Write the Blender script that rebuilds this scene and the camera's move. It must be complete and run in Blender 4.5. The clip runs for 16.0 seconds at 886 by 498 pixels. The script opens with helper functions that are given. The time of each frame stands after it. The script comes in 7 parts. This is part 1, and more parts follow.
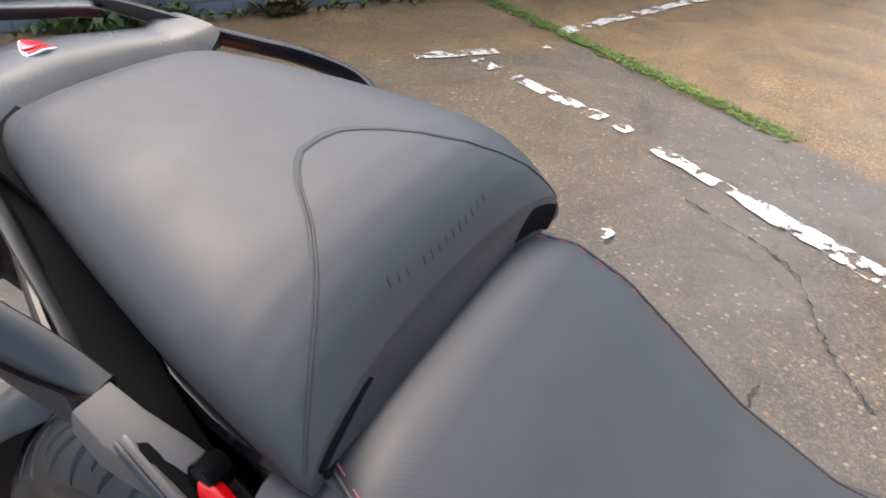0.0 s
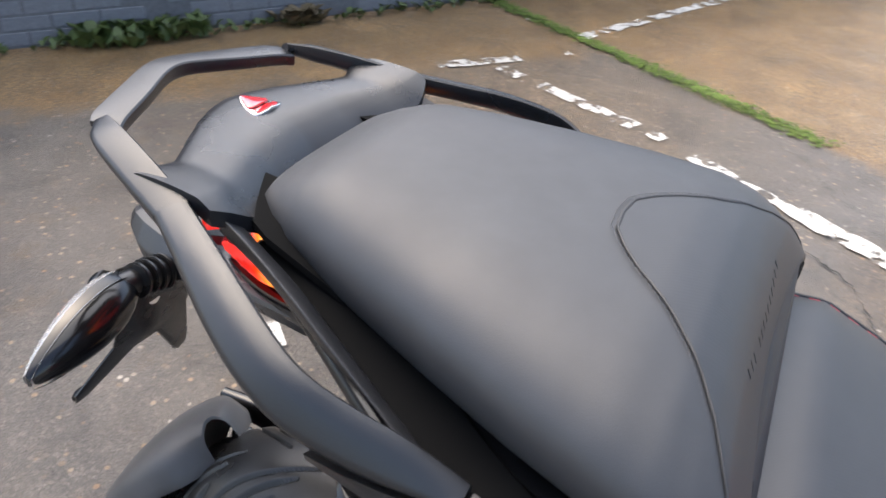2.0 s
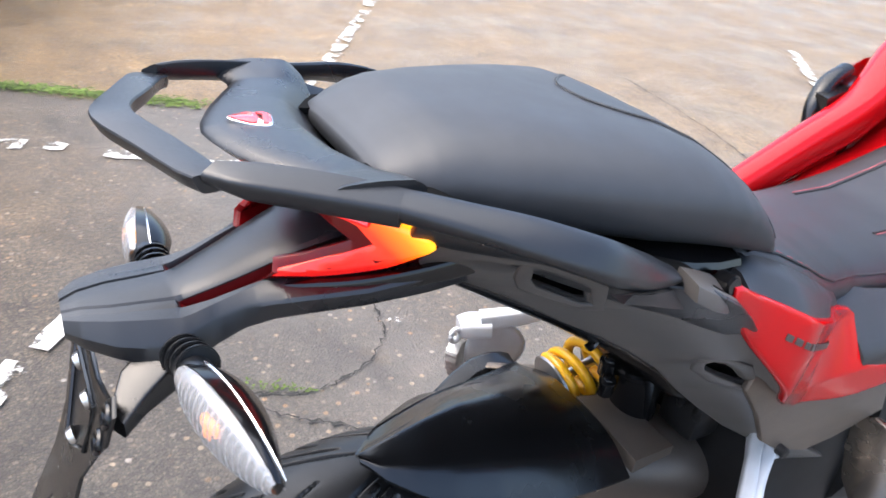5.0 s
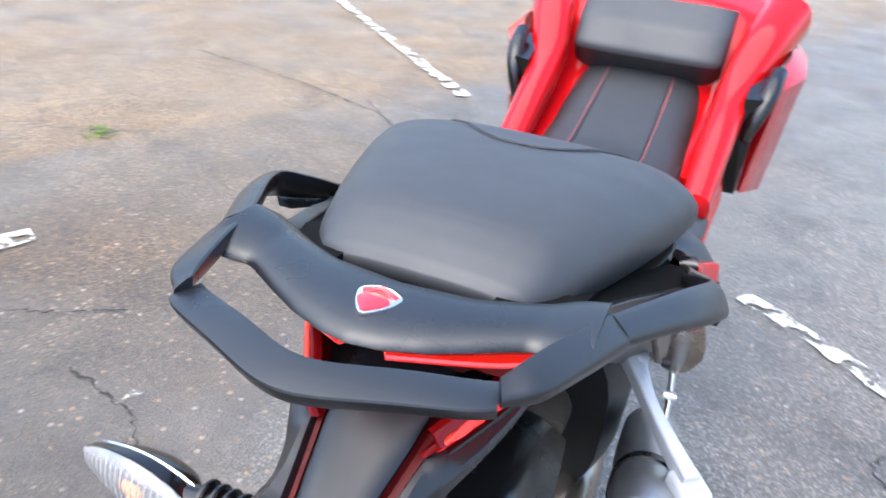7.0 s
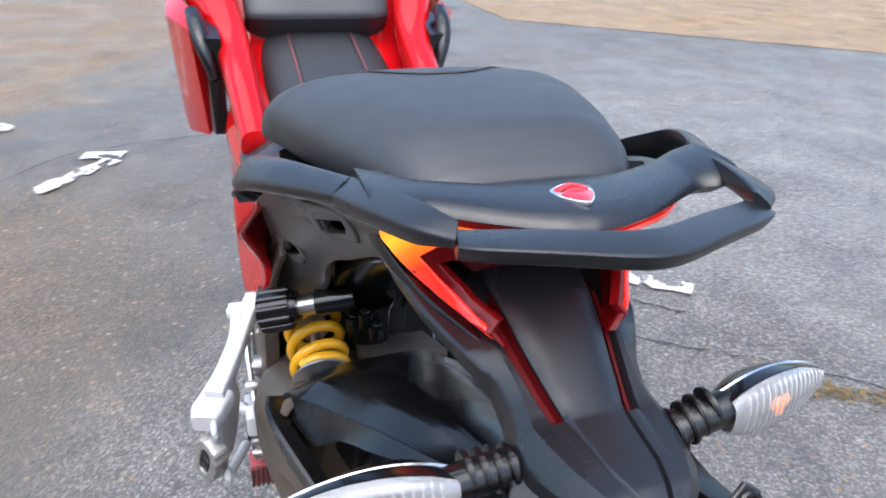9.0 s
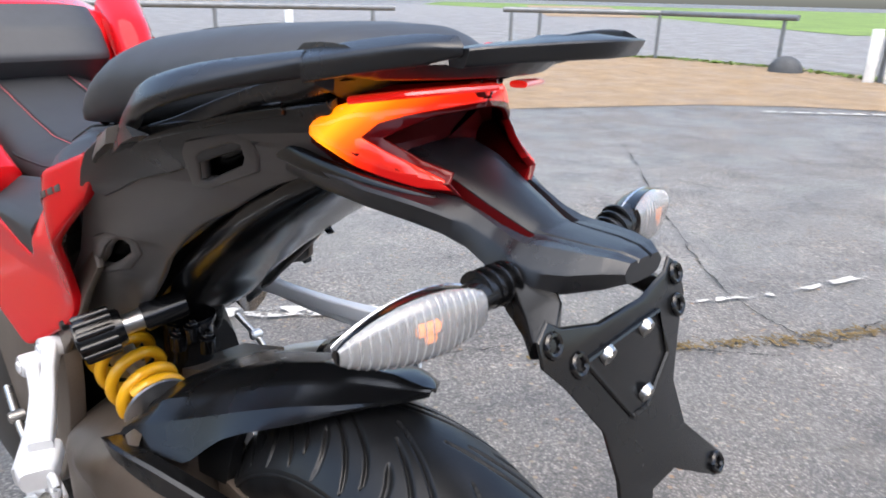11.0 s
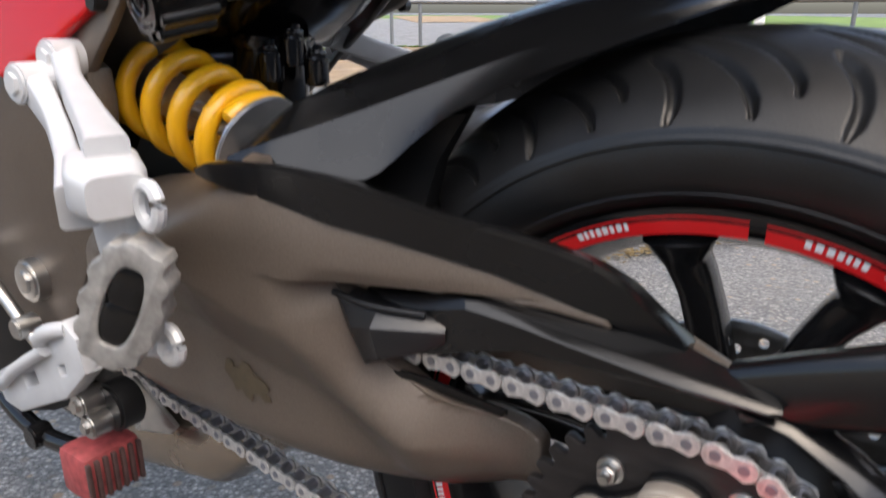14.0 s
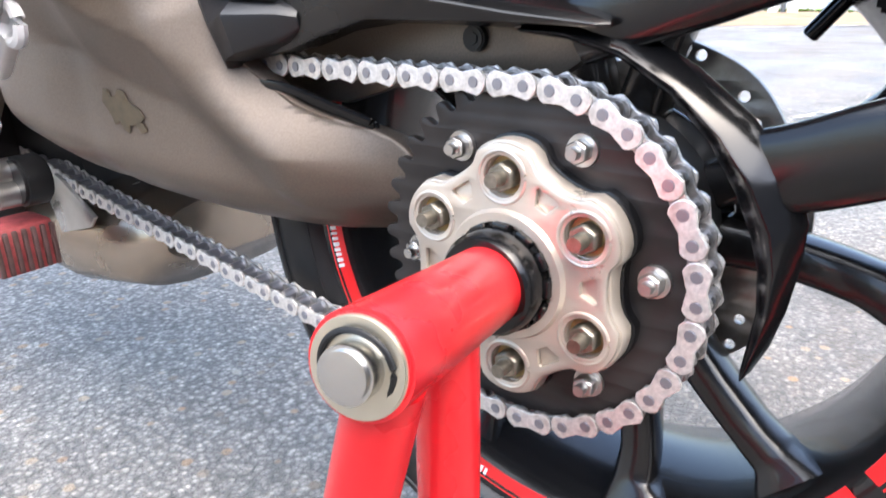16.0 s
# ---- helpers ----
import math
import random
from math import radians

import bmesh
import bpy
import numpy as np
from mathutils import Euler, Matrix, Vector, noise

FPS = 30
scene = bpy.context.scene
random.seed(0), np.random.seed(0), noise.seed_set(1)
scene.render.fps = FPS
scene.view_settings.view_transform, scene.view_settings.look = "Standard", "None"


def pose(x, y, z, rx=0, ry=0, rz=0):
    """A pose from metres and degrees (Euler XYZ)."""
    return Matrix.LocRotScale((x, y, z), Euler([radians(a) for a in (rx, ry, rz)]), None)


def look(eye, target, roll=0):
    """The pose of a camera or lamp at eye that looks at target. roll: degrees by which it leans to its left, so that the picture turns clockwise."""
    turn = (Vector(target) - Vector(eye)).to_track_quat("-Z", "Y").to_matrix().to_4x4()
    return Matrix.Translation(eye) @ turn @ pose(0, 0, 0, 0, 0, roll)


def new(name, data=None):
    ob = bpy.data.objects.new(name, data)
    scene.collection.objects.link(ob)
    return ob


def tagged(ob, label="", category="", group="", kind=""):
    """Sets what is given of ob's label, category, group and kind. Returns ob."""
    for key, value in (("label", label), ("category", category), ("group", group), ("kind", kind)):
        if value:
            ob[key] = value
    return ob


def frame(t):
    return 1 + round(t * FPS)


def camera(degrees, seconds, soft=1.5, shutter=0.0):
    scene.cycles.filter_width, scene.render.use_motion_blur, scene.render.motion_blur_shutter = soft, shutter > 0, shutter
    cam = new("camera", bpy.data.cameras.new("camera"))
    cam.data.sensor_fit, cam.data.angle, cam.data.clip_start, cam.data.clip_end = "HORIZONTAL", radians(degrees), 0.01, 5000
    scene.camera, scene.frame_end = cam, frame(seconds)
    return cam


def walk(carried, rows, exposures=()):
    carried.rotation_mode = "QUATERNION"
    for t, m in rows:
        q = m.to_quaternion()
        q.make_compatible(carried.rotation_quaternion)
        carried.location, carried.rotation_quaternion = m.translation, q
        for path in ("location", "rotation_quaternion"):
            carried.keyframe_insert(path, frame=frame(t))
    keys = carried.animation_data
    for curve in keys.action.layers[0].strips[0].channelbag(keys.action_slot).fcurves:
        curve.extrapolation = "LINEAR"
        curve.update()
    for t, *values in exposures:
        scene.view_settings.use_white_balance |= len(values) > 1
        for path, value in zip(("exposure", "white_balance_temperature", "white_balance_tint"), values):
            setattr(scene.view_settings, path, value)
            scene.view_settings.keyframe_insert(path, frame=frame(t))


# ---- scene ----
cam = camera(63.6, 16.0, 1.6, 0.4)
PATH = [
    (0, (0.3497, 0.4625, 1.3120), (-1.1282, -0.2737, 0.1823), 5.34),
    (0.5, (0.3455, 0.4231, 1.3276), (-1.1049, -0.3607, 0.1954), 5.26),
    (1, (0.3411, 0.3759, 1.3300), (-1.0672, -0.4757, 0.1933), 4.88),
    (1.5, (0.3555, 0.3245, 1.3272), (-1.0506, -0.5271, 0.1880), 4.86),
    (2, (0.4045, 0.2524, 1.3207), (-1.0905, -0.4537, 0.1952), 5.07),
    (2.5, (0.4682, 0.1771, 1.3092), (-1.1673, -0.1741, 0.2130), 5.97),
    (3, (0.5451, 0.0834, 1.3011), (-1.1459, 0.0160, 0.2339), 6.92),
    (3.5, (0.5698, 0.0050, 1.3075), (-1.1278, 0.1897, 0.2670), 7.28),
    (4, (0.5454, -0.0968, 1.2841), (-1.1082, 0.3968, 0.2737), 7.64),
    (4.2, (0.5405, -0.1296, 1.2798), (-1.0864, 0.4698, 0.2816), 7.74),
    (6.3, (0.3132, -0.4152, 1.2762), (-0.7534, 0.9931, 0.3383), 5.84),
    (6.5, (0.2711, -0.4329, 1.2838), (-0.6992, 1.0496, 0.3570), 5.46),
    (7, (0.1646, -0.4456, 1.3383), (-0.4444, 1.1815, 0.3469), 4.92),
    (7.5, (0.0427, -0.4360, 1.3384), (-0.2387, 1.2557, 0.3094), 4.35),
    (7.8, (-0.0150, -0.4540, 1.3220), (-0.1660, 1.2570, 0.2980), 4.40),
    (8, (-0.0476, -0.4724, 1.3156), (-0.1005, 1.2432, 0.2896), 3.42),
    (8.2, (-0.0833, -0.4921, 1.3092), (-0.0085, 1.2244, 0.2839), 2.88),
    (10.3, (-0.3874, -0.5031, 1.1750), (0.7655, 0.9810, 0.4911), 1.98),
    (10.5, (-0.4032, -0.5094, 1.1587), (0.8161, 0.9274, 0.4890), 1.75),
    (11, (-0.4441, -0.4894, 1.1223), (0.9004, 0.8323, 0.4557), 1.36),
    (11.5, (-0.4934, -0.4485, 1.0966), (0.9971, 0.7057, 0.4283), 0.73),
    (12, (-0.5675, -0.3885, 1.0520), (0.9909, 0.6793, 0.3933), 0.27),
    (12.5, (-0.6012, -0.3031, 0.9644), (0.9712, 0.7485, 0.3149), 0.15),
    (13, (-0.5522, -0.1554, 0.9001), (1.0109, 0.9063, 0.2453), 0.21),
    (13.5, (-0.5144, -0.0832, 0.8180), (1.0416, 0.9864, 0.1589), -0.09),
    (14, (-0.5070, -0.0844, 0.7012), (1.0581, 0.9901, 0.0711), 0.05),
    (14.5, (-0.4921, -0.1162, 0.6222), (1.0527, 0.9821, -0.0146), -0.38),
    (15, (-0.4727, -0.1530, 0.5665), (1.0506, 0.9731, -0.0737), -0.19),
    (15.5, (-0.4667, -0.1919, 0.5363), (1.0483, 0.9401, -0.1134), -0.31),
    (16, (-0.4742, -0.2009, 0.5186), (1.0166, 0.9355, -0.1792), -0.87),
]
walk(cam, [(t, look(eye, target, roll)) for t, eye, target, roll in PATH],
     [(0, 1.68, 7000, 10), (2, 1.72, 6850, 10), (4.2, 1.92, 6500, 10), (6.5, 2.02, 6200, 9), (7.2, 1.83, 5950, 8), (8.2, 1.50, 5900, 8), (10.5, 1.5, 6450, 9), (12.5, 1.5, 6600, 9),
      (13.5, 1.38, 6900, 10), (14, 1.33, 6900, 10), (14.5, 1.65, 6500, 9), (15.2, 2.25, 6500, 9), (16, 2.45, 6500, 9)])

# ---- light ----
world = bpy.data.worlds.new("sky")
scene.world = world
world.use_nodes = True
wn = world.node_tree
sky = wn.nodes.new("ShaderNodeTexSky")
sky.sky_type = "NISHITA"
sky.sun_disc = False
sky.sun_elevation = radians(62)
sky.sun_rotation = radians(200)
sky.air_density, sky.dust_density, sky.ozone_density = 0.97, 3.3, 1.4
wn.nodes["Background"].inputs["Strength"].default_value = 0.15
wn.links.new(sky.outputs["Color"], wn.nodes["Background"].inputs["Color"])
sun_data = bpy.data.lights.new("sun", "SUN")
sun_data.energy, sun_data.angle, sun_data.color = 1.1, radians(90), (1.0, 0.95, 0.88)
sun = new("sun", sun_data)
sun.matrix_world = look((-0.55, -0.35, 1.9), (0, 0, 0))


# ---- materials ----
def mat(name, color, rough=0.5, metal=0.0, grain=0.0, grain_scale=40.0, bump=0.0, bump_scale=300.0, coat=0.0, var2=0.0, var2_scale=6.0, rough_var=0.0, emit=None, power=0.0, trans=0.0, spec=0.5):
    """A surface with fine grain, broad stains and relief, in object space."""
    m = bpy.data.materials.new(name)
    m.use_nodes = True
    nt = m.node_tree
    b = nt.nodes["Principled BSDF"]
    b.inputs["Base Color"].default_value = (*color, 1)
    b.inputs["Roughness"].default_value = rough
    b.inputs["Metallic"].default_value = metal
    b.inputs["Coat Weight"].default_value = coat
    b.inputs["Coat Roughness"].default_value = 0.06
    b.inputs["Specular IOR Level"].default_value = spec
    b.inputs["Transmission Weight"].default_value = trans
    if emit:
        b.inputs["Emission Color"].default_value = (*emit, 1)
        b.inputs["Emission Strength"].default_value = power
    co = nt.nodes.new("ShaderNodeTexCoord").outputs["Object"]

    def noise_tex(scale, detail=4.0):
        n = nt.nodes.new("ShaderNodeTexNoise")
        n.inputs["Scale"].default_value, n.inputs["Detail"].default_value = scale, detail
        nt.links.new(co, n.inputs["Vector"])
        return n.outputs["Fac"]

    def ranged(fac, lo, hi):
        r = nt.nodes.new("ShaderNodeMapRange")
        r.inputs["From Min"].default_value, r.inputs["From Max"].default_value = 0.3, 0.7
        r.inputs["To Min"].default_value, r.inputs["To Max"].default_value = lo, hi
        nt.links.new(fac, r.inputs["Value"])
        return r.outputs["Result"]

    if grain or var2:
        f = ranged(noise_tex(grain_scale), 1 - grain, 1 + grain)
        if var2:
            mu = nt.nodes.new("ShaderNodeMath")
            mu.operation = "MULTIPLY"
            nt.links.new(f, mu.inputs[0])
            nt.links.new(ranged(noise_tex(var2_scale, 6.0), 1 - var2, 1 + var2), mu.inputs[1])
            f = mu.outputs[0]
        mx = nt.nodes.new("ShaderNodeVectorMath")
        mx.operation = "SCALE"
        mx.inputs[0].default_value = color
        nt.links.new(f, mx.inputs["Scale"])
        nt.links.new(mx.outputs["Vector"], b.inputs["Base Color"])
    if rough_var:
        nt.links.new(ranged(noise_tex(var2_scale * 1.7, 5.0), max(0.03, rough - rough_var), min(1, rough + rough_var)), b.inputs["Roughness"])
    if bump:
        bp = nt.nodes.new("ShaderNodeBump")
        bp.inputs["Strength"].default_value = bump
        bp.inputs["Distance"].default_value = 0.001
        nt.links.new(noise_tex(bump_scale, 3.0), bp.inputs["Height"])
        nt.links.new(bp.outputs["Normal"], b.inputs["Normal"])
    return m


M_VINYL = mat("seat_vinyl", (0.030, 0.0315, 0.0345), 0.52, spec=0.6, grain=0.08, grain_scale=60, bump=0.10, bump_scale=1100, var2=0.07, rough_var=0.07)
M_RIB = mat("ribbed_vinyl", (0.0225, 0.0232, 0.0255), 0.48, spec=0.62, grain=0.1, bump=0.1, bump_scale=900)
M_PIPE = mat("dark_piping", (0.02, 0.02, 0.021), 0.5)
M_PLAST = mat("black_moulded_plastic", (0.0112, 0.0120, 0.0140), 0.30, spec=0.6, grain=0.1, bump=0.2, bump_scale=1400, var2=0.08, rough_var=0.07)
M_SATIN = mat("black_satin_plastic", (0.0050, 0.0050, 0.0053), 0.25, spec=0.55, grain=0.1, bump=0.05, bump_scale=900, var2=0.08, rough_var=0.08)
M_GLOSSBLK = mat("black_gloss_plastic", (0.005, 0.005, 0.0055), 0.16, bump=0.04, bump_scale=60, var2=0.1, rough_var=0.05)
# Near-black, low sheen: rubber parts, and pieces standing in for shaded gaps.
M_RUBBER_GAP = mat("matte_black_rubber_and_gap", (0.005, 0.005, 0.005), 0.9, spec=0.08)
M_DARK = mat("dark_metal", (0.012, 0.012, 0.0125), 0.45, metal=0.3, grain=0.2)
M_BRONZE = mat("bronze_grey_paint", (0.145, 0.117, 0.094), 0.42, metal=0.45, grain=0.13, grain_scale=700, bump=0.12, bump_scale=1200, var2=0.08, rough_var=0.05)
M_GREY = mat("grey_brown_plastic", (0.094, 0.085, 0.078), 0.36, metal=0.15, grain=0.05, grain_scale=700, bump=0.08, bump_scale=1500, var2=0.05)
M_RED = mat("gloss_red_paint", (0.47, 0.0035, 0.006), 0.09, var2=0.04, spec=0.34)
M_REDSTAND = mat("red_powder_coat", (0.60, 0.014, 0.020), 0.3, coat=0.3, bump=0.08, bump_scale=220, var2=0.05, rough_var=0.06)
M_REDBAND = mat("red_rim_sticker", (0.72, 0.015, 0.018), 0.3, var2=0.05)
M_WHITE = mat("white_print", (0.8, 0.8, 0.8), 0.4)
M_YEL = mat("yellow_spring_paint", (0.85, 0.43, 0.012), 0.3, coat=0.3, bump=0.05, bump_scale=200, var2=0.06)
M_ALU = mat("silver_painted_aluminium", (0.57, 0.575, 0.58), 0.38, metal=0.12, grain=0.05, bump=0.08, bump_scale=500, var2=0.06, rough_var=0.06)
M_STEEL = mat("bare_steel", (0.55, 0.54, 0.52), 0.3, metal=1.0, grain=0.1, var2=0.1, rough_var=0.08)
M_CHAIN = mat("greasy_chain_steel", (0.70, 0.68, 0.66), 0.38, metal=0.75, grain=0.2, grain_scale=300, var2=0.1, var2_scale=50, rough_var=0.1)
M_PIN = mat("chain_pin_steel", (0.30, 0.305, 0.34), 0.32, metal=0.8)
M_CHAIN_IN = mat("oily_inner_link_steel", (0.34, 0.335, 0.33), 0.38, metal=0.8, grain=0.25, grain_scale=300)
M_BOX = mat("heat_tinted_steel", (0.40, 0.34, 0.28), 0.24, metal=0.9, grain=0.06, var2=0.12, var2_scale=14, rough_var=0.06)
M_CHAMP = mat("champagne_anodised_alloy", (0.56, 0.50, 0.43), 0.34, metal=0.65, grain=0.06, var2=0.1, var2_scale=18, rough_var=0.08)
M_NUT = mat("worn_nut_steel", (0.26, 0.24, 0.20), 0.35, metal=0.9, grain=0.25, grain_scale=200)
M_SPROCKET = mat("black_sprocket_steel", (0.035, 0.031, 0.030), 0.4, metal=0.5, grain=0.2, var2=0.2, var2_scale=12)
M_TYRE = mat("tyre_rubber", (0.0066, 0.0066, 0.0070), 0.36, spec=0.48, grain=0.25, grain_scale=30, bump=0.22, bump_scale=500, var2=0.3, var2_scale=5, rough_var=0.2)
M_RIM = mat("black_rim_paint", (0.007, 0.007, 0.0075), 0.25, coat=0.3, var2=0.1)
M_DISC = mat("brake_disc_steel", (0.30, 0.28, 0.26), 0.32, metal=0.9, grain=0.15, grain_scale=150)
M_LENS = mat("red_lens", (0.62, 0.006, 0.008), 0.08, coat=1.0, emit=(1.0, 0.02, 0.01), power=0.22)
M_LENSDK = mat("dark_red_lens", (0.15, 0.003, 0.004), 0.14, spec=0.25)
M_LENSIN = mat("deep_red_recess", (0.09, 0.002, 0.003), 0.4, spec=0.3, var2=0.1)

def lit_lens(start):
    """Lamp lens, lit amber towards its front corner and red at its ends."""
    m = mat("lit_lamp_lens", (0.55, 0.03, 0.01), 0.16, coat=0.25, emit=(1, 0.1, 0.01), power=0.66)
    nt, b = m.node_tree, m.node_tree.nodes["Principled BSDF"]
    co = nt.nodes.new("ShaderNodeTexCoord")
    sp = nt.nodes.new("ShaderNodeSeparateXYZ")
    nt.links.new(co.outputs["Object"], sp.inputs["Vector"])
    r = nt.nodes.new("ShaderNodeMapRange")
    r.inputs["From Min"].default_value, r.inputs["From Max"].default_value = start, start + 0.076
    lift = nt.nodes.new("ShaderNodeMath")
    lift.operation = "MULTIPLY_ADD"
    lift.inputs[1].default_value = 0.9
    nt.links.new(sp.outputs["Z"], lift.inputs[0])
    nt.links.new(sp.outputs["Y"], lift.inputs[2])
    nt.links.new(lift.outputs[0], r.inputs["Value"])
    c = nt.nodes.new("ShaderNodeValToRGB")
    el = c.color_ramp.elements
    el[0].position, el[0].color = 0.0, (0.30, 0.004, 0.006, 1)
    el[1].position, el[1].color = 1.0, (1.0, 0.20, 0.0, 1)
    for p, col in ((0.30, (0.75, 0.02, 0.004, 1)), (0.55, (1.0, 0.14, 0.004, 1)), (0.78, (1.0, 0.40, 0.01, 1))):
        e = el.new(p)
        e.color = col
    nt.links.new(r.outputs["Result"], c.inputs["Fac"])
    nt.links.new(c.outputs["Color"], b.inputs["Emission Color"])
    return m


M_LIT = {-1: lit_lens(0.832), 1: lit_lens(0.848)}
M_CLEAR = mat("clear_lens", (0.92, 0.92, 0.92), 0.06, trans=0.75, coat=0.6)
M_REFLECT = mat("lamp_reflector", (0.75, 0.75, 0.76), 0.15, metal=0.9, bump=0.4, bump_scale=160)
M_BULB = mat("orange_bulb", (0.85, 0.25, 0.03), 0.2, emit=(1.0, 0.25, 0.02), power=0.25)
M_EMBLEM_R = mat("red_enamel", (0.62, 0.02, 0.03), 0.2, coat=0.8)
M_EMBLEM_S = mat("chromed_edge", (0.82, 0.80, 0.80), 0.16, metal=0.9)
M_SCRIPT = mat("grey_script", (0.10, 0.09, 0.085), 0.35, metal=0.5)
M_SCRIPTSEAT = mat("embossed_script", (0.022, 0.022, 0.024), 0.55)
M_REDSTITCH = mat("red_thread", (0.45, 0.10, 0.11), 0.7)
M_STITCH = mat("grey_thread", (0.075, 0.077, 0.08), 0.6)
M_EXH = mat("brushed_exhaust_steel", (0.55, 0.56, 0.57), 0.34, metal=0.9, grain=0.06, var2=0.06, rough_var=0.05)
M_PEDAL = mat("worn_red_rubber", (0.33, 0.06, 0.06), 0.6, grain=0.3, grain_scale=120, bump=0.3)
M_BRASS = mat("bearing_metal", (0.60, 0.56, 0.46), 0.28, metal=0.9, var2=0.1, var2_scale=30)
M_STAIN = mat("worn_bronze_patch", (0.080, 0.060, 0.034), 0.6, grain=0.25, grain_scale=120)


def rib_material():
    """Fine cross ribs on the grip panels of the seat."""
    m = M_RIB
    nt = m.node_tree
    w = nt.nodes.new("ShaderNodeTexWave")
    w.wave_type, w.bands_direction = "BANDS", "DIAGONAL"
    w.inputs["Scale"].default_value = 210.0
    co = nt.nodes.new("ShaderNodeTexCoord")
    nt.links.new(co.outputs["Object"], w.inputs["Vector"])
    bp = nt.nodes.new("ShaderNodeBump")
    bp.inputs["Strength"].default_value, bp.inputs["Distance"].default_value = 0.05, 0.0006
    nt.links.new(w.outputs["Fac"], bp.inputs["Height"])
    nt.links.new(bp.outputs["Normal"], nt.nodes["Principled BSDF"].inputs["Normal"])


rib_material()


# ---- mesh helpers ----
def V3(p):
    return np.array(p, float)


def curve_through(pts, n=8, closed=False):
    """Points on a Catmull-Rom curve, n to a stretch."""
    p = np.array(pts, float)
    m = len(p)
    out = []
    for i in range(m if closed else m - 1):
        if closed:
            a, b, c, d = p[(i - 1) % m], p[i], p[(i + 1) % m], p[(i + 2) % m]
        else:
            b, c = p[i], p[i + 1]
            a = p[i - 1] if i else 2 * b - c
            d = p[i + 2] if i + 2 < m else 2 * c - b
        for k in range(n):
            t = k / n
            out.append(0.5 * (2 * b + (c - a) * t + (2 * a - 5 * b + 4 * c - d) * t * t + (3 * b - a - 3 * c + d) * t ** 3))
    if not closed:
        out.append(p[-1])
    return np.array(out)


def table(y, rows):
    """Each column of rows (first column: y) smoothly at y."""
    r = np.array(rows, float)
    return [float(np.interp(y, r[:, 0], r[:, k])) for k in range(1, r.shape[1])]


def loft(rings, closed=True, caps=True):
    """A skin over rings with equal numbers of points."""
    bm = bmesh.new()
    vs = [[bm.verts.new(p) for p in ring] for ring in rings]
    n = len(rings[0])
    for a, b in zip(vs, vs[1:]):
        for i in range(n if closed else n - 1):
            j = (i + 1) % n
            bm.faces.new((a[i], a[j], b[j], b[i]))
    if caps and closed:
        for ring in (vs[0], vs[-1]):
            bm.faces.new(ring)
    return bm


def frames_along(path, up=(0, 0, 1)):
    path = np.array(path, float)
    tan = np.gradient(path, axis=0)
    tan /= np.linalg.norm(tan, axis=1)[:, None]
    out = []
    for t in tan:
        s = np.cross(t, up)
        if np.linalg.norm(s) < 1e-4:
            s = np.cross(t, (0, 1, 0.01))
        s /= np.linalg.norm(s)
        out.append((s, np.cross(s, t)))
    return path, out


def sweep(path, widths, heights, n=16, power=2.0, up=(0, 0, 1), tip=True):
    """A rounded bar along a path; power over 2 squares its section."""
    path, fr = frames_along(path, up)
    m = len(path)
    widths = np.interp(np.linspace(0, 1, m), np.linspace(0, 1, len(np.atleast_1d(widths))), np.atleast_1d(widths))
    heights = np.interp(np.linspace(0, 1, m), np.linspace(0, 1, len(np.atleast_1d(heights))), np.atleast_1d(heights))
    ang = np.linspace(0, 2 * math.pi, n, endpoint=False)
    c, s = np.cos(ang), np.sin(ang)
    c, s = np.sign(c) * abs(c) ** (2 / power), np.sign(s) * abs(s) ** (2 / power)
    rings = [[p + a * (w / 2) * ci + b * (h / 2) * si for ci, si in zip(c, s)] for p, (a, b), w, h in zip(path, fr, widths, heights)]
    if tip:
        first = [p * 0.55 + np.mean(rings[0], 0) * 0.45 - (path[1] - path[0]) / np.linalg.norm(path[1] - path[0]) * min(widths[0], heights[0]) * 0.18 for p in rings[0]]
        last = [p * 0.55 + np.mean(rings[-1], 0) * 0.45 + (path[-1] - path[-2]) / np.linalg.norm(path[-1] - path[-2]) * min(widths[-1], heights[-1]) * 0.18 for p in rings[-1]]
        rings = [first] + rings + [last]
    return loft(rings)


def tube(pts, r, n=12, k=6, closed=False):
    path = curve_through(pts, k, closed) if len(pts) > 2 else np.array(pts, float)
    return sweep(path, 2 * np.atleast_1d(r), 2 * np.atleast_1d(r), n, 2.0, tip=False)


def box(x0, y0, z0, x1, y1, z1, bevel=0.0, seg=2):
    bm = bmesh.new()
    bmesh.ops.create_cube(bm, size=1.0, matrix=Matrix.Translation(((x0 + x1) / 2, (y0 + y1) / 2, (z0 + z1) / 2)) @ Matrix.Diagonal((x1 - x0, y1 - y0, z1 - z0, 1)))
    if bevel:
        bmesh.ops.bevel(bm, geom=bm.edges[:], offset=bevel, segments=seg, affect="EDGES", profile=0.5)
    return bm


def lathe(profile, axis_at, n=64, a0=0.0, a1=None):
    """Turns (x, r) pairs about the line along x through (y, z) = axis_at; the profile is a closed ring."""
    cy, cz = axis_at
    full = a1 is None
    angs = np.linspace(0, 2 * math.pi, n, endpoint=False) if full else np.linspace(a0, a1, n)
    rings = [[(x, cy + r * math.sin(a), cz + r * math.cos(a)) for x, r in profile] for a in angs]
    if full:
        rings.append(rings[0])
        bm = loft(rings, True, False)
        bmesh.ops.remove_doubles(bm, verts=bm.verts[:], dist=1e-6)
        return bm
    return loft(rings)


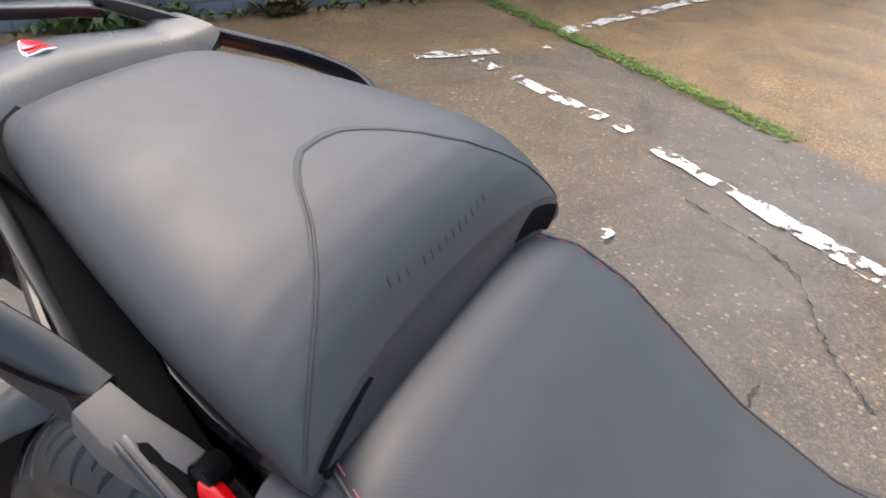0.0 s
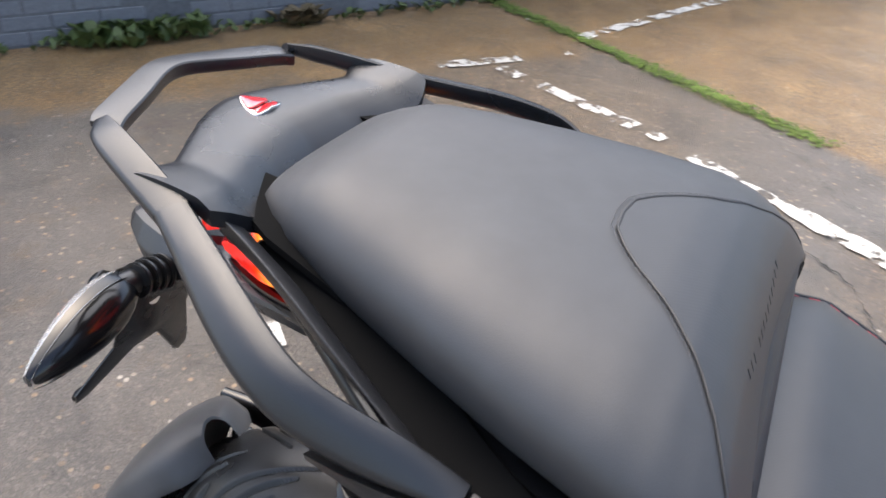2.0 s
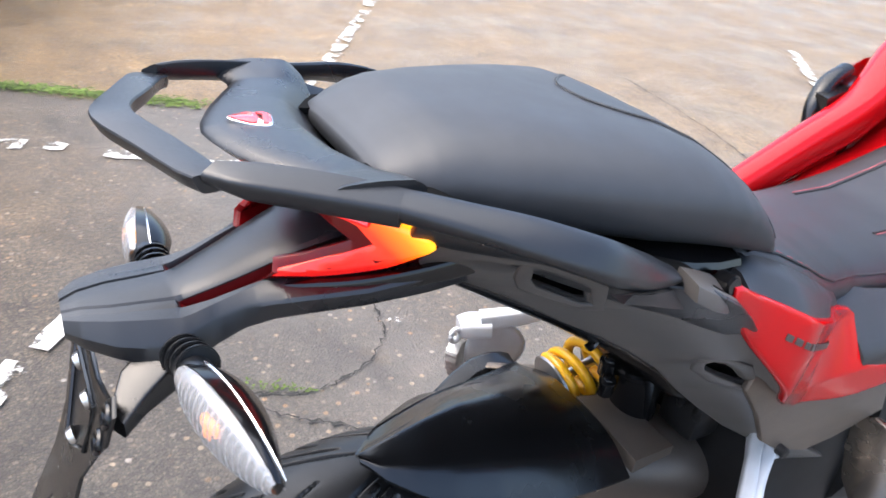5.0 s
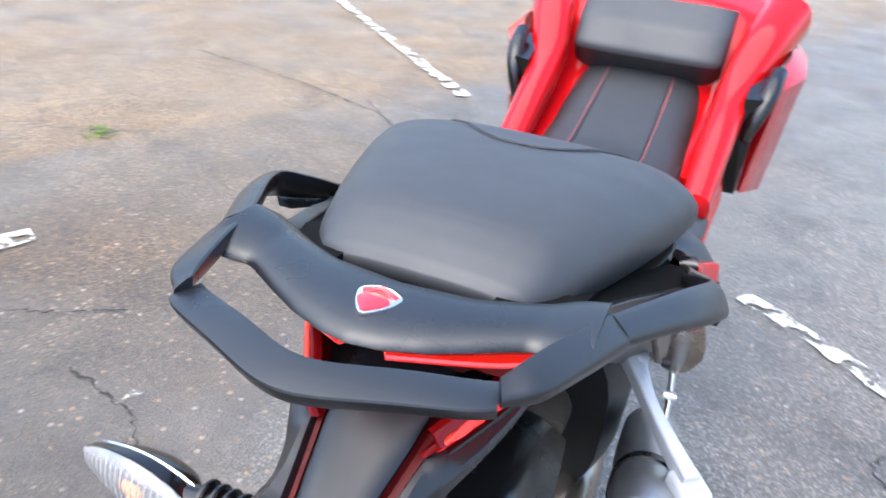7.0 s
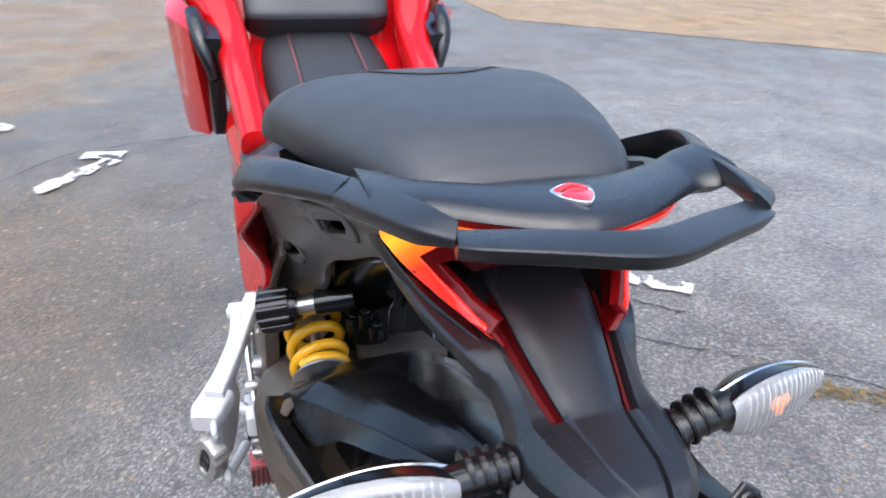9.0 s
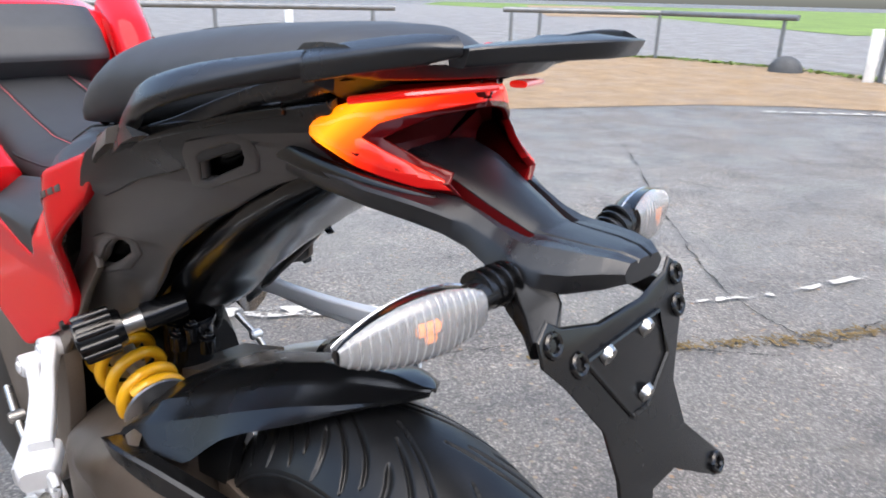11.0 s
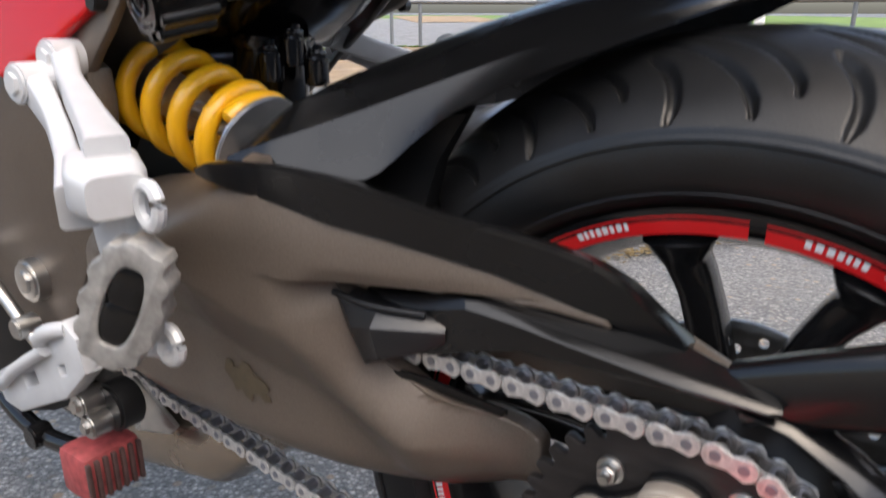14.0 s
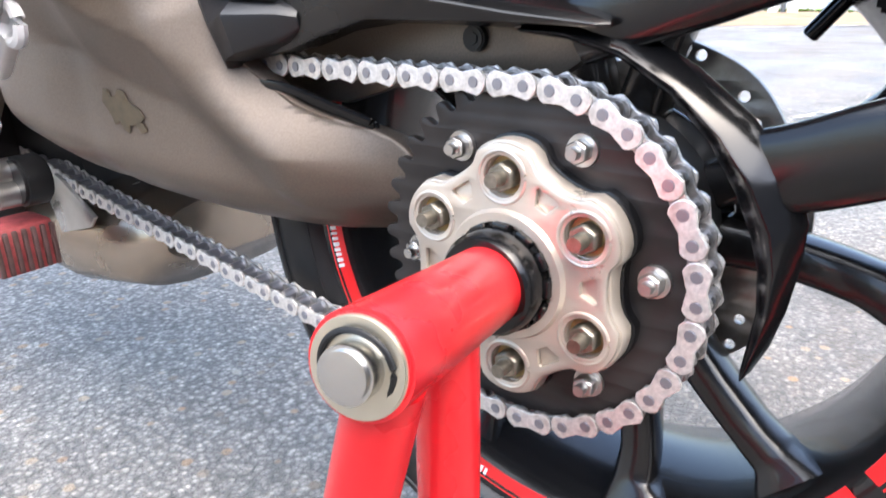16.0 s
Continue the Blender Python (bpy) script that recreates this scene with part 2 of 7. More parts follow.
def plate(outline, thick, to3d, holes=(), bevel=0.0015, smooth_n=0, grid=0.0):
    """A flat piece cut from an outline with holes, rounded at the edges, and bent into place by to3d(u, v, w)."""
    cu = bpy.data.curves.new("cut", "CURVE")
    cu.dimensions, cu.fill_mode = "2D", "BOTH"
    cu.extrude, cu.bevel_depth, cu.bevel_resolution = max(thick / 2 - bevel, 0.0002), bevel, 1
    for ring in (outline, *holes):
        ring = curve_through(ring, smooth_n, True) if smooth_n else np.array(ring, float)
        sp = cu.splines.new("POLY")
        sp.points.add(len(ring) - 1)
        for q, (u, v) in zip(sp.points, ring):
            q.co = (u, v, 0, 1)
        sp.use_cyclic_u = True
    ob = bpy.data.objects.new("cut", cu)
    scene.collection.objects.link(ob)
    me = bpy.data.meshes.new_from_object(ob.evaluated_get(bpy.context.evaluated_depsgraph_get()))
    bpy.data.objects.remove(ob)
    bpy.data.curves.remove(cu)
    bm = bmesh.new()
    bm.from_mesh(me)
    bpy.data.meshes.remove(me)
    bmesh.ops.remove_doubles(bm, verts=bm.verts[:], dist=1e-5)
    if grid:
        lo = [min(v.co[i] for v in bm.verts) for i in (0, 1)]
        hi = [max(v.co[i] for v in bm.verts) for i in (0, 1)]
        for i in (0, 1):
            for s in np.arange(lo[i] + grid * 0.7, hi[i], grid):
                at, no = [0, 0, 0], [0, 0, 0]
                at[i], no[i] = float(s), 1
                bmesh.ops.bisect_plane(bm, geom=bm.verts[:] + bm.edges[:] + bm.faces[:], dist=1e-6, plane_co=at, plane_no=no)
    for v in bm.verts:
        v.co = to3d(*v.co)
    return bm


def nut(at, axis, r, h, bore=0.0, sides=6):
    """A hexagon nut with its stud end, standing on at along axis."""
    a = Vector(axis).normalized()
    m = Matrix.Translation(at) @ a.to_track_quat("Z", "Y").to_matrix().to_4x4()
    bm = bmesh.new()
    bmesh.ops.create_cone(bm, cap_ends=True, segments=sides, radius1=r, radius2=r, depth=h, matrix=m @ Matrix.Translation((0, 0, h / 2)))
    bmesh.ops.bevel(bm, geom=bm.edges[:], offset=r * 0.12, segments=1, affect="EDGES")
    bmesh.ops.create_cone(bm, cap_ends=True, segments=20, radius1=r * 1.35, radius2=r * 1.3, depth=h * 0.22, matrix=m @ Matrix.Translation((0, 0, h * 0.11)))
    bmesh.ops.create_cone(bm, cap_ends=True, segments=14, radius1=r * 0.55, radius2=r * 0.48, depth=h * 0.6, matrix=m @ Matrix.Translation((0, 0, h * 1.2)))
    return bm


def cyl(a, b, r0, r1=None, n=24, bevel=0.0):
    """A solid cylinder or cone from a to b."""
    a, b = Vector(a), Vector(b)
    d = b - a
    m = Matrix.Translation((a + b) / 2) @ d.to_track_quat("Z", "Y").to_matrix().to_4x4()
    bm = bmesh.new()
    bmesh.ops.create_cone(bm, cap_ends=True, segments=n, radius1=r0, radius2=r0 if r1 is None else r1, depth=d.length, matrix=m)
    if bevel:
        bmesh.ops.bevel(bm, geom=[e for e in bm.edges if len(e.link_faces) == 2 and e.calc_face_angle(0) > 1.0], offset=bevel, segments=2, affect="EDGES")
    return bm


def joined(*bms):
    out = bmesh.new()
    for b in bms:
        me = bpy.data.meshes.new("x")
        b.to_mesh(me)
        out.from_mesh(me)
        bpy.data.meshes.remove(me)
        b.free()
    return out


def part(name, bm, material, parent=None, label="", sharp=40.0):
    """Links a bmesh as one mesh object under parent."""
    bmesh.ops.recalc_face_normals(bm, faces=bm.faces[:])
    for f in bm.faces:
        f.smooth = True
    lim = radians(sharp)
    for e in bm.edges:
        if len(e.link_faces) == 2 and e.calc_face_angle(0) > lim:
            e.smooth = False
    me = bpy.data.meshes.new(name)
    bm.to_mesh(me)
    bm.free()
    if material:
        me.materials.append(material)
    ob = new(name, me)
    if parent:
        ob.parent = parent
    if label:
        tagged(ob, label)
    return ob


def flipped(bm):
    """The mirror image across the motorcycle's middle plane."""
    out = bm.copy()
    for v in out.verts:
        v.co.x = -v.co.x
    bmesh.ops.reverse_faces(out, faces=out.faces[:])
    return out


def both(name, bm, material, parent, label="", sharp=40.0):
    """A part and its twin on the other side."""
    a = part(name, flipped(bm), material, parent, label, sharp)
    return part(name, bm, material, parent, label, sharp), a


def empty(name, parent=None, at=(0, 0, 0)):
    ob = new(name)
    ob.empty_display_size = 0.1
    ob.parent = parent
    return ob


def superring(cx, w, zt, zc, zb, y, n=36, px=3.2, pz=2.4, lean=0.0):
    """A rounded closed section across the motorcycle at y."""
    out = []
    for a in np.linspace(0, 2 * math.pi, n, endpoint=False):
        c, s = math.cos(a), math.sin(a)
        x = cx + w * math.copysign(abs(c) ** (2 / px), c)
        h = abs(s) ** (2 / pz)
        z = zc + (zt - zc) * h if s >= 0 else zc - (zc - zb) * h
        out.append((x, y + lean * (z - zc), z))
    return out

# ---- the ground and the distance ----
def flat(pts, z=0.0):
    bm = bmesh.new()
    bm.faces.new([bm.verts.new((x, y, z)) for x, y in pts])
    return bm


def ground_material(name, dark, light, stain, wet, scale=1.0, stones=0.6, tint=(0.16, 0.10, 0.05), zones=(), flecks=0.0, sides=()):
    """Worn tarmac: pale stones in a dark binder, broad stains, damp sheen."""
    m = bpy.data.materials.new(name)
    m.use_nodes = True
    nt, b = m.node_tree, m.node_tree.nodes["Principled BSDF"]
    co = nt.nodes.new("ShaderNodeTexCoord").outputs["Object"]

    def tex(kind, scale_, **kw):
        n = nt.nodes.new(kind)
        n.inputs["Scale"].default_value = scale_
        for k, v in kw.items():
            n.inputs[k].default_value = v
        nt.links.new(co, n.inputs["Vector"])
        return n

    def ramp(fac, stops):
        r = nt.nodes.new("ShaderNodeValToRGB")
        while len(r.color_ramp.elements) < len(stops):
            r.color_ramp.elements.new(0.5)
        for e, (p, c) in zip(r.color_ramp.elements, stops):
            e.position, e.color = p, (*c, 1) if len(c) == 3 else c
        nt.links.new(fac, r.inputs["Fac"])
        return r.outputs["Color"]

    def mix(fac, a, c, kind="MIX"):
        n = nt.nodes.new("ShaderNodeMix")
        n.data_type, n.blend_type = "RGBA", kind
        if isinstance(fac, float):
            n.inputs["Factor"].default_value = fac
        else:
            nt.links.new(fac, n.inputs["Factor"])
        for s, v in ((n.inputs["A"], a), (n.inputs["B"], c)):
            if isinstance(v, tuple):
                s.default_value = (*v, 1)
            else:
                nt.links.new(v, s)
        return n.outputs["Result"]

    vor = tex("ShaderNodeTexVoronoi", 130 * scale)
    chips = ramp(vor.outputs["Color"], [(0.0, dark), (0.55, dark), (0.8, light), (1.0, tuple(min(1, v * 1.5) for v in light))])
    fine = tex("ShaderNodeTexNoise", 420 * scale, Detail=4.0)
    base = mix(stones, dark, chips)
    base = mix(0.45, base, ramp(fine.outputs["Fac"], [(0.3, tuple(v * 0.5 for v in dark)), (0.7, tuple(v * 1.5 for v in light))]))
    pebble = ramp(vor.outputs["Color"], [(0.0, (0.45, 0.45, 0.46)), (0.45, (0.85, 0.85, 0.85)), (0.75, (1.25, 1.24, 1.22)), (1.0, (1.75, 1.7, 1.65))])
    pebble = mix(1.0, pebble, ramp(vor.outputs["Distance"], [(0.25, (1.15, 1.15, 1.15)), (0.62, (0.45, 0.45, 0.45))]), "MULTIPLY")
    lumps = tex("ShaderNodeTexNoise", 60 * scale, Detail=5.0)
    pebble = mix(1.0, pebble, ramp(lumps.outputs["Fac"], [(0.3, (0.7, 0.7, 0.7)), (0.7, (1.35, 1.35, 1.35))]), "MULTIPLY")
    pebble = mix(1.0, pebble, ramp(fine.outputs["Fac"], [(0.3, (0.65, 0.65, 0.65)), (0.7, (1.35, 1.35, 1.35))]), "MULTIPLY")
    broad = tex("ShaderNodeTexNoise", 0.9, Detail=8.0, Roughness=0.62)
    base = mix(ramp(broad.outputs["Fac"], [(0.42, (0, 0, 0)), (0.62, (1, 1, 1))]), base, mix(0.6, base, stain))
    mid = tex("ShaderNodeTexNoise", 4.5, Detail=7.0, Roughness=0.7)
    base = mix(ramp(mid.outputs["Fac"], [(0.55, (0, 0, 0)), (0.68, (0.55, 0.55, 0.55))]), base, tint)
    # Round colour zones: tarmac patches, and lightening that stands in for light.
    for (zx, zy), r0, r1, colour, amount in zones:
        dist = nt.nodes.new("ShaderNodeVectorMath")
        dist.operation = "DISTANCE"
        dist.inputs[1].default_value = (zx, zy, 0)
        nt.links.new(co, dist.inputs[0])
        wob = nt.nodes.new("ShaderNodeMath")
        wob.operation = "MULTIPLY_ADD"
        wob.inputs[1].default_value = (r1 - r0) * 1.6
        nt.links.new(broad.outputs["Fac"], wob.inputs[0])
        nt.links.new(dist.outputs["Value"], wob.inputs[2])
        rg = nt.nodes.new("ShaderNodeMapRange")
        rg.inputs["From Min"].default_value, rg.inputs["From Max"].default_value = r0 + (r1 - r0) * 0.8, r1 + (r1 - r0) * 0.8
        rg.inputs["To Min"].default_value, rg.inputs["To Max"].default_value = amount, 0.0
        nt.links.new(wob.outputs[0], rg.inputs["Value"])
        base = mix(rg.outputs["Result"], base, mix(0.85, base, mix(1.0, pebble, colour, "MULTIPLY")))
    edge_noise = tex("ShaderNodeTexNoise", 2.2, Detail=7.0, Roughness=0.65)
    for planes, colour, amount, soft in sides:
        mask = None
        for (ax, ay), (nx, ny) in planes:
            dot = nt.nodes.new("ShaderNodeVectorMath")
            dot.operation = "DOT_PRODUCT"
            dot.inputs[1].default_value = (nx, ny, 0)
            nt.links.new(co, dot.inputs[0])
            wob = nt.nodes.new("ShaderNodeMath")
            wob.operation = "MULTIPLY_ADD"
            wob.inputs[1].default_value = soft * 4
            nt.links.new(edge_noise.outputs["Fac"], wob.inputs[0])
            nt.links.new(dot.outputs["Value"], wob.inputs[2])
            rg = nt.nodes.new("ShaderNodeMapRange")
            at = ax * nx + ay * ny + soft * 2
            rg.inputs["From Min"].default_value, rg.inputs["From Max"].default_value = at - soft * 0.5, at + soft * 0.5
            nt.links.new(wob.outputs[0], rg.inputs["Value"])
            if mask is None:
                mask = rg.outputs["Result"]
            else:
                mu = nt.nodes.new("ShaderNodeMath")
                mu.operation = "MULTIPLY"
                nt.links.new(mask, mu.inputs[0])
                nt.links.new(rg.outputs["Result"], mu.inputs[1])
                mask = mu.outputs[0]
        am = nt.nodes.new("ShaderNodeMath")
        am.operation = "MULTIPLY"
        am.inputs[1].default_value = amount
        nt.links.new(mask, am.inputs[0])
        gritty = mix(0.85, base, mix(1.0, pebble, colour, "MULTIPLY"))
        gritty = mix(ramp(mid.outputs["Fac"], [(0.42, (0, 0, 0)), (0.62, (0.7, 0.7, 0.7))]), gritty, mix(0.6, gritty, tuple(v * w for v, w in zip(colour, (0.55, 0.48, 0.40)))))
        base = mix(am.outputs[0], base, gritty)
    if flecks:
        big = tex("ShaderNodeTexVoronoi", 48 * scale)
        sep = nt.nodes.new("ShaderNodeSeparateColor")
        nt.links.new(big.outputs["Color"], sep.inputs["Color"])
        pick = ramp(sep.outputs["Red"], [(0.78, (0, 0, 0)), (0.82, (1, 1, 1))])
        core = ramp(big.outputs["Distance"], [(0.28, (1, 1, 1)), (0.42, (0, 0, 0))])
        spot = mix(1.0, pick, core, "MULTIPLY")
        tone = ramp(sep.outputs["Green"], [(0.0, (0.30, 0.17, 0.08)), (0.35, (0.34, 0.27, 0.19)), (0.7, (0.10, 0.09, 0.08)), (0.9, (0.20, 0.15, 0.10)), (1.0, (0.42, 0.38, 0.33))])
        sm = nt.nodes.new("ShaderNodeMath")
        sm.operation = "MULTIPLY"
        sm.inputs[1].default_value = flecks
        nt.links.new(spot, sm.inputs[0])
        base = mix(sm.outputs[0], base, tone)
    warp = nt.nodes.new("ShaderNodeVectorMath")
    warp.operation = "MULTIPLY_ADD"
    warp.inputs[1].default_value = (0.35, 0.35, 0)
    nt.links.new(edge_noise.outputs["Color"], warp.inputs[0])
    nt.links.new(co, warp.inputs[2])
    net = nt.nodes.new("ShaderNodeTexVoronoi")
    net.feature = "DISTANCE_TO_EDGE"
    net.inputs["Scale"].default_value = 0.75
    nt.links.new(warp.outputs["Vector"], net.inputs["Vector"])
    line = ramp(net.outputs["Distance"], [(0.0, (0.75, 0.75, 0.75)), (0.007, (0, 0, 0))])
    line = mix(1.0, line, ramp(broad.outputs["Fac"], [(0.46, (0, 0, 0)), (0.56, (1, 1, 1))]), "MULTIPLY")
    base = mix(line, base, mix(0.7, base, (0.03, 0.028, 0.022)))
    patchy = tex("ShaderNodeTexNoise", 2.8, Detail=9.0, Roughness=0.72, Distortion=0.6)
    base = mix(1.0, base, ramp(patchy.outputs["Fac"], [(0.34, (0.66, 0.65, 0.66)), (0.47, (0.98, 0.97, 0.95)), (0.56, (1.08, 1.07, 1.05)), (0.68, (1.42, 1.38, 1.32))]), "MULTIPLY")
    nt.links.new(base, b.inputs["Base Color"])
    damp = tex("ShaderNodeTexNoise", 1.6, Detail=5.0)
    rr = ramp(damp.outputs["Fac"], [(0.35, (wet,) * 3), (0.65, (min(1, wet + 0.35),) * 3)])
    nt.links.new(rr, b.inputs["Roughness"])
    b.inputs["Specular IOR Level"].default_value = 0.72
    bp = nt.nodes.new("ShaderNodeBump")
    bp.inputs["Strength"].default_value, bp.inputs["Distance"].default_value = 0.85, 0.006
    hm = nt.nodes.new("ShaderNodeMath")
    hm.operation = "ADD"
    nt.links.new(vor.outputs["Distance"], hm.inputs[0])
    nt.links.new(fine.outputs["Fac"], hm.inputs[1])
    nt.links.new(hm.outputs[0], bp.inputs["Height"])
    nt.links.new(bp.outputs["Normal"], b.inputs["Normal"])
    return m


MOSS_A, MOSS_B = np.array((-4.25, -1.85)), np.array((-2.75, 1.15))
MD = (MOSS_B - MOSS_A) / np.linalg.norm(MOSS_B - MOSS_A)
BEYOND = (float(-MD[1]), float(MD[0]))
# Zone at (-0.05, 0.75) is painted pale to offset shade under the motorcycle.
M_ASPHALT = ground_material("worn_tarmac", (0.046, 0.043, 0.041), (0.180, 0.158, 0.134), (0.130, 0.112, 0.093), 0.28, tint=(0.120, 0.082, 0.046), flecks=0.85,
                            # Zone at (2.9, 2.3) is painted pale for the wet ground's sky reflection.
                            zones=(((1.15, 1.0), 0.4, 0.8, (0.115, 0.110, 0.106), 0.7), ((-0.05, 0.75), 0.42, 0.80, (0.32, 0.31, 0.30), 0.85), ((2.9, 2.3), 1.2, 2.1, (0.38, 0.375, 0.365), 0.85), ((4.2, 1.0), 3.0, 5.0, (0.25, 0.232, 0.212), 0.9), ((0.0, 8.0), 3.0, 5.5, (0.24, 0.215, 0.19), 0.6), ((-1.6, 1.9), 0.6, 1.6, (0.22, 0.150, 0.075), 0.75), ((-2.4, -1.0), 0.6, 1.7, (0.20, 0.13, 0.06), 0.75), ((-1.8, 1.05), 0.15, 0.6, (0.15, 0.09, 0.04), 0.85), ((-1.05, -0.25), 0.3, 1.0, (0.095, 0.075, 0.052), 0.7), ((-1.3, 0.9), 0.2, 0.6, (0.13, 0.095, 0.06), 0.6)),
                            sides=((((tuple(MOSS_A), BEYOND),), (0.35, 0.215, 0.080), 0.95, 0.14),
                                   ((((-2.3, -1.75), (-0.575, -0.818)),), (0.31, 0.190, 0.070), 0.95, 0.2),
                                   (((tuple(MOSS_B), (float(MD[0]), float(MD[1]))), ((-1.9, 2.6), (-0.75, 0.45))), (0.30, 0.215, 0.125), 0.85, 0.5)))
M_BROWN = ground_material("brown_gravel_concrete", (0.20, 0.135, 0.075), (0.36, 0.26, 0.155), (0.28, 0.18, 0.085), 0.6, tint=(0.20, 0.115, 0.04), flecks=0.5)
M_ROAD = ground_material("grey_road", (0.15, 0.148, 0.148), (0.25, 0.247, 0.245), (0.19, 0.188, 0.186), 0.5)
M_CRACK = mat("dark_crack", (0.03, 0.028, 0.025), 0.9, grain=0.3)
M_MOSS = mat("moss_green", (0.10, 0.15, 0.025), 0.85, grain=0.4, grain_scale=30, var2=0.3)
M_LEAF = mat("weed_leaf", (0.055, 0.085, 0.020), 0.6, grain=0.3, grain_scale=20)
M_LEAF2 = mat("dry_weed_leaf", (0.11, 0.085, 0.045), 0.7, grain=0.3, grain_scale=20)
M_GRASS = mat("lawn_grass", (0.13, 0.20, 0.035), 0.8, grain=0.3, grain_scale=6, var2=0.25, var2_scale=0.4)
M_BRICK = mat("blue_grey_painted_brick", (0.135, 0.145, 0.165), 0.6, grain=0.15, grain_scale=60, bump=0.4, bump_scale=120, var2=0.2, var2_scale=3)
M_MORTAR = mat("grey_mortar", (0.10, 0.105, 0.115), 0.85, grain=0.2)
M_FENCE = mat("galvanised_grey_steel", (0.17, 0.18, 0.19), 0.45, metal=0.4, grain=0.1, var2=0.15)
M_POST_W = mat("white_painted_post", (0.78, 0.77, 0.74), 0.5, grain=0.08, var2=0.1)


def paint_material():
    """Road paint, chipped through to the tarmac."""
    m = mat("worn_white_road_paint", (0.52, 0.50, 0.455), 0.6, bump=0.5, bump_scale=200, grain=0.12, grain_scale=60, var2=0.12, var2_scale=5)
    nt, b = m.node_tree, m.node_tree.nodes["Principled BSDF"]
    co = nt.nodes.new("ShaderNodeTexCoord")
    n = nt.nodes.new("ShaderNodeTexNoise")
    n.inputs["Scale"].default_value, n.inputs["Detail"].default_value, n.inputs["Roughness"].default_value = 9.0, 9.0, 0.70
    nt.links.new(co.outputs["Object"], n.inputs["Vector"])
    r = nt.nodes.new("ShaderNodeMapRange")
    r.inputs["From Min"].default_value, r.inputs["From Max"].default_value = 0.455, 0.50
    nt.links.new(n.outputs["Fac"], r.inputs["Value"])
    nt.links.new(r.outputs["Result"], b.inputs["Alpha"])
    return m


M_PAINT = paint_material()

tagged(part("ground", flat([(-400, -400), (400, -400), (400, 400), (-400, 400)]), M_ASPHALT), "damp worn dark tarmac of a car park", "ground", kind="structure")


def strip(p, q, wide, jag=0.0, step=0.06, z=0.004):
    """A flat band from p to q with an uneven edge."""
    p, q = np.array(p, float), np.array(q, float)
    length = np.linalg.norm(q - p)
    d = (q - p) / length
    s = np.array((-d[1], d[0]))
    n = max(2, int(length / step))
    bm = bmesh.new()
    rows = []
    for i in range(n + 1):
        c = p + d * length * i / n
        a, b = (wide / 2 + random.uniform(-jag, jag) for _ in range(2))
        rows.append((bm.verts.new((*(c - s * a), z)), bm.verts.new((*(c + s * b), z))))
    for (a, b), (c, e) in zip(rows, rows[1:]):
        bm.faces.new((a, c, e, b))
    return bm


def pavement(name, pts, material, label, z=0.004):
    return tagged(part(name, flat(pts, z), material), label, "pavement", kind="structure")


# brown strip along the fence
pavement("pavement_strip", [(2.6, 6.3), (5.47, 4.48), (7.6, 3.3), (8.5, 2.4), (9.5, 0.6), (11.0, -2.2), (13.2, -3.0), (12.9, 1.2), (13.9, 4.6), (14.1, 7.4), (11.6, 9.7), (8.6, 10.7), (5.9, 11.6), (2.0, 13.1)], M_BROWN, "brown sandy strip along the fence")
road = [(2.0, 13.3), (5.9, 11.8), (8.6, 10.9), (11.6, 9.9), (14.3, 7.5), (14.1, 4.6), (13.1, 1.2), (13.4, -3.0), (24.0, -14.0), (90.0, -10.0), (90.0, 90.0), (10.0, 60.0), (-4.0, 26.0)]
tagged(part("road", flat(road, 0.006), M_ROAD), "pale grey road behind a low rail fence", "road", kind="structure")


def lawn(name, pts, label):
    return tagged(part(name, flat(pts, 0.02), M_GRASS), label, "grass", kind="stuff")


lawn("lawn", [(32, 9), (40, 2), (60, -20), (160, 30), (120, 120), (72, 76), (60, 44), (46, 24)], "bright mown grass bank across the road")
tagged(part("verge_path", flat([(40, 30), (46, 26), (110, 70), (100, 80)], 0.03), M_BROWN), "sandy path over the far grass", "path", kind="structure")

# painted lines
LINES = [((-2.93, -0.86), (-2.72, -0.31), 0.085), ((-2.70, -0.24), (-2.66, -0.16), 0.075), ((-2.56, -0.02), (-2.30, 0.47), 0.075), ((-2.32, 0.42), (-1.98, 1.09), 0.11),
         ((-2.83, -1.40), (-3.22, -1.10), 0.08), ((-3.02, -1.12), (-2.96, -0.98), 0.07),
         ((-3.80, -0.95), (-6.4, -0.05), 0.085),
         ((-0.60, -0.86), (-0.74, -0.75), 0.10), ((-0.92, -0.59), (-1.22, -0.37), 0.09), ((-1.27, -0.34), (-1.42, -0.22), 0.06),
         ((-3.10, 0.96), (-3.62, 1.32), 0.085), ((-3.72, 1.40), (-5.15, 2.28), 0.085), ((-5.3, 2.36), (-7.2, 3.55), 0.09),
         ((-3.6, 5.80), (-1.25, 3.50), 0.085), ((-1.00, 2.63), (-0.72, 2.98), 0.085), ((-0.86, 3.06), (-0.68, 3.02), 0.1), ((0.42, 1.98), (1.30, 1.28), 0.085),
         ((2.02, 0.66), (2.42, 0.44), 0.03), ((2.55, 0.38), (2.95, 0.24), 0.03), ((3.2, 0.2), (3.6, -0.2), 0.03), ((7.6, 2.6), (9.6, 0.4), 0.09)]
for k, (a, b, w) in enumerate(LINES):
    tagged(part("painted_line", strip(a, b, w, 0.012, z=0.006 + 0.0004 * k), M_PAINT), "chipped white line painted on tarmac", "line", "parking lines", "structure")
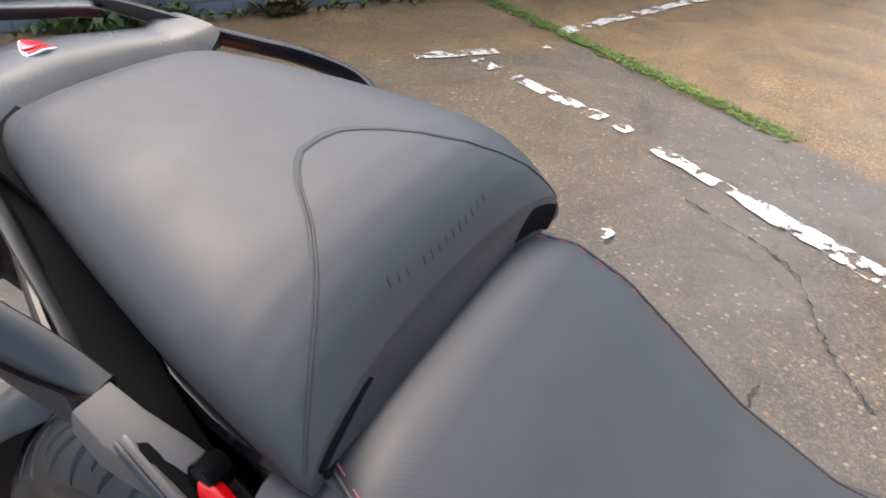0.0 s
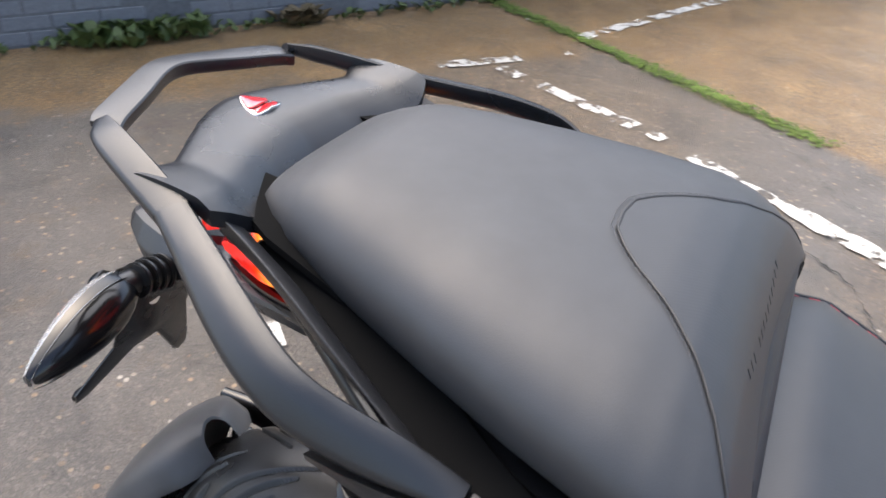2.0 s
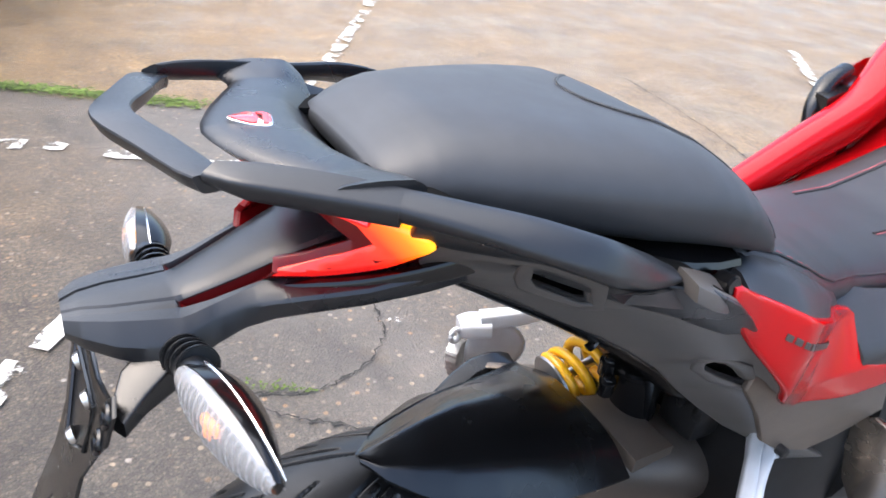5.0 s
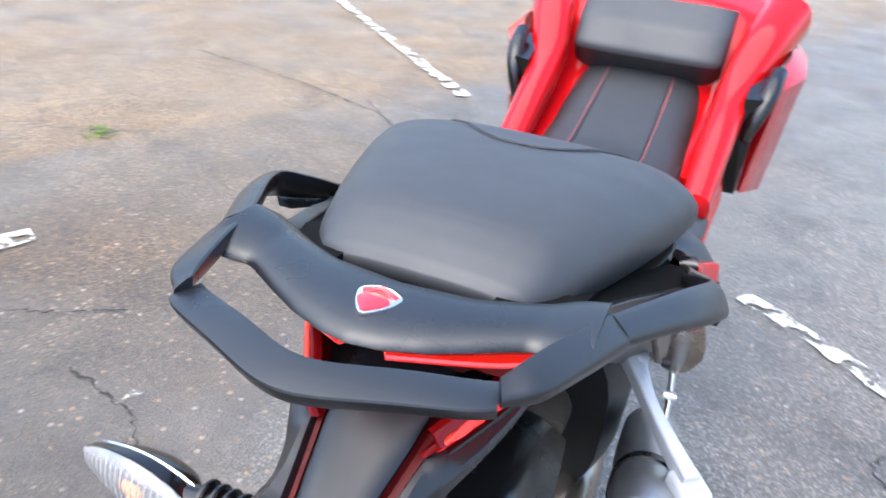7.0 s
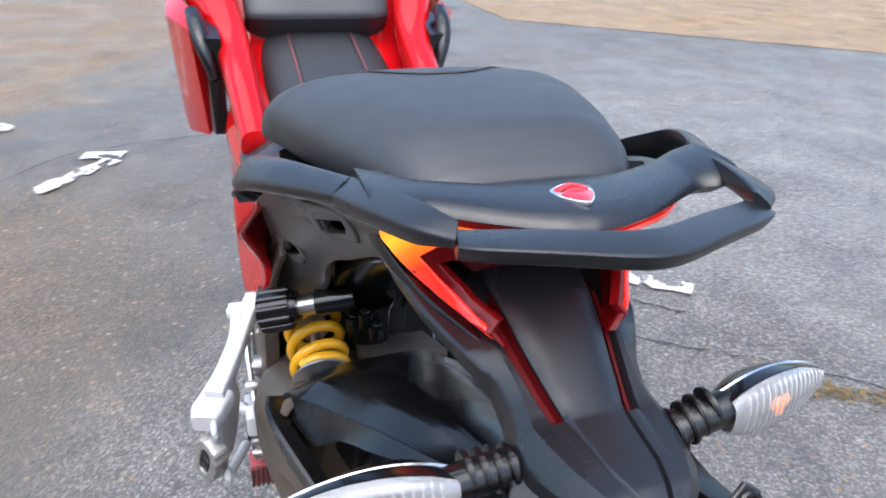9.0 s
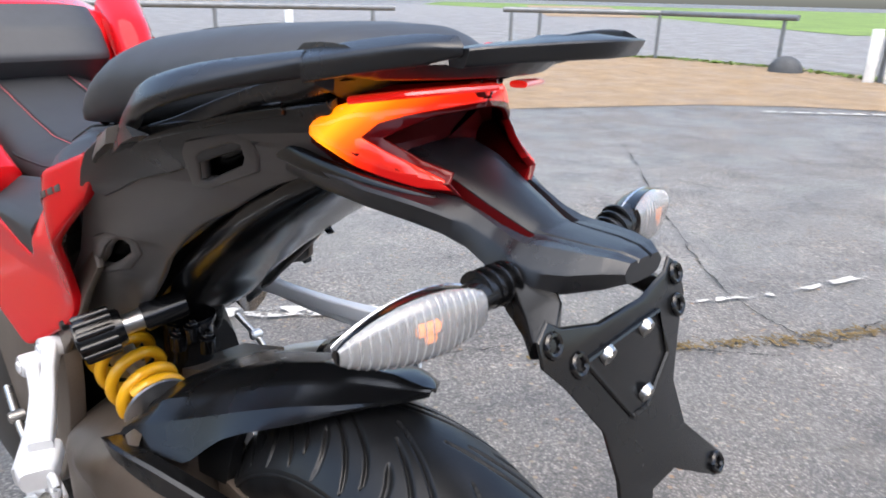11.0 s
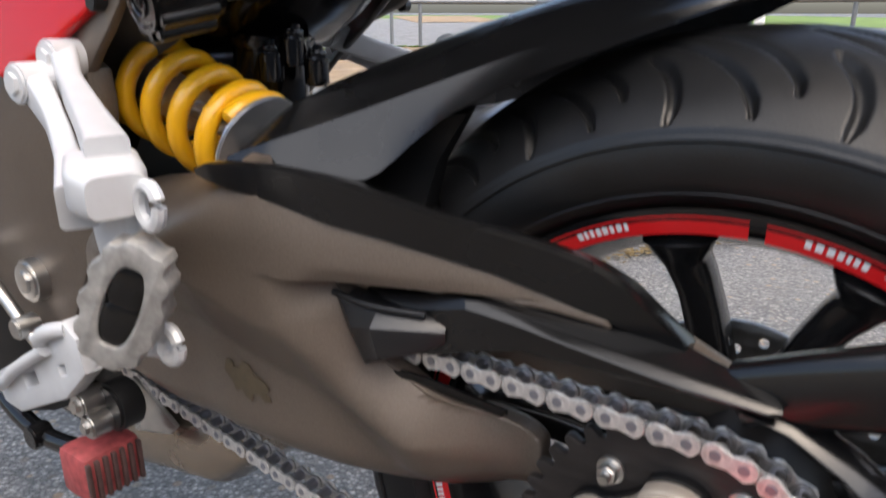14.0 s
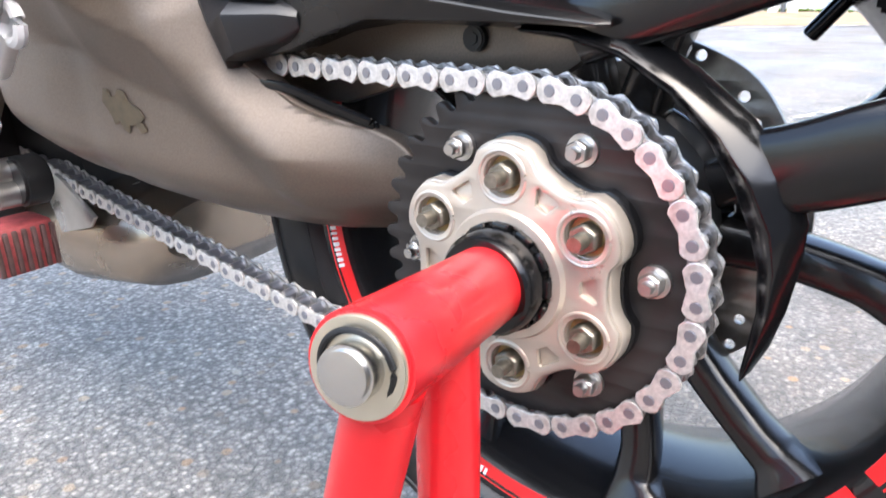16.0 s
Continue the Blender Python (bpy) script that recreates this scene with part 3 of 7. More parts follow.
BLOBS = [(-1.75, 0.02, 0.05), (-1.52, -0.22, 0.03), (-2.2, 0.55, 0.03), (-3.45, -0.9, 0.03), (-3.9, -1.35, 0.03), (-1.05, 0.6, 0.03)]


def blob(x, y, r, z=0.009, n=11):
    return flat([(x + r * random.uniform(0.5, 1.2) * math.cos(6.283 * i / n), y + r * random.uniform(0.5, 1.2) * math.sin(6.283 * i / n)) for i in range(n)], z)


for x, y, r in BLOBS:
    tagged(part("paint_fleck", blob(x, y, r, 0.016), M_PAINT), "fleck of white road paint on tarmac", "paint fleck", "paint flecks", "structure")

# cracks and joints
CRACKS = [[(-0.62, 0.42), (-0.78, 0.2), (-0.92, 0.06), (-1.05, -0.1), (-1.3, -0.22)], [(-0.92, 0.06), (-0.86, 0.30), (-0.98, 0.52), (-1.3, 0.62)], [(-1.35, 0.9), (-1.6, 0.75), (-1.95, 0.6), (-2.2, 0.2)],
          [(1.2, 1.15), (0.95, 1.35), (0.8, 1.2), (1.5, 0.7), (1.9, 0.2)], [(2.06, 0.13), (2.5, 0.05), (3.2, -0.15), (4.5, -1.0)], [(2.06, 0.13), (2.35, 0.62), (3.2, 1.35), (4.9, 2.7), (6.1, 4.0)],
          [(-1.7, 3.1), (-1.25, 2.75), (-0.9, 3.1), (-0.2, 3.3)], [(-3.3, 3.4), (-2.3, 3.2), (-1.55, 2.95)], [(5.47, 4.46), (7.6, 3.28), (8.5, 2.38), (9.5, 0.58), (11.0, -2.2)]]
for c in CRACKS:
    pts = curve_through(c, 22)
    pts = pts + np.random.uniform(-0.009, 0.009, pts.shape)
    bm = bmesh.new()
    rows = []
    for i, p in enumerate(pts):
        w = random.uniform(0.0008, 0.0045) * random.choice((0.4, 1, 1, 1.4))
        d = pts[min(i + 1, len(pts) - 1)] - pts[max(i - 1, 0)]
        d = d / np.linalg.norm(d)
        rows.append((bm.verts.new((p[0] - d[1] * w, p[1] + d[0] * w, 0.0065)), bm.verts.new((p[0] + d[1] * w, p[1] - d[0] * w, 0.0065))))
    for (a, b), (e, f) in zip(rows, rows[1:]):
        bm.faces.new((a, e, f, b))
    tagged(part("crack", bm, M_CRACK), "dark crack across the worn tarmac", "crack", "tarmac cracks", "structure")


def clumps(centres, count, spread, size, seed, squash=0.5):
    """Many small leaf clumps about a line of centres."""
    rnd = random.Random(seed)
    bm = bmesh.new()
    for _ in range(count):
        i = rnd.randrange(len(centres) - 1)
        t = rnd.random()
        c = np.array(centres[i]) * (1 - t) + np.array(centres[i + 1]) * t
        x, y = c[0] + rnd.gauss(0, spread), c[1] + rnd.gauss(0, spread)
        for _ in range(3):
            a, h, w = rnd.uniform(0, 6.28), size * rnd.uniform(0.3, 1.2), size * rnd.uniform(0.25, 0.5)
            dx, dy = math.cos(a), math.sin(a)
            p0 = bm.verts.new((x, y, 0.006))
            p1 = bm.verts.new((x + dx * h * 0.5 - dy * w, y + dy * h * 0.5 + dx * w, 0.006 + h * squash * 0.8))
            p2 = bm.verts.new((x + dx * h, y + dy * h, 0.006 + h * squash))
            p3 = bm.verts.new((x + dx * h * 0.5 + dy * w, y + dy * h * 0.5 - dx * w, 0.006 + h * squash * 0.8))
            bm.faces.new((p0, p1, p2, p3))
    return bm


moss_line = [tuple(MOSS_A + MD * s) for s in np.linspace(0, 2.6, 12)]
tagged(part("moss_strip", clumps(moss_line, 2600, 0.035, 0.017, 3, 0.35), M_MOSS), "green moss and weeds in a tarmac joint", "moss", kind="stuff")
tagged(part("moss_spots", joined(clumps([(-0.86, 0.26), (-0.95, 0.1), (-0.98, 0.05)], 55, 0.012, 0.011, 4), clumps([(-2.5, 1.9), (-2.56, 1.96)], 45, 0.04, 0.018, 5)), M_MOSS), "small green moss spots in tarmac cracks", "moss", kind="stuff")

M_LITTER = mat("brown_moss_litter", (0.14, 0.095, 0.035), 0.9, grain=0.4, grain_scale=50)
tagged(part("joint_litter", clumps([(1.28, 0.76), (1.59, 0.56), (2.04, 0.23), (2.49, -0.03), (2.88, -0.3)], 700, 0.02, 0.014, 12, 0.3), M_LITTER), "brown moss and litter along a slab joint", "moss", kind="stuff")

# brick wall behind the corner
W0, W1 = np.array((0.6, -4.42)), np.array((-9.0, 0.95))
WD = (W1 - W0) / np.linalg.norm(W1 - W0)
WN = np.array((-WD[1], WD[0]))
if WN @ (np.array((0, 0)) - W0) < 0:
    WN = -WN
WLEN = float(np.linalg.norm(W1 - W0))


def wall_matrix(s, z, off=0.0):
    p = W0 + WD * s + WN * off
    return Matrix.Translation((p[0], p[1], z)) @ Matrix.Rotation(math.atan2(WD[1], WD[0]), 4, "Z")


wall = tagged(part("wall_back", box(0, -0.10, 0, WLEN, 0.10, 2.2), M_MORTAR), "blue-grey painted brick wall beside the car park", "wall", kind="structure")
wall.matrix_world = wall_matrix(0, 0, -0.112)
weeds = [tuple(W0 + WD * s + WN * 0.05) for s in np.linspace(2.6, 5.6, 14)]
tagged(part("wall_weeds", joined(clumps(weeds, 110, 0.05, 0.045, 7, 1.0), clumps([tuple(W0 + WD * 2.9 + WN * 0.06), tuple(W0 + WD * 3.5 + WN * 0.06)], 90, 0.06, 0.075, 8, 1.3)), M_LEAF), "dark green weeds growing along the wall foot", "weeds", kind="stuff")
tagged(part("dry_weeds", clumps([tuple(W0 + WD * 4.0 + WN * 0.06), tuple(W0 + WD * 4.2 + WN * 0.06)], 50, 0.04, 0.09, 9, 0.9), M_LEAF2), "brown dried weeds at the wall foot", "weeds", kind="stuff")

# rail fences


def fence(ends, posts, height=0.90):
    """A tubular top rail along a line of points, on posts."""
    ob = empty("rail_fence")
    for a, b in zip(ends, ends[1:]):
        part("top_rail", cyl((*a, height), (*b, height), 0.055, n=16), M_FENCE, ob)
    for p in posts:
        part("post", cyl((*p, 0), (*p, height - 0.02), 0.036, n=12), M_FENCE, ob)
    tagged(ob, "grey tubular steel rail fence beside the road", "fence", "rail fences")
    return ob


fence([(-1.2, 13.9), (8.9, 10.12)], [(0.6, 13.2), (3.2, 12.25), (5.85, 11.26), (8.5, 10.27)])
fence([(11.3, 9.5), (13.65, 7.25), (13.45, 4.45)], [(11.43, 9.38), (11.85, 8.97), (13.62, 7.25), (13.5, 4.7)])
fence([(12.42, 2.75), (12.62, 1.25), (12.9, -2.6)], [(12.44, 2.72), (12.62, 1.25), (12.74, -0.5), (12.88, -2.4)])
M_STONE = mat("dark_kerb_stone", (0.055, 0.058, 0.062), 0.7, grain=0.25, grain_scale=40, bump=0.3, bump_scale=80, var2=0.2)


def dome(x, y, r):
    bm = bmesh.new()
    bmesh.ops.create_icosphere(bm, subdivisions=3, radius=r)
    for v in bm.verts:
        v.co.z = max(0.0, v.co.z * 0.95) + 0.01 * noise.noise(v.co * 9)
        v.co.x += x
        v.co.y += y
    return tagged(part("bollard_dome", bm, M_STONE), "dark grey domed kerb stone beside the fence", "kerb stone", "kerb stones")


dome(12.95, 4.35, 0.29)
dome(12.2, 8.5, 0.30)
for x, y in ((12.32, 2.84), (12.36, 2.56), (9.6, 14.7)):
    tagged(part("white_post", box(x - 0.07, y - 0.07, 0, x + 0.07, y + 0.07, 0.80, 0.01), M_POST_W), "short white painted post at the fence gap", "post", "white posts")
fringe = [(2.0, 12.8), (5.85, 11.3), (8.6, 10.4), (11.4, 9.5), (13.7, 7.3), (13.6, 4.6), (12.7, 2.6), (12.8, -1.0)]
tagged(part("grass_fringe", joined(clumps(fringe, 1300, 0.12, 0.06, 11, 0.6), clumps([(6.2, 14.4), (10.0, 13.9)], 500, 0.12, 0.07, 13, 0.6)), M_GRASS), "rough green grass fringe under the fence", "grass", kind="stuff")

# ---- the motorcycle ----
bike = tagged(empty("motorcycle"), "red and black touring motorcycle raised on a rear stand", "motorcycle")
HUB = (0.0, 0.362)
HY, HZ = HUB

# seats
SEAT = [(-0.047, 0.066, 1.070, 1.063, 1.057), (-0.040, 0.084, 1.077, 1.061, 1.053), (-0.022, 0.097, 1.087, 1.057, 1.047), (-0.004, 0.106, 1.0945, 1.053, 1.041), (0.012, 0.112, 1.0985, 1.049, 1.035), (0.06, 0.130, 1.099, 1.041, 1.019), (0.12, 0.150, 1.096, 1.033, 1.007), (0.18, 0.168, 1.091, 1.025, 0.995),
        (0.228, 0.179, 1.085, 1.019, 0.988), (0.255, 0.182, 1.077, 1.012, 0.985), (0.275, 0.182, 1.066, 1.005, 0.984), (0.290, 0.180, 1.054, 1.000, 0.983), (0.301, 0.177, 1.040, 0.996, 0.983), (0.310, 0.172, 1.028, 0.993, 0.983)]
TAIL_X = -0.003


def seat_at(y):
    return table(y, SEAT)


def seat_top(x, y):
    w, zt, zc, zb = seat_at(y)
    u = min(1.0, abs(x) / w)
    return zc + (zt - zc) * (0.84 * (1 - u ** 6.0) ** 0.5 + 0.16 * (1 - u ** 2.2))


def bowed(x, y, z):
    """The seat's front edge is drawn back in its middle."""
    k = min(1.0, max(0.0, (y - 0.23) / 0.08))
    return (x, y - 0.015 * k * k * max(0.0, 1 - (x / 0.17) ** 2), z)


def seat_ring(y, n=48):
    w, zt, zc, zb = seat_at(y)
    out = []
    for a in np.linspace(0, 2 * math.pi, n, endpoint=False):
        c, s = math.cos(a), math.sin(a)
        x = w * math.copysign(abs(c) ** 0.6, c)
        z = seat_top(x, y) if s >= 0 else zc - (zc - zb) * abs(s) ** 0.8
        out.append(bowed(x * (1 - 2.2 * max(0.0, zt - 0.036 - z)), y, z))
    return out



pill = part("pillion_seat", loft([seat_ring(y) for y in curve_through([(r[0], 0) for r in SEAT], 4)[:, 0]]), M_VINYL, bike, "smooth black vinyl pillion seat", 60)
part("seat_base", loft([superring(0, seat_at(y)[0] * 0.90, seat_at(y)[3] + 0.008, seat_at(y)[3] - 0.006, seat_at(y)[3] - 0.022, y, 24, 4, 3) for y in np.linspace(-0.035, 0.285, 12)]), M_GLOSSBLK, pill)
pill.location.x = TAIL_X


def seam_y(x):
    return float(np.interp(abs(x), (0, 0.02, 0.035, 0.05, 0.075, 0.10, 0.12, 0.145, 0.172), (0.185, 0.187, 0.196, 0.209, 0.238, 0.262, 0.277, 0.292, 0.306)))


rows = []
for t in np.linspace(0, 1, 22):
    rows.append([bowed(x, (y := seam_y(x) + t * (0.309 - seam_y(x))), seat_top(x, y) + 0.0012) for x in np.linspace(-0.1705, 0.1705, 61)])
part("seat_insert", loft(rows, False, False), M_RIB, pill, "ribbed black vinyl front insert", 70)
seam = [bowed(x, seam_y(x), seat_top(x, seam_y(x)) + 0.001) for x in np.linspace(-0.171, 0.171, 110)]
part("seam_piping", tube(seam, 0.0011, 8, 1), M_PIPE, pill)
lip = [bowed(x, 0.3055, seat_top(x, 0.3095) - 0.017) for x in np.linspace(-0.160, 0.160, 41)]
part("seat_lip", sweep(np.array(lip), 0.012, 0.026, 12, 4.0), M_RUBBER_GAP, pill, "dark foam edge under the seat front")
for i in range(3, 106, 1):
    a, b = V3(seam[i]), V3(seam[i + 1])
    off = V3((0, -0.0042, 0))
    part("stitch", sweep(np.array([a + off + (b - a) * 0.15, a + off + (b - a) * 0.5 + V3((0, 0, 0.0006)), a + off + (b - a) * 0.85]) + V3((0, 0, 0.0008)), 0.0007, 0.0006, 5), M_STITCH, pill)
for i in range(14):
    if i == 3:
        continue
    x, y = 0.062 - i * 0.0096, 0.297 - 0.00012 * (i - 6.5) ** 2
    z = seat_top(x, y) + 0.0014
    sl = (seat_top(x, y + 0.004) - seat_top(x, y - 0.004)) / 0.008
    bm = box(-0.0006, -0.0021, -0.0003, 0.0006, 0.0021, 0.0003)
    for v in bm.verts:
        px, py, pz = v.co
        v.co = bowed(x + px + 0.3 * py, y + py, z + pz + sl * py)
    part("script_bar", bm, M_SCRIPTSEAT, pill, "embossed dark script bar")

RIDER = [(0.288, 0.120, 0.982, 0.965, 0.945), (0.302, 0.150, 0.999, 0.975, 0.940), (0.335, 0.166, 0.997, 0.968, 0.930), (0.385, 0.172, 0.975, 0.945, 0.905), (0.44, 0.161, 0.949, 0.915, 0.880), (0.50, 0.143, 0.925, 0.885, 0.850), (0.58, 0.123, 0.905, 0.865, 0.825),
         (0.68, 0.125, 0.893, 0.850, 0.815), (0.78, 0.133, 0.893, 0.850, 0.82), (0.88, 0.130, 0.912, 0.865, 0.83), (0.98, 0.130, 0.935, 0.89, 0.85), (1.10, 0.130, 0.962, 0.91, 0.87)]


def rider_top(x, y):
    w, zt, zc, zb = table(y, RIDER)
    return zc + (zt - zc) * max(0.0, 1 - (abs(x) / w) ** 3.0) ** (1 / 2.2)


rider = part("rider_seat", loft([superring(0, *table(y, RIDER), y, 48, 3.0, 2.2) for y in curve_through([(r[0], 0) for r in RIDER], 4)[:, 0]]), M_RIB, bike, "ribbed black vinyl rider seat with red stitching", 60)
for s in (-1, 1):
    edge = [(s * table(y, RIDER)[0] * 0.955, y, rider_top(table(y, RIDER)[0] * 0.955, y) + 0.001) for y in np.linspace(0.305, 0.80, 60)]
    part("edge_piping", tube(edge, 0.0016, 6, 1), M_PIPE, rider)
    for i in range(0, 59, 2):
        part("red_stitch", tube([V3(edge[i]) + V3((-s * 0.004, 0, 0.0014)), V3(edge[i + 1]) + V3((-s * 0.004, 0, 0.0014))], 0.0005, 5), M_REDSTITCH, rider)
    groove = [(s * 0.062, y, rider_top(0.062, y) + 0.0008) for y in np.linspace(0.70, 1.09, 30)]
    part("seat_groove", tube(groove, 0.0018, 6, 1), M_PIPE, rider)
    part("groove_stitch", tube([V3(p) + V3((s * 0.005, 0, 0.0006)) for p in groove], 0.0007, 5, 1), M_REDSTITCH, rider)

# grab rail
rail = empty("grab_rail", bike)
tagged(rail, "black moulded plastic grab rail loop round the tail")


def rail_bar(path, widths, heights, cham=0.0035, tilt=0.0):
    """A moulded bar with flat faces and rounded edges along a path; tilt leans its top outward."""
    path, fr = frames_along(path)
    m = len(path)
    grow = lambda v: np.interp(np.linspace(0, 1, m), np.linspace(0, 1, len(np.atleast_1d(v))), np.atleast_1d(v))
    rings = []
    for p, (a, b), w, h, tl in zip(path, fr, grow(widths), grow(heights), grow(tilt)):
        ca, sa = math.cos(tl), math.sin(tl)
        a, b = a * ca + b * sa, b * ca - a * sa
        c = min(cham, w * 0.3, h * 0.3)
        ring = []
        for sx, sy, order in ((1, -1, 0), (1, 1, 1), (-1, 1, 0), (-1, -1, 1)):
            cx, cy = sx * (w / 2 - c), sy * (h / 2 - c)
            arc = [(cx + sx * c * math.cos(t), cy + sy * c * math.sin(t)) for t in (0.0, 0.52, 1.05, 1.571)]
            ring += arc[::-1] if order == 0 else arc
        rings.append([p + a * u + b * v for u, v in ring])
    return loft(rings)


def round_ring(corners, r=0.004, n=4):
    """A closed ring through corners with rounded turns."""
    c = [np.array(p, float) for p in corners]
    out = []
    for k, p in enumerate(c):
        a, b = c[k - 1] - p, c[(k + 1) % len(c)] - p
        la, lb = np.linalg.norm(a), np.linalg.norm(b)
        d = min(r, 0.45 * la, 0.45 * lb)
        p0, p1 = p + a / la * d, p + b / lb * d
        out += [p0 * (1 - t) ** 2 + 2 * p * t * (1 - t) + p1 * t * t for t in np.linspace(0, 1, n)]
    return out


def edged_bar(inner, outer, thick, lean=0.3, r=0.005, n=6):
    """A moulded bar between an inner top edge and an outer edge; thick sets its depth, lean draws its underside inward."""
    a, b = curve_through(inner, n), curve_through(outer, n)
    th = np.interp(np.linspace(0, 1, len(a)), np.linspace(0, 1, len(thick)), thick)
    rings = []
    for p, q, h in zip(a, b, th):
        w = p - q
        down = V3((0, 0, -h))
        rings.append(round_ring([p, q, q + down + w * lean, p + down * 0.9 - w * 0.06], r))
    return loft(rings)


def crowned_bar(inner, outer, thick, lean=0.3, r=0.005, n=6):
    """Like edged_bar, with a crown line between a level inner half and a falling outer half."""
    a, b = curve_through(inner, n), curve_through(outer, n)
    th = np.interp(np.linspace(0, 1, len(a)), np.linspace(0, 1, len(thick)), thick)
    rings = []
    for p, q, h in zip(a, b, th):
        w = p - q
        mid = p - w * 0.52
        mid[2] = p[2] - 0.0015 - 0.12 * (p[2] - q[2])
        down = V3((0, 0, -h))
        rings.append(round_ring([p, mid, q, q + down * 0.8 + w * lean, p + down * 0.9 - w * 0.06], r))
    return loft(rings)


bar_in = [(-0.098, -0.152, 1.0905), (-0.084, -0.160, 1.0930), (-0.05, -0.174, 1.0965), (-0.018, -0.189, 1.0995), (0.0, -0.193, 1.1005), (0.018, -0.189, 1.0995), (0.05, -0.174, 1.0965), (0.084, -0.160, 1.0930), (0.098, -0.152, 1.0905)]
bar_out = [(-0.104, -0.178, 1.0925), (-0.092, -0.187, 1.0940), (-0.055, -0.203, 1.0960), (-0.020, -0.218, 1.0975), (0.0, -0.222, 1.0980), (0.020, -0.218, 1.0975), (0.055, -0.203, 1.0960), (0.092, -0.187, 1.0940), (0.104, -0.178, 1.0925)]
part("rear_bar", edged_bar(bar_in, bar_out, [0.013, 0.014, 0.015, 0.014, 0.013], 0.25, 0.004), M_PLAST, rail, "", 28)
both("side_rail", edged_bar([(0.0985, -0.160, 1.1005), (0.107, -0.135, 1.1000), (0.121, -0.095, 1.0950), (0.1365, -0.050, 1.0860)], [(0.1045, -0.173, 1.0930), (0.124, -0.153, 1.0935), (0.140, -0.112, 1.0870), (0.155, -0.066, 1.0790)], [0.010, 0.017, 0.018, 0.019], 0.25), M_PLAST, rail)
GRIP_IN = [(0.1365, -0.0505, 1.0860), (0.1550, -0.012, 1.0800), (0.1735, 0.025, 1.0740), (0.188, 0.058, 1.0655), (0.194, 0.082, 1.0570), (0.1895, 0.108, 1.0435), (0.183, 0.130, 1.0315), (0.178, 0.150, 1.0195), (0.175, 0.172, 1.0075)]
GRIP_OUT = [(0.1550, -0.0665, 1.0790), (0.178, -0.026, 1.0685), (0.199, 0.012, 1.0575), (0.2125, 0.045, 1.0465), (0.217, 0.074, 1.0345), (0.213, 0.106, 1.0225), (0.206, 0.132, 1.0130), (0.199, 0.153, 1.0065), (0.193, 0.172, 1.0025)]
both("hand_grip", crowned_bar(GRIP_IN, GRIP_OUT, [0.020, 0.019, 0.019, 0.020, 0.021, 0.022, 0.020, 0.016, 0.010], 0.3, 0.0065), M_PLAST, rail)
both("grip_skirt", loft([[(0.215, 0.092, 1.020), (0.211, 0.090, 1.010), (0.197, 0.090, 1.010)], [(0.212, 0.112, 1.014), (0.209, 0.122, 1.000), (0.192, 0.122, 1.000)], [(0.205, 0.134, 1.006), (0.204, 0.150, 0.988), (0.188, 0.150, 0.990)], [(0.198, 0.156, 1.000), (0.201, 0.172, 0.980), (0.186, 0.170, 0.984)]]), M_PLAST, rail)
both("inner_strut", edged_bar([(0.110, -0.046, 1.066), (0.117, -0.015, 1.056), (0.128, 0.022, 1.047), (0.142, 0.062, 1.034), (0.158, 0.108, 1.017), (0.172, 0.150, 1.002)], [(0.127, -0.040, 1.076), (0.1315, -0.012, 1.064), (0.1425, 0.024, 1.052), (0.155, 0.062, 1.038), (0.169, 0.108, 1.020), (0.185, 0.150, 1.006)], [0.016, 0.014, 0.012, 0.012, 0.012, 0.010], 0.1, 0.003), M_PLAST, rail)


def tail_plate():
    rings = []
    for x in np.linspace(-0.136, 0.136, 61):
        a = abs(x)
        yr = float(np.interp(a, (0, 0.02, 0.045, 0.070, 0.088, 0.100, 0.108, 0.118, 0.136), (-0.1495, -0.146, -0.136, -0.122, -0.111, -0.1045, -0.104, -0.109, -0.106)))
        yc = float(np.interp(a, (0, 0.05, 0.09, 0.115, 0.136), (-0.083, -0.077, -0.062, -0.050, -0.046)))
        yf = float(np.interp(a, (0, 0.06, 0.10, 0.124, 0.136), (-0.036, -0.033, -0.028, -0.031, -0.036)))
        z0 = float(np.interp(a, (0, 0.06, 0.10, 0.118, 0.136), (1.0835, 1.0825, 1.0825, 1.0860, 1.0890)))
        fall = float(np.interp(a, (0, 0.06, 0.10, 0.124, 0.136), (0.050, 0.040, 0.022, 0.010, 0.006)))
        top = [(x, yr, z0 - 0.006), (x, yr + 0.003, z0 - 0.0015)]
        top += [(x, yr + (yc - yr) * t, z0 + 0.002 * math.sin(t * 3.1)) for t in (0.2, 0.4, 0.6, 0.8, 1.0)]
        top += [(x, yc + (yf - yc) * t, z0 - fall * t ** 1.3) for t in (0.2, 0.4, 0.6, 0.8, 1.0)]
        low = [(p[0], p[1] + (0.012 if i < 3 else 0.0), p[2] - (0.010, 0.016, 0.020, 0.020, 0.018, 0.016, 0.014, 0.014, 0.014, 0.014, 0.013, 0.012)[i]) for i, p in reversed(list(enumerate(top)))]
        rings.append(top + low)
    return loft(rings)


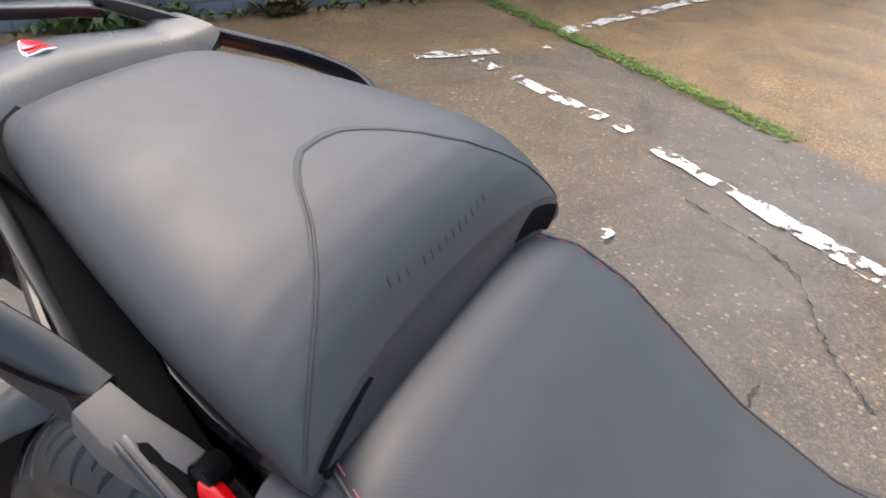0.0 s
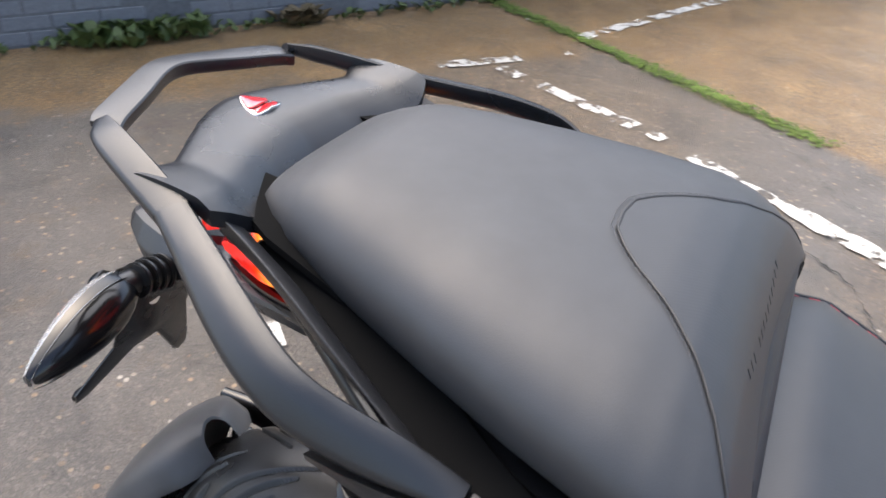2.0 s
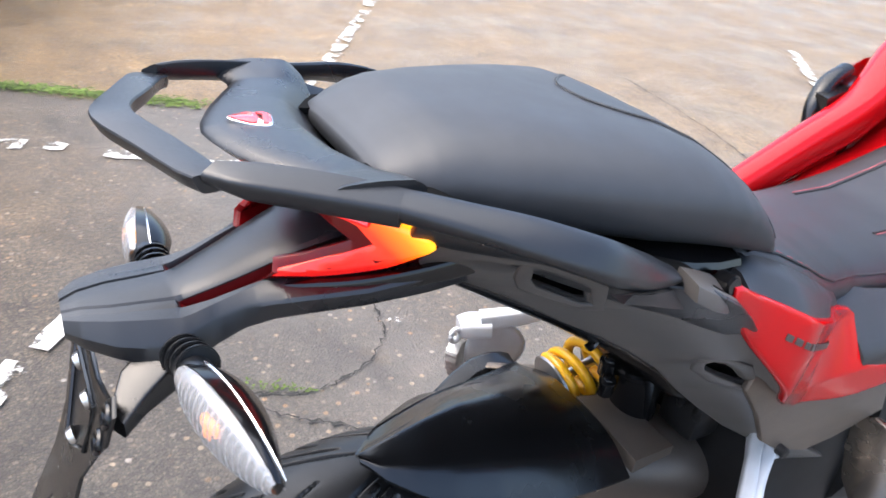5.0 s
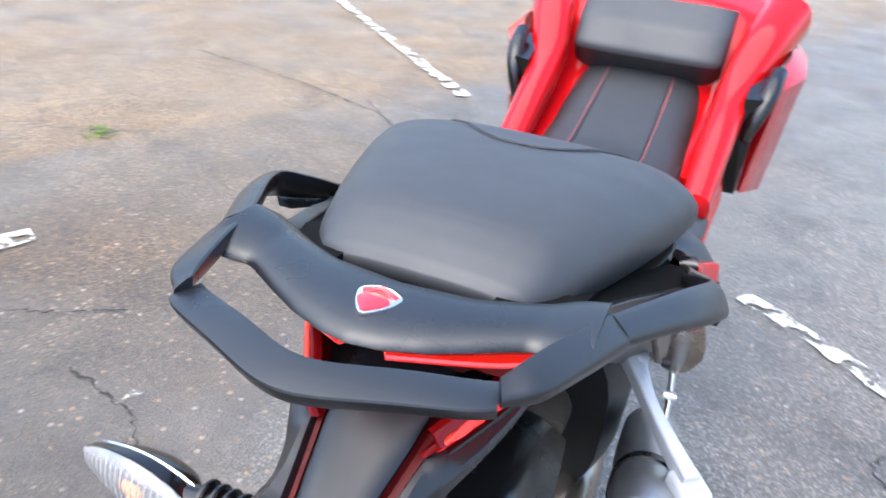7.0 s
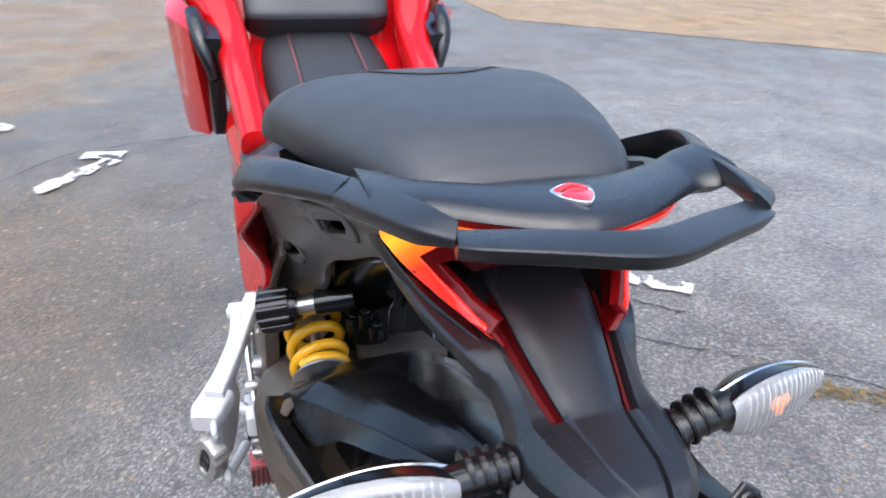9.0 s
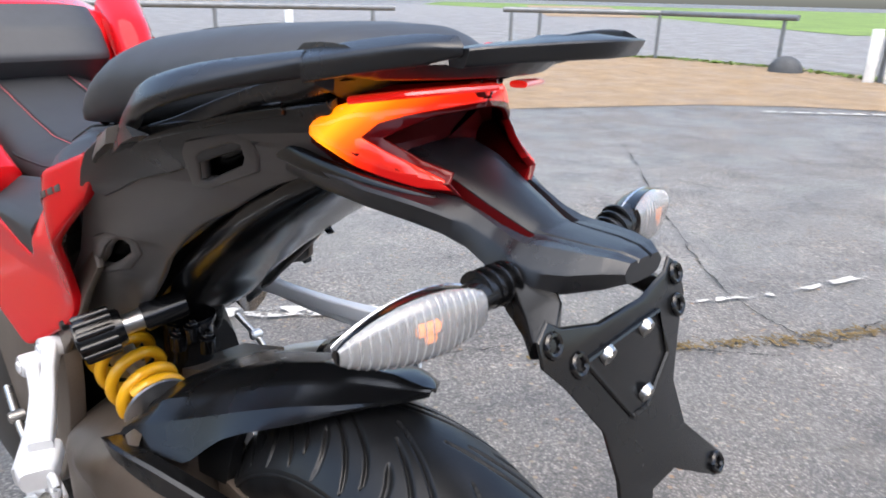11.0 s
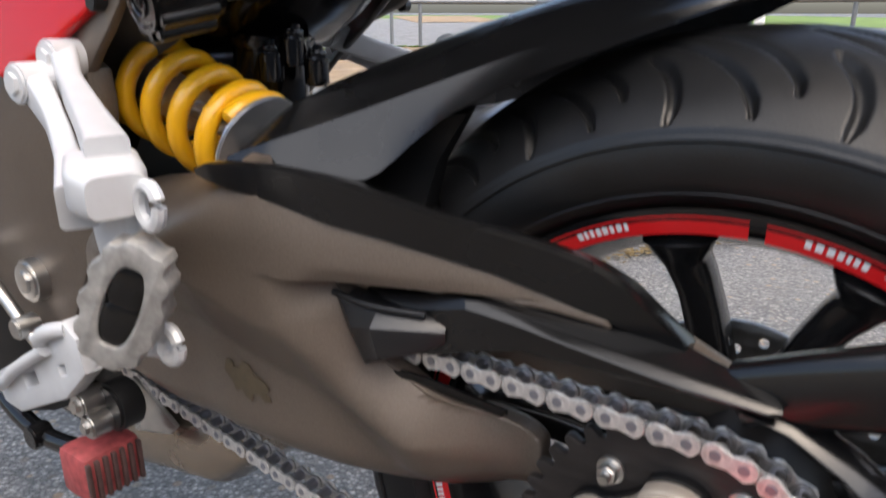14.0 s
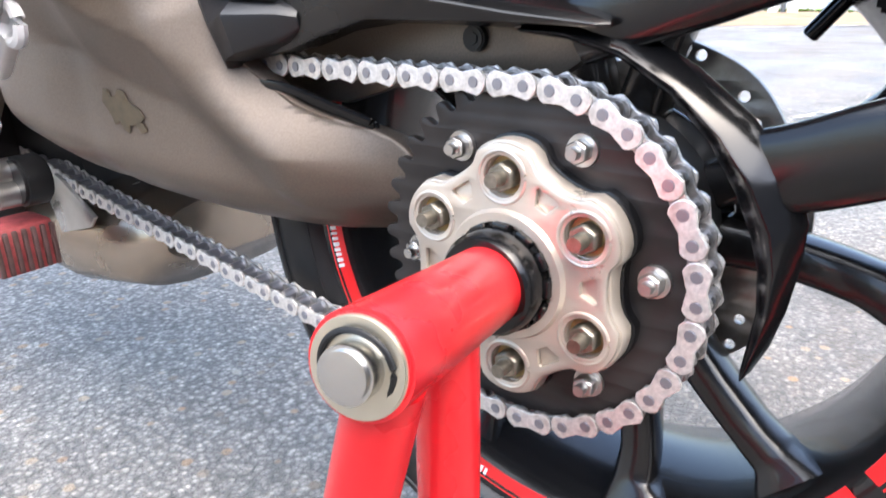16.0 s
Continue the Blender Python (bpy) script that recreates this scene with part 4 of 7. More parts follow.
rail.location.x = TAIL_X
part("tail_plate", tail_plate(), M_PLAST, rail, "", 50)
shield = [(-0.0195, 0.013), (-0.010, 0.0165), (0, 0.0175), (0.010, 0.0165), (0.0195, 0.013), (0.0185, 0.004), (0.012, -0.009), (0.003, -0.0205), (-0.003, -0.0205), (-0.012, -0.009), (-0.0185, 0.004)]
em = part("emblem", plate(shield, 0.003, lambda u, v, w: (u * 0.74, -0.1125 + v * 0.80, 1.0870 + w - 0.003 * abs(u) / 0.02), bevel=0.0008, smooth_n=4), M_EMBLEM_S, rail, "red and silver enamel shield emblem")
part("enamel", plate([(-0.0125, 0.001), (-0.005, 0.0045), (0.005, 0.0045), (0.0125, 0.001), (0.009, -0.007), (0.001, -0.0165), (-0.001, -0.0165), (-0.009, -0.007)], 0.0016, lambda u, v, w: (u * 0.86, -0.1125 + v * 0.92 - 0.001, 1.0884 + w - 0.003 * abs(u) / 0.02), bevel=0.0004, smooth_n=3), M_EMBLEM_R, em)
part("enamel", plate([(-0.0165, 0.0115), (-0.010, 0.0145), (0, 0.0155), (0.010, 0.0145), (0.0165, 0.0115), (0.015, 0.0075), (0, 0.0105), (-0.015, 0.0075)], 0.0016, lambda u, v, w: (u * 0.74, -0.1125 + v * 0.80, 1.0883 + w - 0.003 * abs(u) / 0.02), bevel=0.0004), M_EMBLEM_R, em)

# tail lamp, left and right
for s in (1, -1):
    lamp = empty("tail_lamp", bike)
    tagged(lamp, "red tail lamp with lit amber indicator strip")

    def mx(pts):
        return [(s * abs(q[0]), q[1], q[2]) for q in pts]

    def face(off):
        """The lamp's face: a ridge along each arm, rolling in above and below; off sets a layer in behind it."""
        def f(u, v, w):
            xu, zu, xl, zl = table(u, [(-0.125, -0.040, 1.051, 0.055, 0.983), (-0.102, 0.008, 1.050, 0.068, 0.989), (-0.074, 0.063, 1.046, 0.083, 0.995), (-0.040, 0.098, 1.036, 0.102, 1.006), (-0.015, 0.113, 1.024, 0.114, 1.018), (0.02, 0.100, 1.010, 0.100, 1.005)])
            if v > zu:
                x = xu - 0.9 * (v - zu)
            elif v < zl:
                x = xl - 1.0 * (zl - v)
            else:
                x = xl + (xu - xl) * (v - zl) / max(zu - zl, 1e-4)
            k = w - off
            return (s * (x + k * 0.75), u - k * 0.55, v + k * 0.2)
        return f

    LIT = [(-0.010, 1.009), (-0.010, 1.022), (-0.030, 1.039), (-0.060, 1.049), (-0.104, 1.054), (-0.105, 1.045), (-0.082, 1.038), (-0.060, 1.029), (-0.050, 1.0165), (-0.068, 1.007), (-0.090, 0.997), (-0.112, 0.988), (-0.115, 0.981), (-0.086, 0.979), (-0.056, 0.985), (-0.030, 0.994)]
    RIM = [(0.030, 0.992), (0.004, 1.024), (-0.026, 1.046), (-0.060, 1.056), (-0.104, 1.060), (-0.106, 1.041), (-0.086, 1.034), (-0.064, 1.017), (-0.092, 1.001), (-0.114, 0.993), (-0.120, 0.976), (-0.086, 0.970), (-0.046, 0.975), (-0.006, 0.981)]
    part("lit_lens", plate(LIT, 0.004, face(0.0058), (), 0.001, 1, grid=0.008), M_LIT[s], lamp, "lit amber and red V-shaped lens")
    part("outer_lens", plate(RIM, 0.008, face(0.009), (), 0.001, 0, grid=0.010), M_LENSDK, lamp, "dark red outer lens")
    back = []
    for t in np.linspace(0, 1, 9):
        hi = V3((s * (0.072 - 0.071 * t), -0.046 - 0.060 * t, 1.014 + 0.033 * t))
        lo = V3((s * (0.044 - 0.043 * t), -0.052 - 0.010 * t, 1.000 + 0.010 * t))
        back.append([hi, hi * 0.5 + lo * 0.5 + V3((0, 0.010, 0.004)), lo, lo + V3((0, 0.006, -0.004)), hi + V3((0, 0.008, 0.002))])
    part("inner_panel", loft(back), M_LENSIN, lamp, "dark red recess behind the lens")
    lamp.location.x = TAIL_X
    part("top_strip", sweep(curve_through(mx([(-0.110, -0.062, 1.048), (-0.082, -0.088, 1.0525), (-0.050, -0.106, 1.0555), (-0.014, -0.122, 1.0575)]), 6), 0.015, 0.006, 10, 3.0), M_LENS, lamp)
    # Near-black colour keeps the cowl as dark as a shaded gap.
    part("lamp_cowl", loft([mx([(0.100, -0.046, 1.066), (0.060, -0.060, 1.070), (0.060, -0.060, 1.064), (0.100, -0.046, 1.060)]), mx([(0.116, -0.010, 1.062), (0.060, -0.010, 1.066), (0.060, -0.010, 1.060), (0.116, -0.010, 1.056)]), mx([(0.118, 0.050, 1.040), (0.070, 0.050, 1.040), (0.070, 0.050, 1.034), (0.118, 0.050, 1.034)])]), M_RUBBER_GAP, lamp)
    part("lamp_shell", sweep(curve_through(mx([(-0.104, 0.05, 0.998), (-0.098, 0.010, 0.988), (-0.080, -0.050, 0.976), (-0.050, -0.112, 0.966)]), 6), 0.010, [0.022, 0.018, 0.014, 0.012], 12, 3.0), M_GLOSSBLK, lamp)

# tail tongue that carries the indicators and the plate bracket
TONGUE = [(0.06, 1.020, 0.050, 1.020, 1.010, 0.060, 1.000, 0.090, 0.105, 0.995, 0.100, 0.975, 0.965), (0.0, 1.018, 0.045, 1.014, 1.000, 0.058, 0.990, 0.085, 0.100, 0.985, 0.095, 0.965, 0.955), (-0.05, 1.006, 0.041, 1.003, 0.990, 0.052, 0.982, 0.070, 0.090, 0.975, 0.086, 0.958, 0.948),
          (-0.09, 0.995, 0.037, 0.992, 0.977, 0.047, 0.975, 0.056, 0.078, 0.970, 0.074, 0.952, 0.942), (-0.115, 0.984, 0.0335, 0.981, 0.967, 0.0425, 0.974, 0.050, 0.066, 0.964, 0.064, 0.946, 0.937), (-0.135, 0.975, 0.030, 0.972, 0.959, 0.0385, 0.967, 0.046, 0.056, 0.958, 0.057, 0.938, 0.930),
          (-0.155, 0.966, 0.0265, 0.964, 0.951, 0.0345, 0.959, 0.044, 0.052, 0.950, 0.056, 0.928, 0.922), (-0.172, 0.959, 0.023, 0.957, 0.946, 0.031, 0.954, 0.045, 0.055, 0.945, 0.058, 0.920, 0.915), (-0.180, 0.956, 0.022, 0.955, 0.954, 0.030, 0.953, 0.046, 0.058, 0.942, 0.060, 0.918, 0.914),
          (-0.200, 0.955, 0.020, 0.9545, 0.9544, 0.028, 0.954, 0.043, 0.057, 0.938, 0.058, 0.918, 0.914), (-0.225, 0.955, 0.018, 0.9548, 0.9547, 0.025, 0.9545, 0.037, 0.049, 0.941, 0.047, 0.925, 0.922), (-0.245, 0.9545, 0.013, 0.9543, 0.9542, 0.019, 0.954, 0.029, 0.037, 0.945, 0.035, 0.931, 0.929), (-0.257, 0.951, 0.009, 0.951, 0.951, 0.013, 0.9508, 0.019, 0.025, 0.945, 0.023, 0.936, 0.934)]


def tongue_ring(y):
    """Half a section from the raised panel's middle over its step and the outer body to the underside, and its mirror image."""
    zt, a, za, zr, b, zq, c, d, zs, e, zl, zb = table(y, sorted(TONGUE))
    half_ring = [(0.5 * a, zt), (a - 0.003, za), (a, za - 0.003), (a + 0.001, zr), (b, zr), (b + 0.0015, zq - min(0.002, max(0.0, zq - zr))), (b + 0.003, zq), (c, zq), (d - 0.002, zs + 0.002), (d, zs - 0.001), (e, zl + 0.003), (e - 0.003, zl), (0.4 * e, zb)]
    return [(0, y, zt + 0.0005)] + [(x, y, z) for x, z in half_ring] + [(0, y, zb)] + [(-x, y, z) for x, z in half_ring[::-1]]


tail = part("tail_tongue", loft([tongue_ring(y) for y in curve_through([(r[0], 0) for r in TONGUE], 5)[:, 0]]), M_PLAST, bike, "black moulded tail tongue under the lamps", 32)
tail.location.x = TAIL_X
# Deep red strips put the lamp's reflection on the recess walls into colour.
for sd in (1, -1):
    step = []
    for y in np.linspace(-0.075, -0.178, 18):
        zt, a, za, zr, b, zq = table(y, sorted(TONGUE))[:6]
        step.append([(sd * (a + 0.0018), y, za - 0.003), (sd * (a + 0.0022), y, zr + 0.001), (sd * (b - 0.0004), y, zr + 0.001), (sd * (b - 0.0002), y, zr - 0.001), (sd * (a + 0.0012), y, zr - 0.001)])
    part("lamp_glow_strip", loft(step), M_LENSIN, tail, "dark red strip painted as the lamp's reflection", 30)
both("plate_leg", loft([round_ring(q, 0.003) for q in ([(0.030, -0.186, 0.940), (0.056, -0.172, 0.936), (0.058, -0.172, 0.912), (0.034, -0.200, 0.914)], [(0.040, -0.206, 0.934), (0.062, -0.184, 0.930), (0.066, -0.186, 0.905), (0.046, -0.212, 0.908)], [(0.052, -0.226, 0.922), (0.076, -0.212, 0.914), (0.080, -0.214, 0.898), (0.058, -0.230, 0.898)], [(0.074, -0.238, 0.906), (0.090, -0.230, 0.904), (0.092, -0.230, 0.892), (0.076, -0.238, 0.890)])]), M_SATIN, tail)

# indicators
for s in (1, -1):
    ind = empty("indicator", bike)
    tagged(ind, "rear indicator on a black stalk with a clear ribbed lens")
    rise, sweep_y = (0.019, 0.022) if s > 0 else (0.0, 0.008)
    place = lambda x, y, z: (s * x, y + sweep_y * (x - 0.08) / 0.13, z + rise * min(1.0, (x - 0.05) / 0.05))
    part("stalk", sweep([place(0.050, -0.178, 0.926), place(0.078, -0.182, 0.925), place(0.108, -0.186, 0.923)], 0.026, 0.025, 16), M_SATIN, ind)
    for k in range(4):
        x = 0.060 + 0.0095 * k
        part("bellows_ring", cyl(place(x, -0.180, 0.926), place(x + 0.004, -0.1805, 0.9257), 0.0168 - 0.0004 * k, n=20, bevel=0.001), M_SATIN, ind)
    pod, lens = [], []
    for t in np.linspace(0, 1, 19):
        x = 0.100 + 0.110 * t
        h = 0.0225 * max(0.05, math.sin(math.pi * (0.10 + 0.87 * t) ** 0.86)) ** 0.62
        cy, cz = -0.192 + 0.010 * t, 0.920 - 0.006 * t
        pod.append([place(x, cy + 0.036 * (1 - 0.45 * t) * max(0, math.cos(a)) ** 0.9 * (h / 0.0225), cz + h * 1.03 * math.copysign(abs(math.sin(a)) ** 1.25, math.sin(a))) for a in np.linspace(-math.pi / 2, math.pi / 2, 13)])
        lens.append([place(x, cy - 0.013 * math.cos(a) ** 0.7 * (h / 0.0225) - 0.0005, cz + h * math.sin(a)) for a in np.linspace(-math.pi / 2 + 1e-4, math.pi / 2 - 1e-4, 13)])
    part("indicator_body", loft(pod), M_GLOSSBLK, ind)
    part("clear_lens", loft(lens, False, False), M_CLEAR, ind).visible_shadow = False
    deep = lambda p: (p[0], p[1] * 0.35 + (-0.172 + sweep_y * (abs(p[0]) - 0.08) / 0.13) * 0.65, p[2])
    part("reflector", loft([[deep(p) for p in ring] for ring in lens], False, False), M_REFLECT, ind)
    for k in range(2, 18):
        part("lens_rib", tube([(p[0], p[1] + 0.0002, p[2]) for p in lens[k][1:-1]], 0.0008, 5, 1), M_CLEAR, ind)
    part("bulb", joined(cyl(place(0.138, -0.190, 0.919), place(0.156, -0.188, 0.918), 0.0042, n=14, bevel=0.0015), cyl(place(0.143, -0.193, 0.913), place(0.151, -0.192, 0.913), 0.0035, n=12, bevel=0.001)), M_BULB, ind)
    ind.location.x = TAIL_X


# number plate bracket
def on_bracket(u, v, w):
    """u across, v down from the ears, w out of the bracket's face."""
    return (u, -0.240 - 0.30 * v - 0.06 * max(0, v - 0.10) - w * 0.95, 0.905 - 0.95 * v - w * 0.3)


BR = [(-0.098, -0.004), (-0.086, -0.014), (-0.074, -0.006), (-0.030, 0.004), (0.030, 0.002), (0.070, -0.010), (0.080, -0.020), (0.092, -0.012), (0.093, 0.012), (0.080, 0.030), (0.055, 0.075), (0.060, 0.115), (0.104, 0.158), (0.102, 0.172), (0.090, 0.172), (0.032, 0.140), (-0.002, 0.142), (-0.036, 0.205), (-0.048, 0.222), (-0.058, 0.214), (-0.056, 0.195), (-0.040, 0.120), (-0.045, 0.080), (-0.078, 0.035), (-0.098, 0.014)]
brk = part("plate_bracket", plate(BR, 0.004, on_bracket, bevel=0.001), M_SATIN, bike, "black number plate bracket without a plate")
part("bracket_rim", tube([on_bracket(u, v, 0.003) for u, v in [(-0.055, 0.022), (0.048, 0.014), (0.052, 0.05), (0.012, 0.080), (-0.010, 0.080), (-0.055, 0.022)]], 0.0022, 6, 1), M_SATIN, brk)
for u, v in ((-0.028, 0.026), (0.027, 0.022), (0.012, 0.070)):
    part("bolt", joined(cyl(on_bracket(u, v, 0.001), on_bracket(u, v, 0.006), 0.0085, 0.007, 18), cyl(on_bracket(u, v, 0.006), on_bracket(u, v, 0.0064), 0.0036, n=6)), M_STEEL, brk, "small steel socket bolt")
for u, v in ((-0.086, 0.0), (0.083, -0.008), (0.079, 0.018), (-0.062, 0.022), (0.096, 0.163), (-0.050, 0.212)):
    ring = [on_bracket(u + 0.0075 * math.cos(a), v + 0.0075 * math.sin(a), 0.003) for a in np.linspace(0, 2 * math.pi, 15)]
    part("grommet", tube(ring, 0.0026, 7, 1), M_GLOSSBLK, brk)

# side panels
PX = [(-0.05, 0.104), (0.03, 0.112), (0.10, 0.126), (0.20, 0.137), (0.30, 0.140), (0.40, 0.150), (0.47, 0.170), (0.53, 0.190), (0.75, 0.205)]


def on_side(off=0.0):
    """Folded panel face: it leans out above its middle line and in below it."""
    def f(u, v, w):
        d = v - (0.975 - 0.6 * (u - 0.1))
        x = float(np.interp(u, [p[0] for p in PX], [p[1] for p in PX])) + (0.75 * d if d > 0 else 0.6 * d) + off
        return (x + w * 0.85, u, v - w * 0.5)
    return f


PANEL = [(-0.024, 1.040), (0.023, 1.030), (0.06, 1.022), (0.10, 1.012), (0.157, 0.995), (0.20, 0.990), (0.234, 0.972), (0.262, 0.950), (0.284, 0.930), (0.311, 0.902), (0.37, 0.845), (0.437, 0.780), (0.498, 0.707), (0.530, 0.664), (0.601, 0.619), (0.56, 0.612), (0.50, 0.655), (0.44, 0.690), (0.385, 0.733), (0.330, 0.780), (0.272, 0.834), (0.219, 0.873), (0.177, 0.900), (0.128, 0.925), (0.071, 0.958), (0.03, 0.975), (0.0, 0.985)]
# a fine grid of points along each edge lets the panel fold
def along(ring, step=0.012):
    out = []
    for a, b in zip(ring, ring[1:] + ring[:1]):
        n = max(1, int(math.hypot(b[0] - a[0], b[1] - a[1]) / step))
        out += [(a[0] + (b[0] - a[0]) * k / n, a[1] + (b[1] - a[1]) * k / n) for k in range(n)]
    return out


H1 = [(0.118, 0.982), (0.108, 0.989), (0.074, 1.001), (0.067, 0.999), (0.072, 0.984), (0.080, 0.974), (0.125, 0.953), (0.138, 0.953)]
H2 = [(0.398, 0.798), (0.368, 0.820), (0.345, 0.840), (0.325, 0.853), (0.308, 0.856), (0.305, 0.847), (0.314, 0.833), (0.342, 0.816), (0.376, 0.799)]
both("side_panel", plate(along(PANEL), 0.010, on_side(), (H1, H2), 0.003), M_GREY, bike, "grey-brown satin side panel with two square openings")
UPPER = [(-0.024, 1.040), (0.023, 1.030), (0.06, 1.022), (0.10, 1.012), (0.157, 0.995), (0.20, 0.990), (0.234, 0.972), (0.262, 0.950), (0.284, 0.930), (0.268, 0.920), (0.235, 0.934), (0.20, 0.950), (0.157, 0.962), (0.10, 0.984), (0.05, 1.003), (0.0, 1.018), (-0.024, 1.026)]
both("upper_cover", plate(along(UPPER), 0.006, on_side(0.005), (), 0.002), M_PLAST, bike, "black cover along the side panel's top")
# Added near-black strip; stands in for the shaded gap beside the seat.
both("shaded_gap_strip", sweep(curve_through([(0.092, -0.02, 1.046), (0.116, 0.06, 1.028), (0.138, 0.11, 1.014), (0.160, 0.16, 1.000), (0.176, 0.205, 0.990), (0.180, 0.25, 0.962)], 6), [0.034, 0.040, 0.044, 0.044, 0.040, 0.030], 0.006, 10, 4), M_RUBBER_GAP, bike)
for hole, wide in ((H1, 0.009), (H2, 0.010)):
    mid = (sum(p[0] for p in hole) / len(hole), sum(p[1] for p in hole) / len(hole))
    ring = [(mid[0] + (u - mid[0]) * (1 + wide / math.hypot(u - mid[0], v - mid[1])), mid[1] + (v - mid[1]) * (1 + wide / math.hypot(u - mid[0], v - mid[1]))) for u, v in hole]
    both("slot_surround", plate(along(ring, 0.008), 0.005, on_side(0.0065), (hole,), 0.002), M_GREY, bike)
both("panel_recess", plate(along([(0.05, 1.005), (0.16, 0.985), (0.34, 0.87), (0.43, 0.80), (0.40, 0.775), (0.30, 0.825), (0.12, 0.935), (0.05, 0.965)]), 0.003, on_side(-0.020)), M_GLOSSBLK, bike)
both("panel_slot", sweep(curve_through([(0.122, 0.012, 1.034), (0.146, 0.06, 1.024), (0.170, 0.11, 1.010), (0.184, 0.150, 0.999)], 5), 0.010, 0.012, 10), M_SATIN, bike)
both("panel_lug", loft([round_ring(q, 0.002, 3) for q in ([(0.178, 0.176, 1.0085), (0.203, 0.174, 1.0045), (0.206, 0.174, 0.990), (0.178, 0.176, 0.992)], [(0.177, 0.200, 1.0000), (0.204, 0.196, 0.9930), (0.208, 0.196, 0.978), (0.178, 0.198, 0.984)], [(0.172, 0.226, 0.9880), (0.199, 0.222, 0.9790), (0.203, 0.222, 0.966), (0.172, 0.226, 0.972)], [(0.168, 0.246, 0.9750), (0.190, 0.244, 0.9660), (0.192, 0.244, 0.956), (0.170, 0.246, 0.962)])]), M_GREY, bike, "grey-brown satin top corner of the side panel", 25)


def on_red(u, v, w):
    """Bulged under the seat, drawn in towards the tank, flared at the lower edge."""
    x = 0.174 + 0.038 * max(0.0, 1 - ((v - 0.88) / 0.14) ** 2) * min(1.0, max(0.0, (0.47 - u) / 0.12)) * min(1.0, max(0.45, (u - 0.24) / 0.10))
    x -= 0.030 * min(1.0, max(0.0, (u - 0.42) / 0.10)) * max(0.0, min(1.0, (v - 0.80) / 0.06))
    x += 0.03 * max(0, (u - 0.45) / 0.4) + 0.020 * max(0, (0.76 - v) / 0.09)
    return (x + w, u, v)


RED = [(0.250, 0.974), (0.278, 0.961), (0.32, 0.944), (0.37, 0.922), (0.43, 0.898), (0.524, 0.866), (0.536, 0.850), (0.541, 0.820), (0.545, 0.776), (0.60, 0.786), (0.66, 0.806), (0.75, 0.835), (0.86, 0.870), (0.95, 0.90), (0.97, 0.84), (0.86, 0.775), (0.76, 0.720), (0.68, 0.680), (0.60, 0.660), (0.560, 0.652), (0.525, 0.664), (0.481, 0.690), (0.440, 0.716), (0.420, 0.738), (0.412, 0.771), (0.375, 0.820), (0.340, 0.862), (0.298, 0.905), (0.264, 0.944)]
FLANK = [(0.41, 0.908), (0.49, 0.892), (0.525, 0.878), (0.541, 0.856), (0.547, 0.815), (0.551, 0.778), (0.60, 0.790), (0.66, 0.812), (0.75, 0.832), (0.80, 0.840), (0.72, 0.848), (0.60, 0.860), (0.52, 0.884), (0.45, 0.908)]
both("seat_flank", plate(along(FLANK), 0.012, lambda u, v, w: (0.172 + 0.03 * max(0.0, (u - 0.45) / 0.4) - 1.30 * max(0.0, v - 0.82) + w, u, v), (), 0.004), M_RIB, bike, "ribbed black vinyl flank of the rider seat")
RED_SHORT = RED[:8] + [(0.562, 0.800), (0.62, 0.790), (0.68, 0.798), (0.75, 0.815), (0.86, 0.86), (0.95, 0.90), (0.97, 0.84), (0.86, 0.80), (0.70, 0.775), (0.56, 0.762), (0.48, 0.772), (0.435, 0.784), (0.412, 0.800)] + RED[-4:]
redp = (part("red_side_panel", plate(RED_SHORT, 0.012, on_red, (), 0.004, 3, grid=0.014), M_RED, bike, "gloss red side panel under the seat"),
        part("red_side_panel", flipped(plate(RED, 0.012, on_red, (), 0.004, 3, grid=0.014)), M_RED, bike, "gloss red side panel under the seat"))
for rp, s in zip(redp, (1, -1)):
    for i in range(11):
        u = 0.318 + 0.0105 * i
        v = 0.926 - 0.0046 * i
        bm = plate([(u, v - 0.001), (u + 0.0062, v - 0.0042), (u + 0.0048, v - 0.0100), (u - 0.0014, v - 0.0070)], 0.0016, lambda a, b, w: (s * (on_red(a, b, 0)[0] + 0.0068 + w), a, b), bevel=0.0004)
        part("script_bar", bm, M_SCRIPT, rp, "dark grey script bar")
# vinyl valance between the rider seat's edge and the red panel
valance = []
for u in np.linspace(0.275, 0.495, 20):
    v = float(np.interp(u, (0.25, 0.278, 0.32, 0.37, 0.43, 0.494), (0.974, 0.961, 0.944, 0.922, 0.898, 0.866)))
    w, zt, zc, zb = table(max(u, 0.300), RIDER)
    a, b = V3((w * 0.985, u, zc + 0.006)), V3((on_red(u, v, 0)[0] - 0.001, u, v + 0.003))
    mid = (a + b) / 2 + V3((0.004, 0, 0.004))
    valance.append([a, mid, b, b + V3((-0.008, 0, -0.006)), mid + V3((-0.010, 0, -0.008)), a + V3((-0.012, 0, -0.008))])
both("seat_valance", loft(valance), M_RIB, bike, "ribbed black vinyl valance of the rider seat", 60)
STRIP = [(0.385, 0.845), (0.43, 0.79), (0.445, 0.755), (0.47, 0.735), (0.51, 0.705), (0.56, 0.682), (0.62, 0.690), (0.70, 0.715), (0.76, 0.70), (0.72, 0.63), (0.66, 0.575), (0.60, 0.545), (0.55, 0.565), (0.515, 0.610), (0.478, 0.655), (0.445, 0.688), (0.418, 0.728), (0.402, 0.765), (0.372, 0.805)]
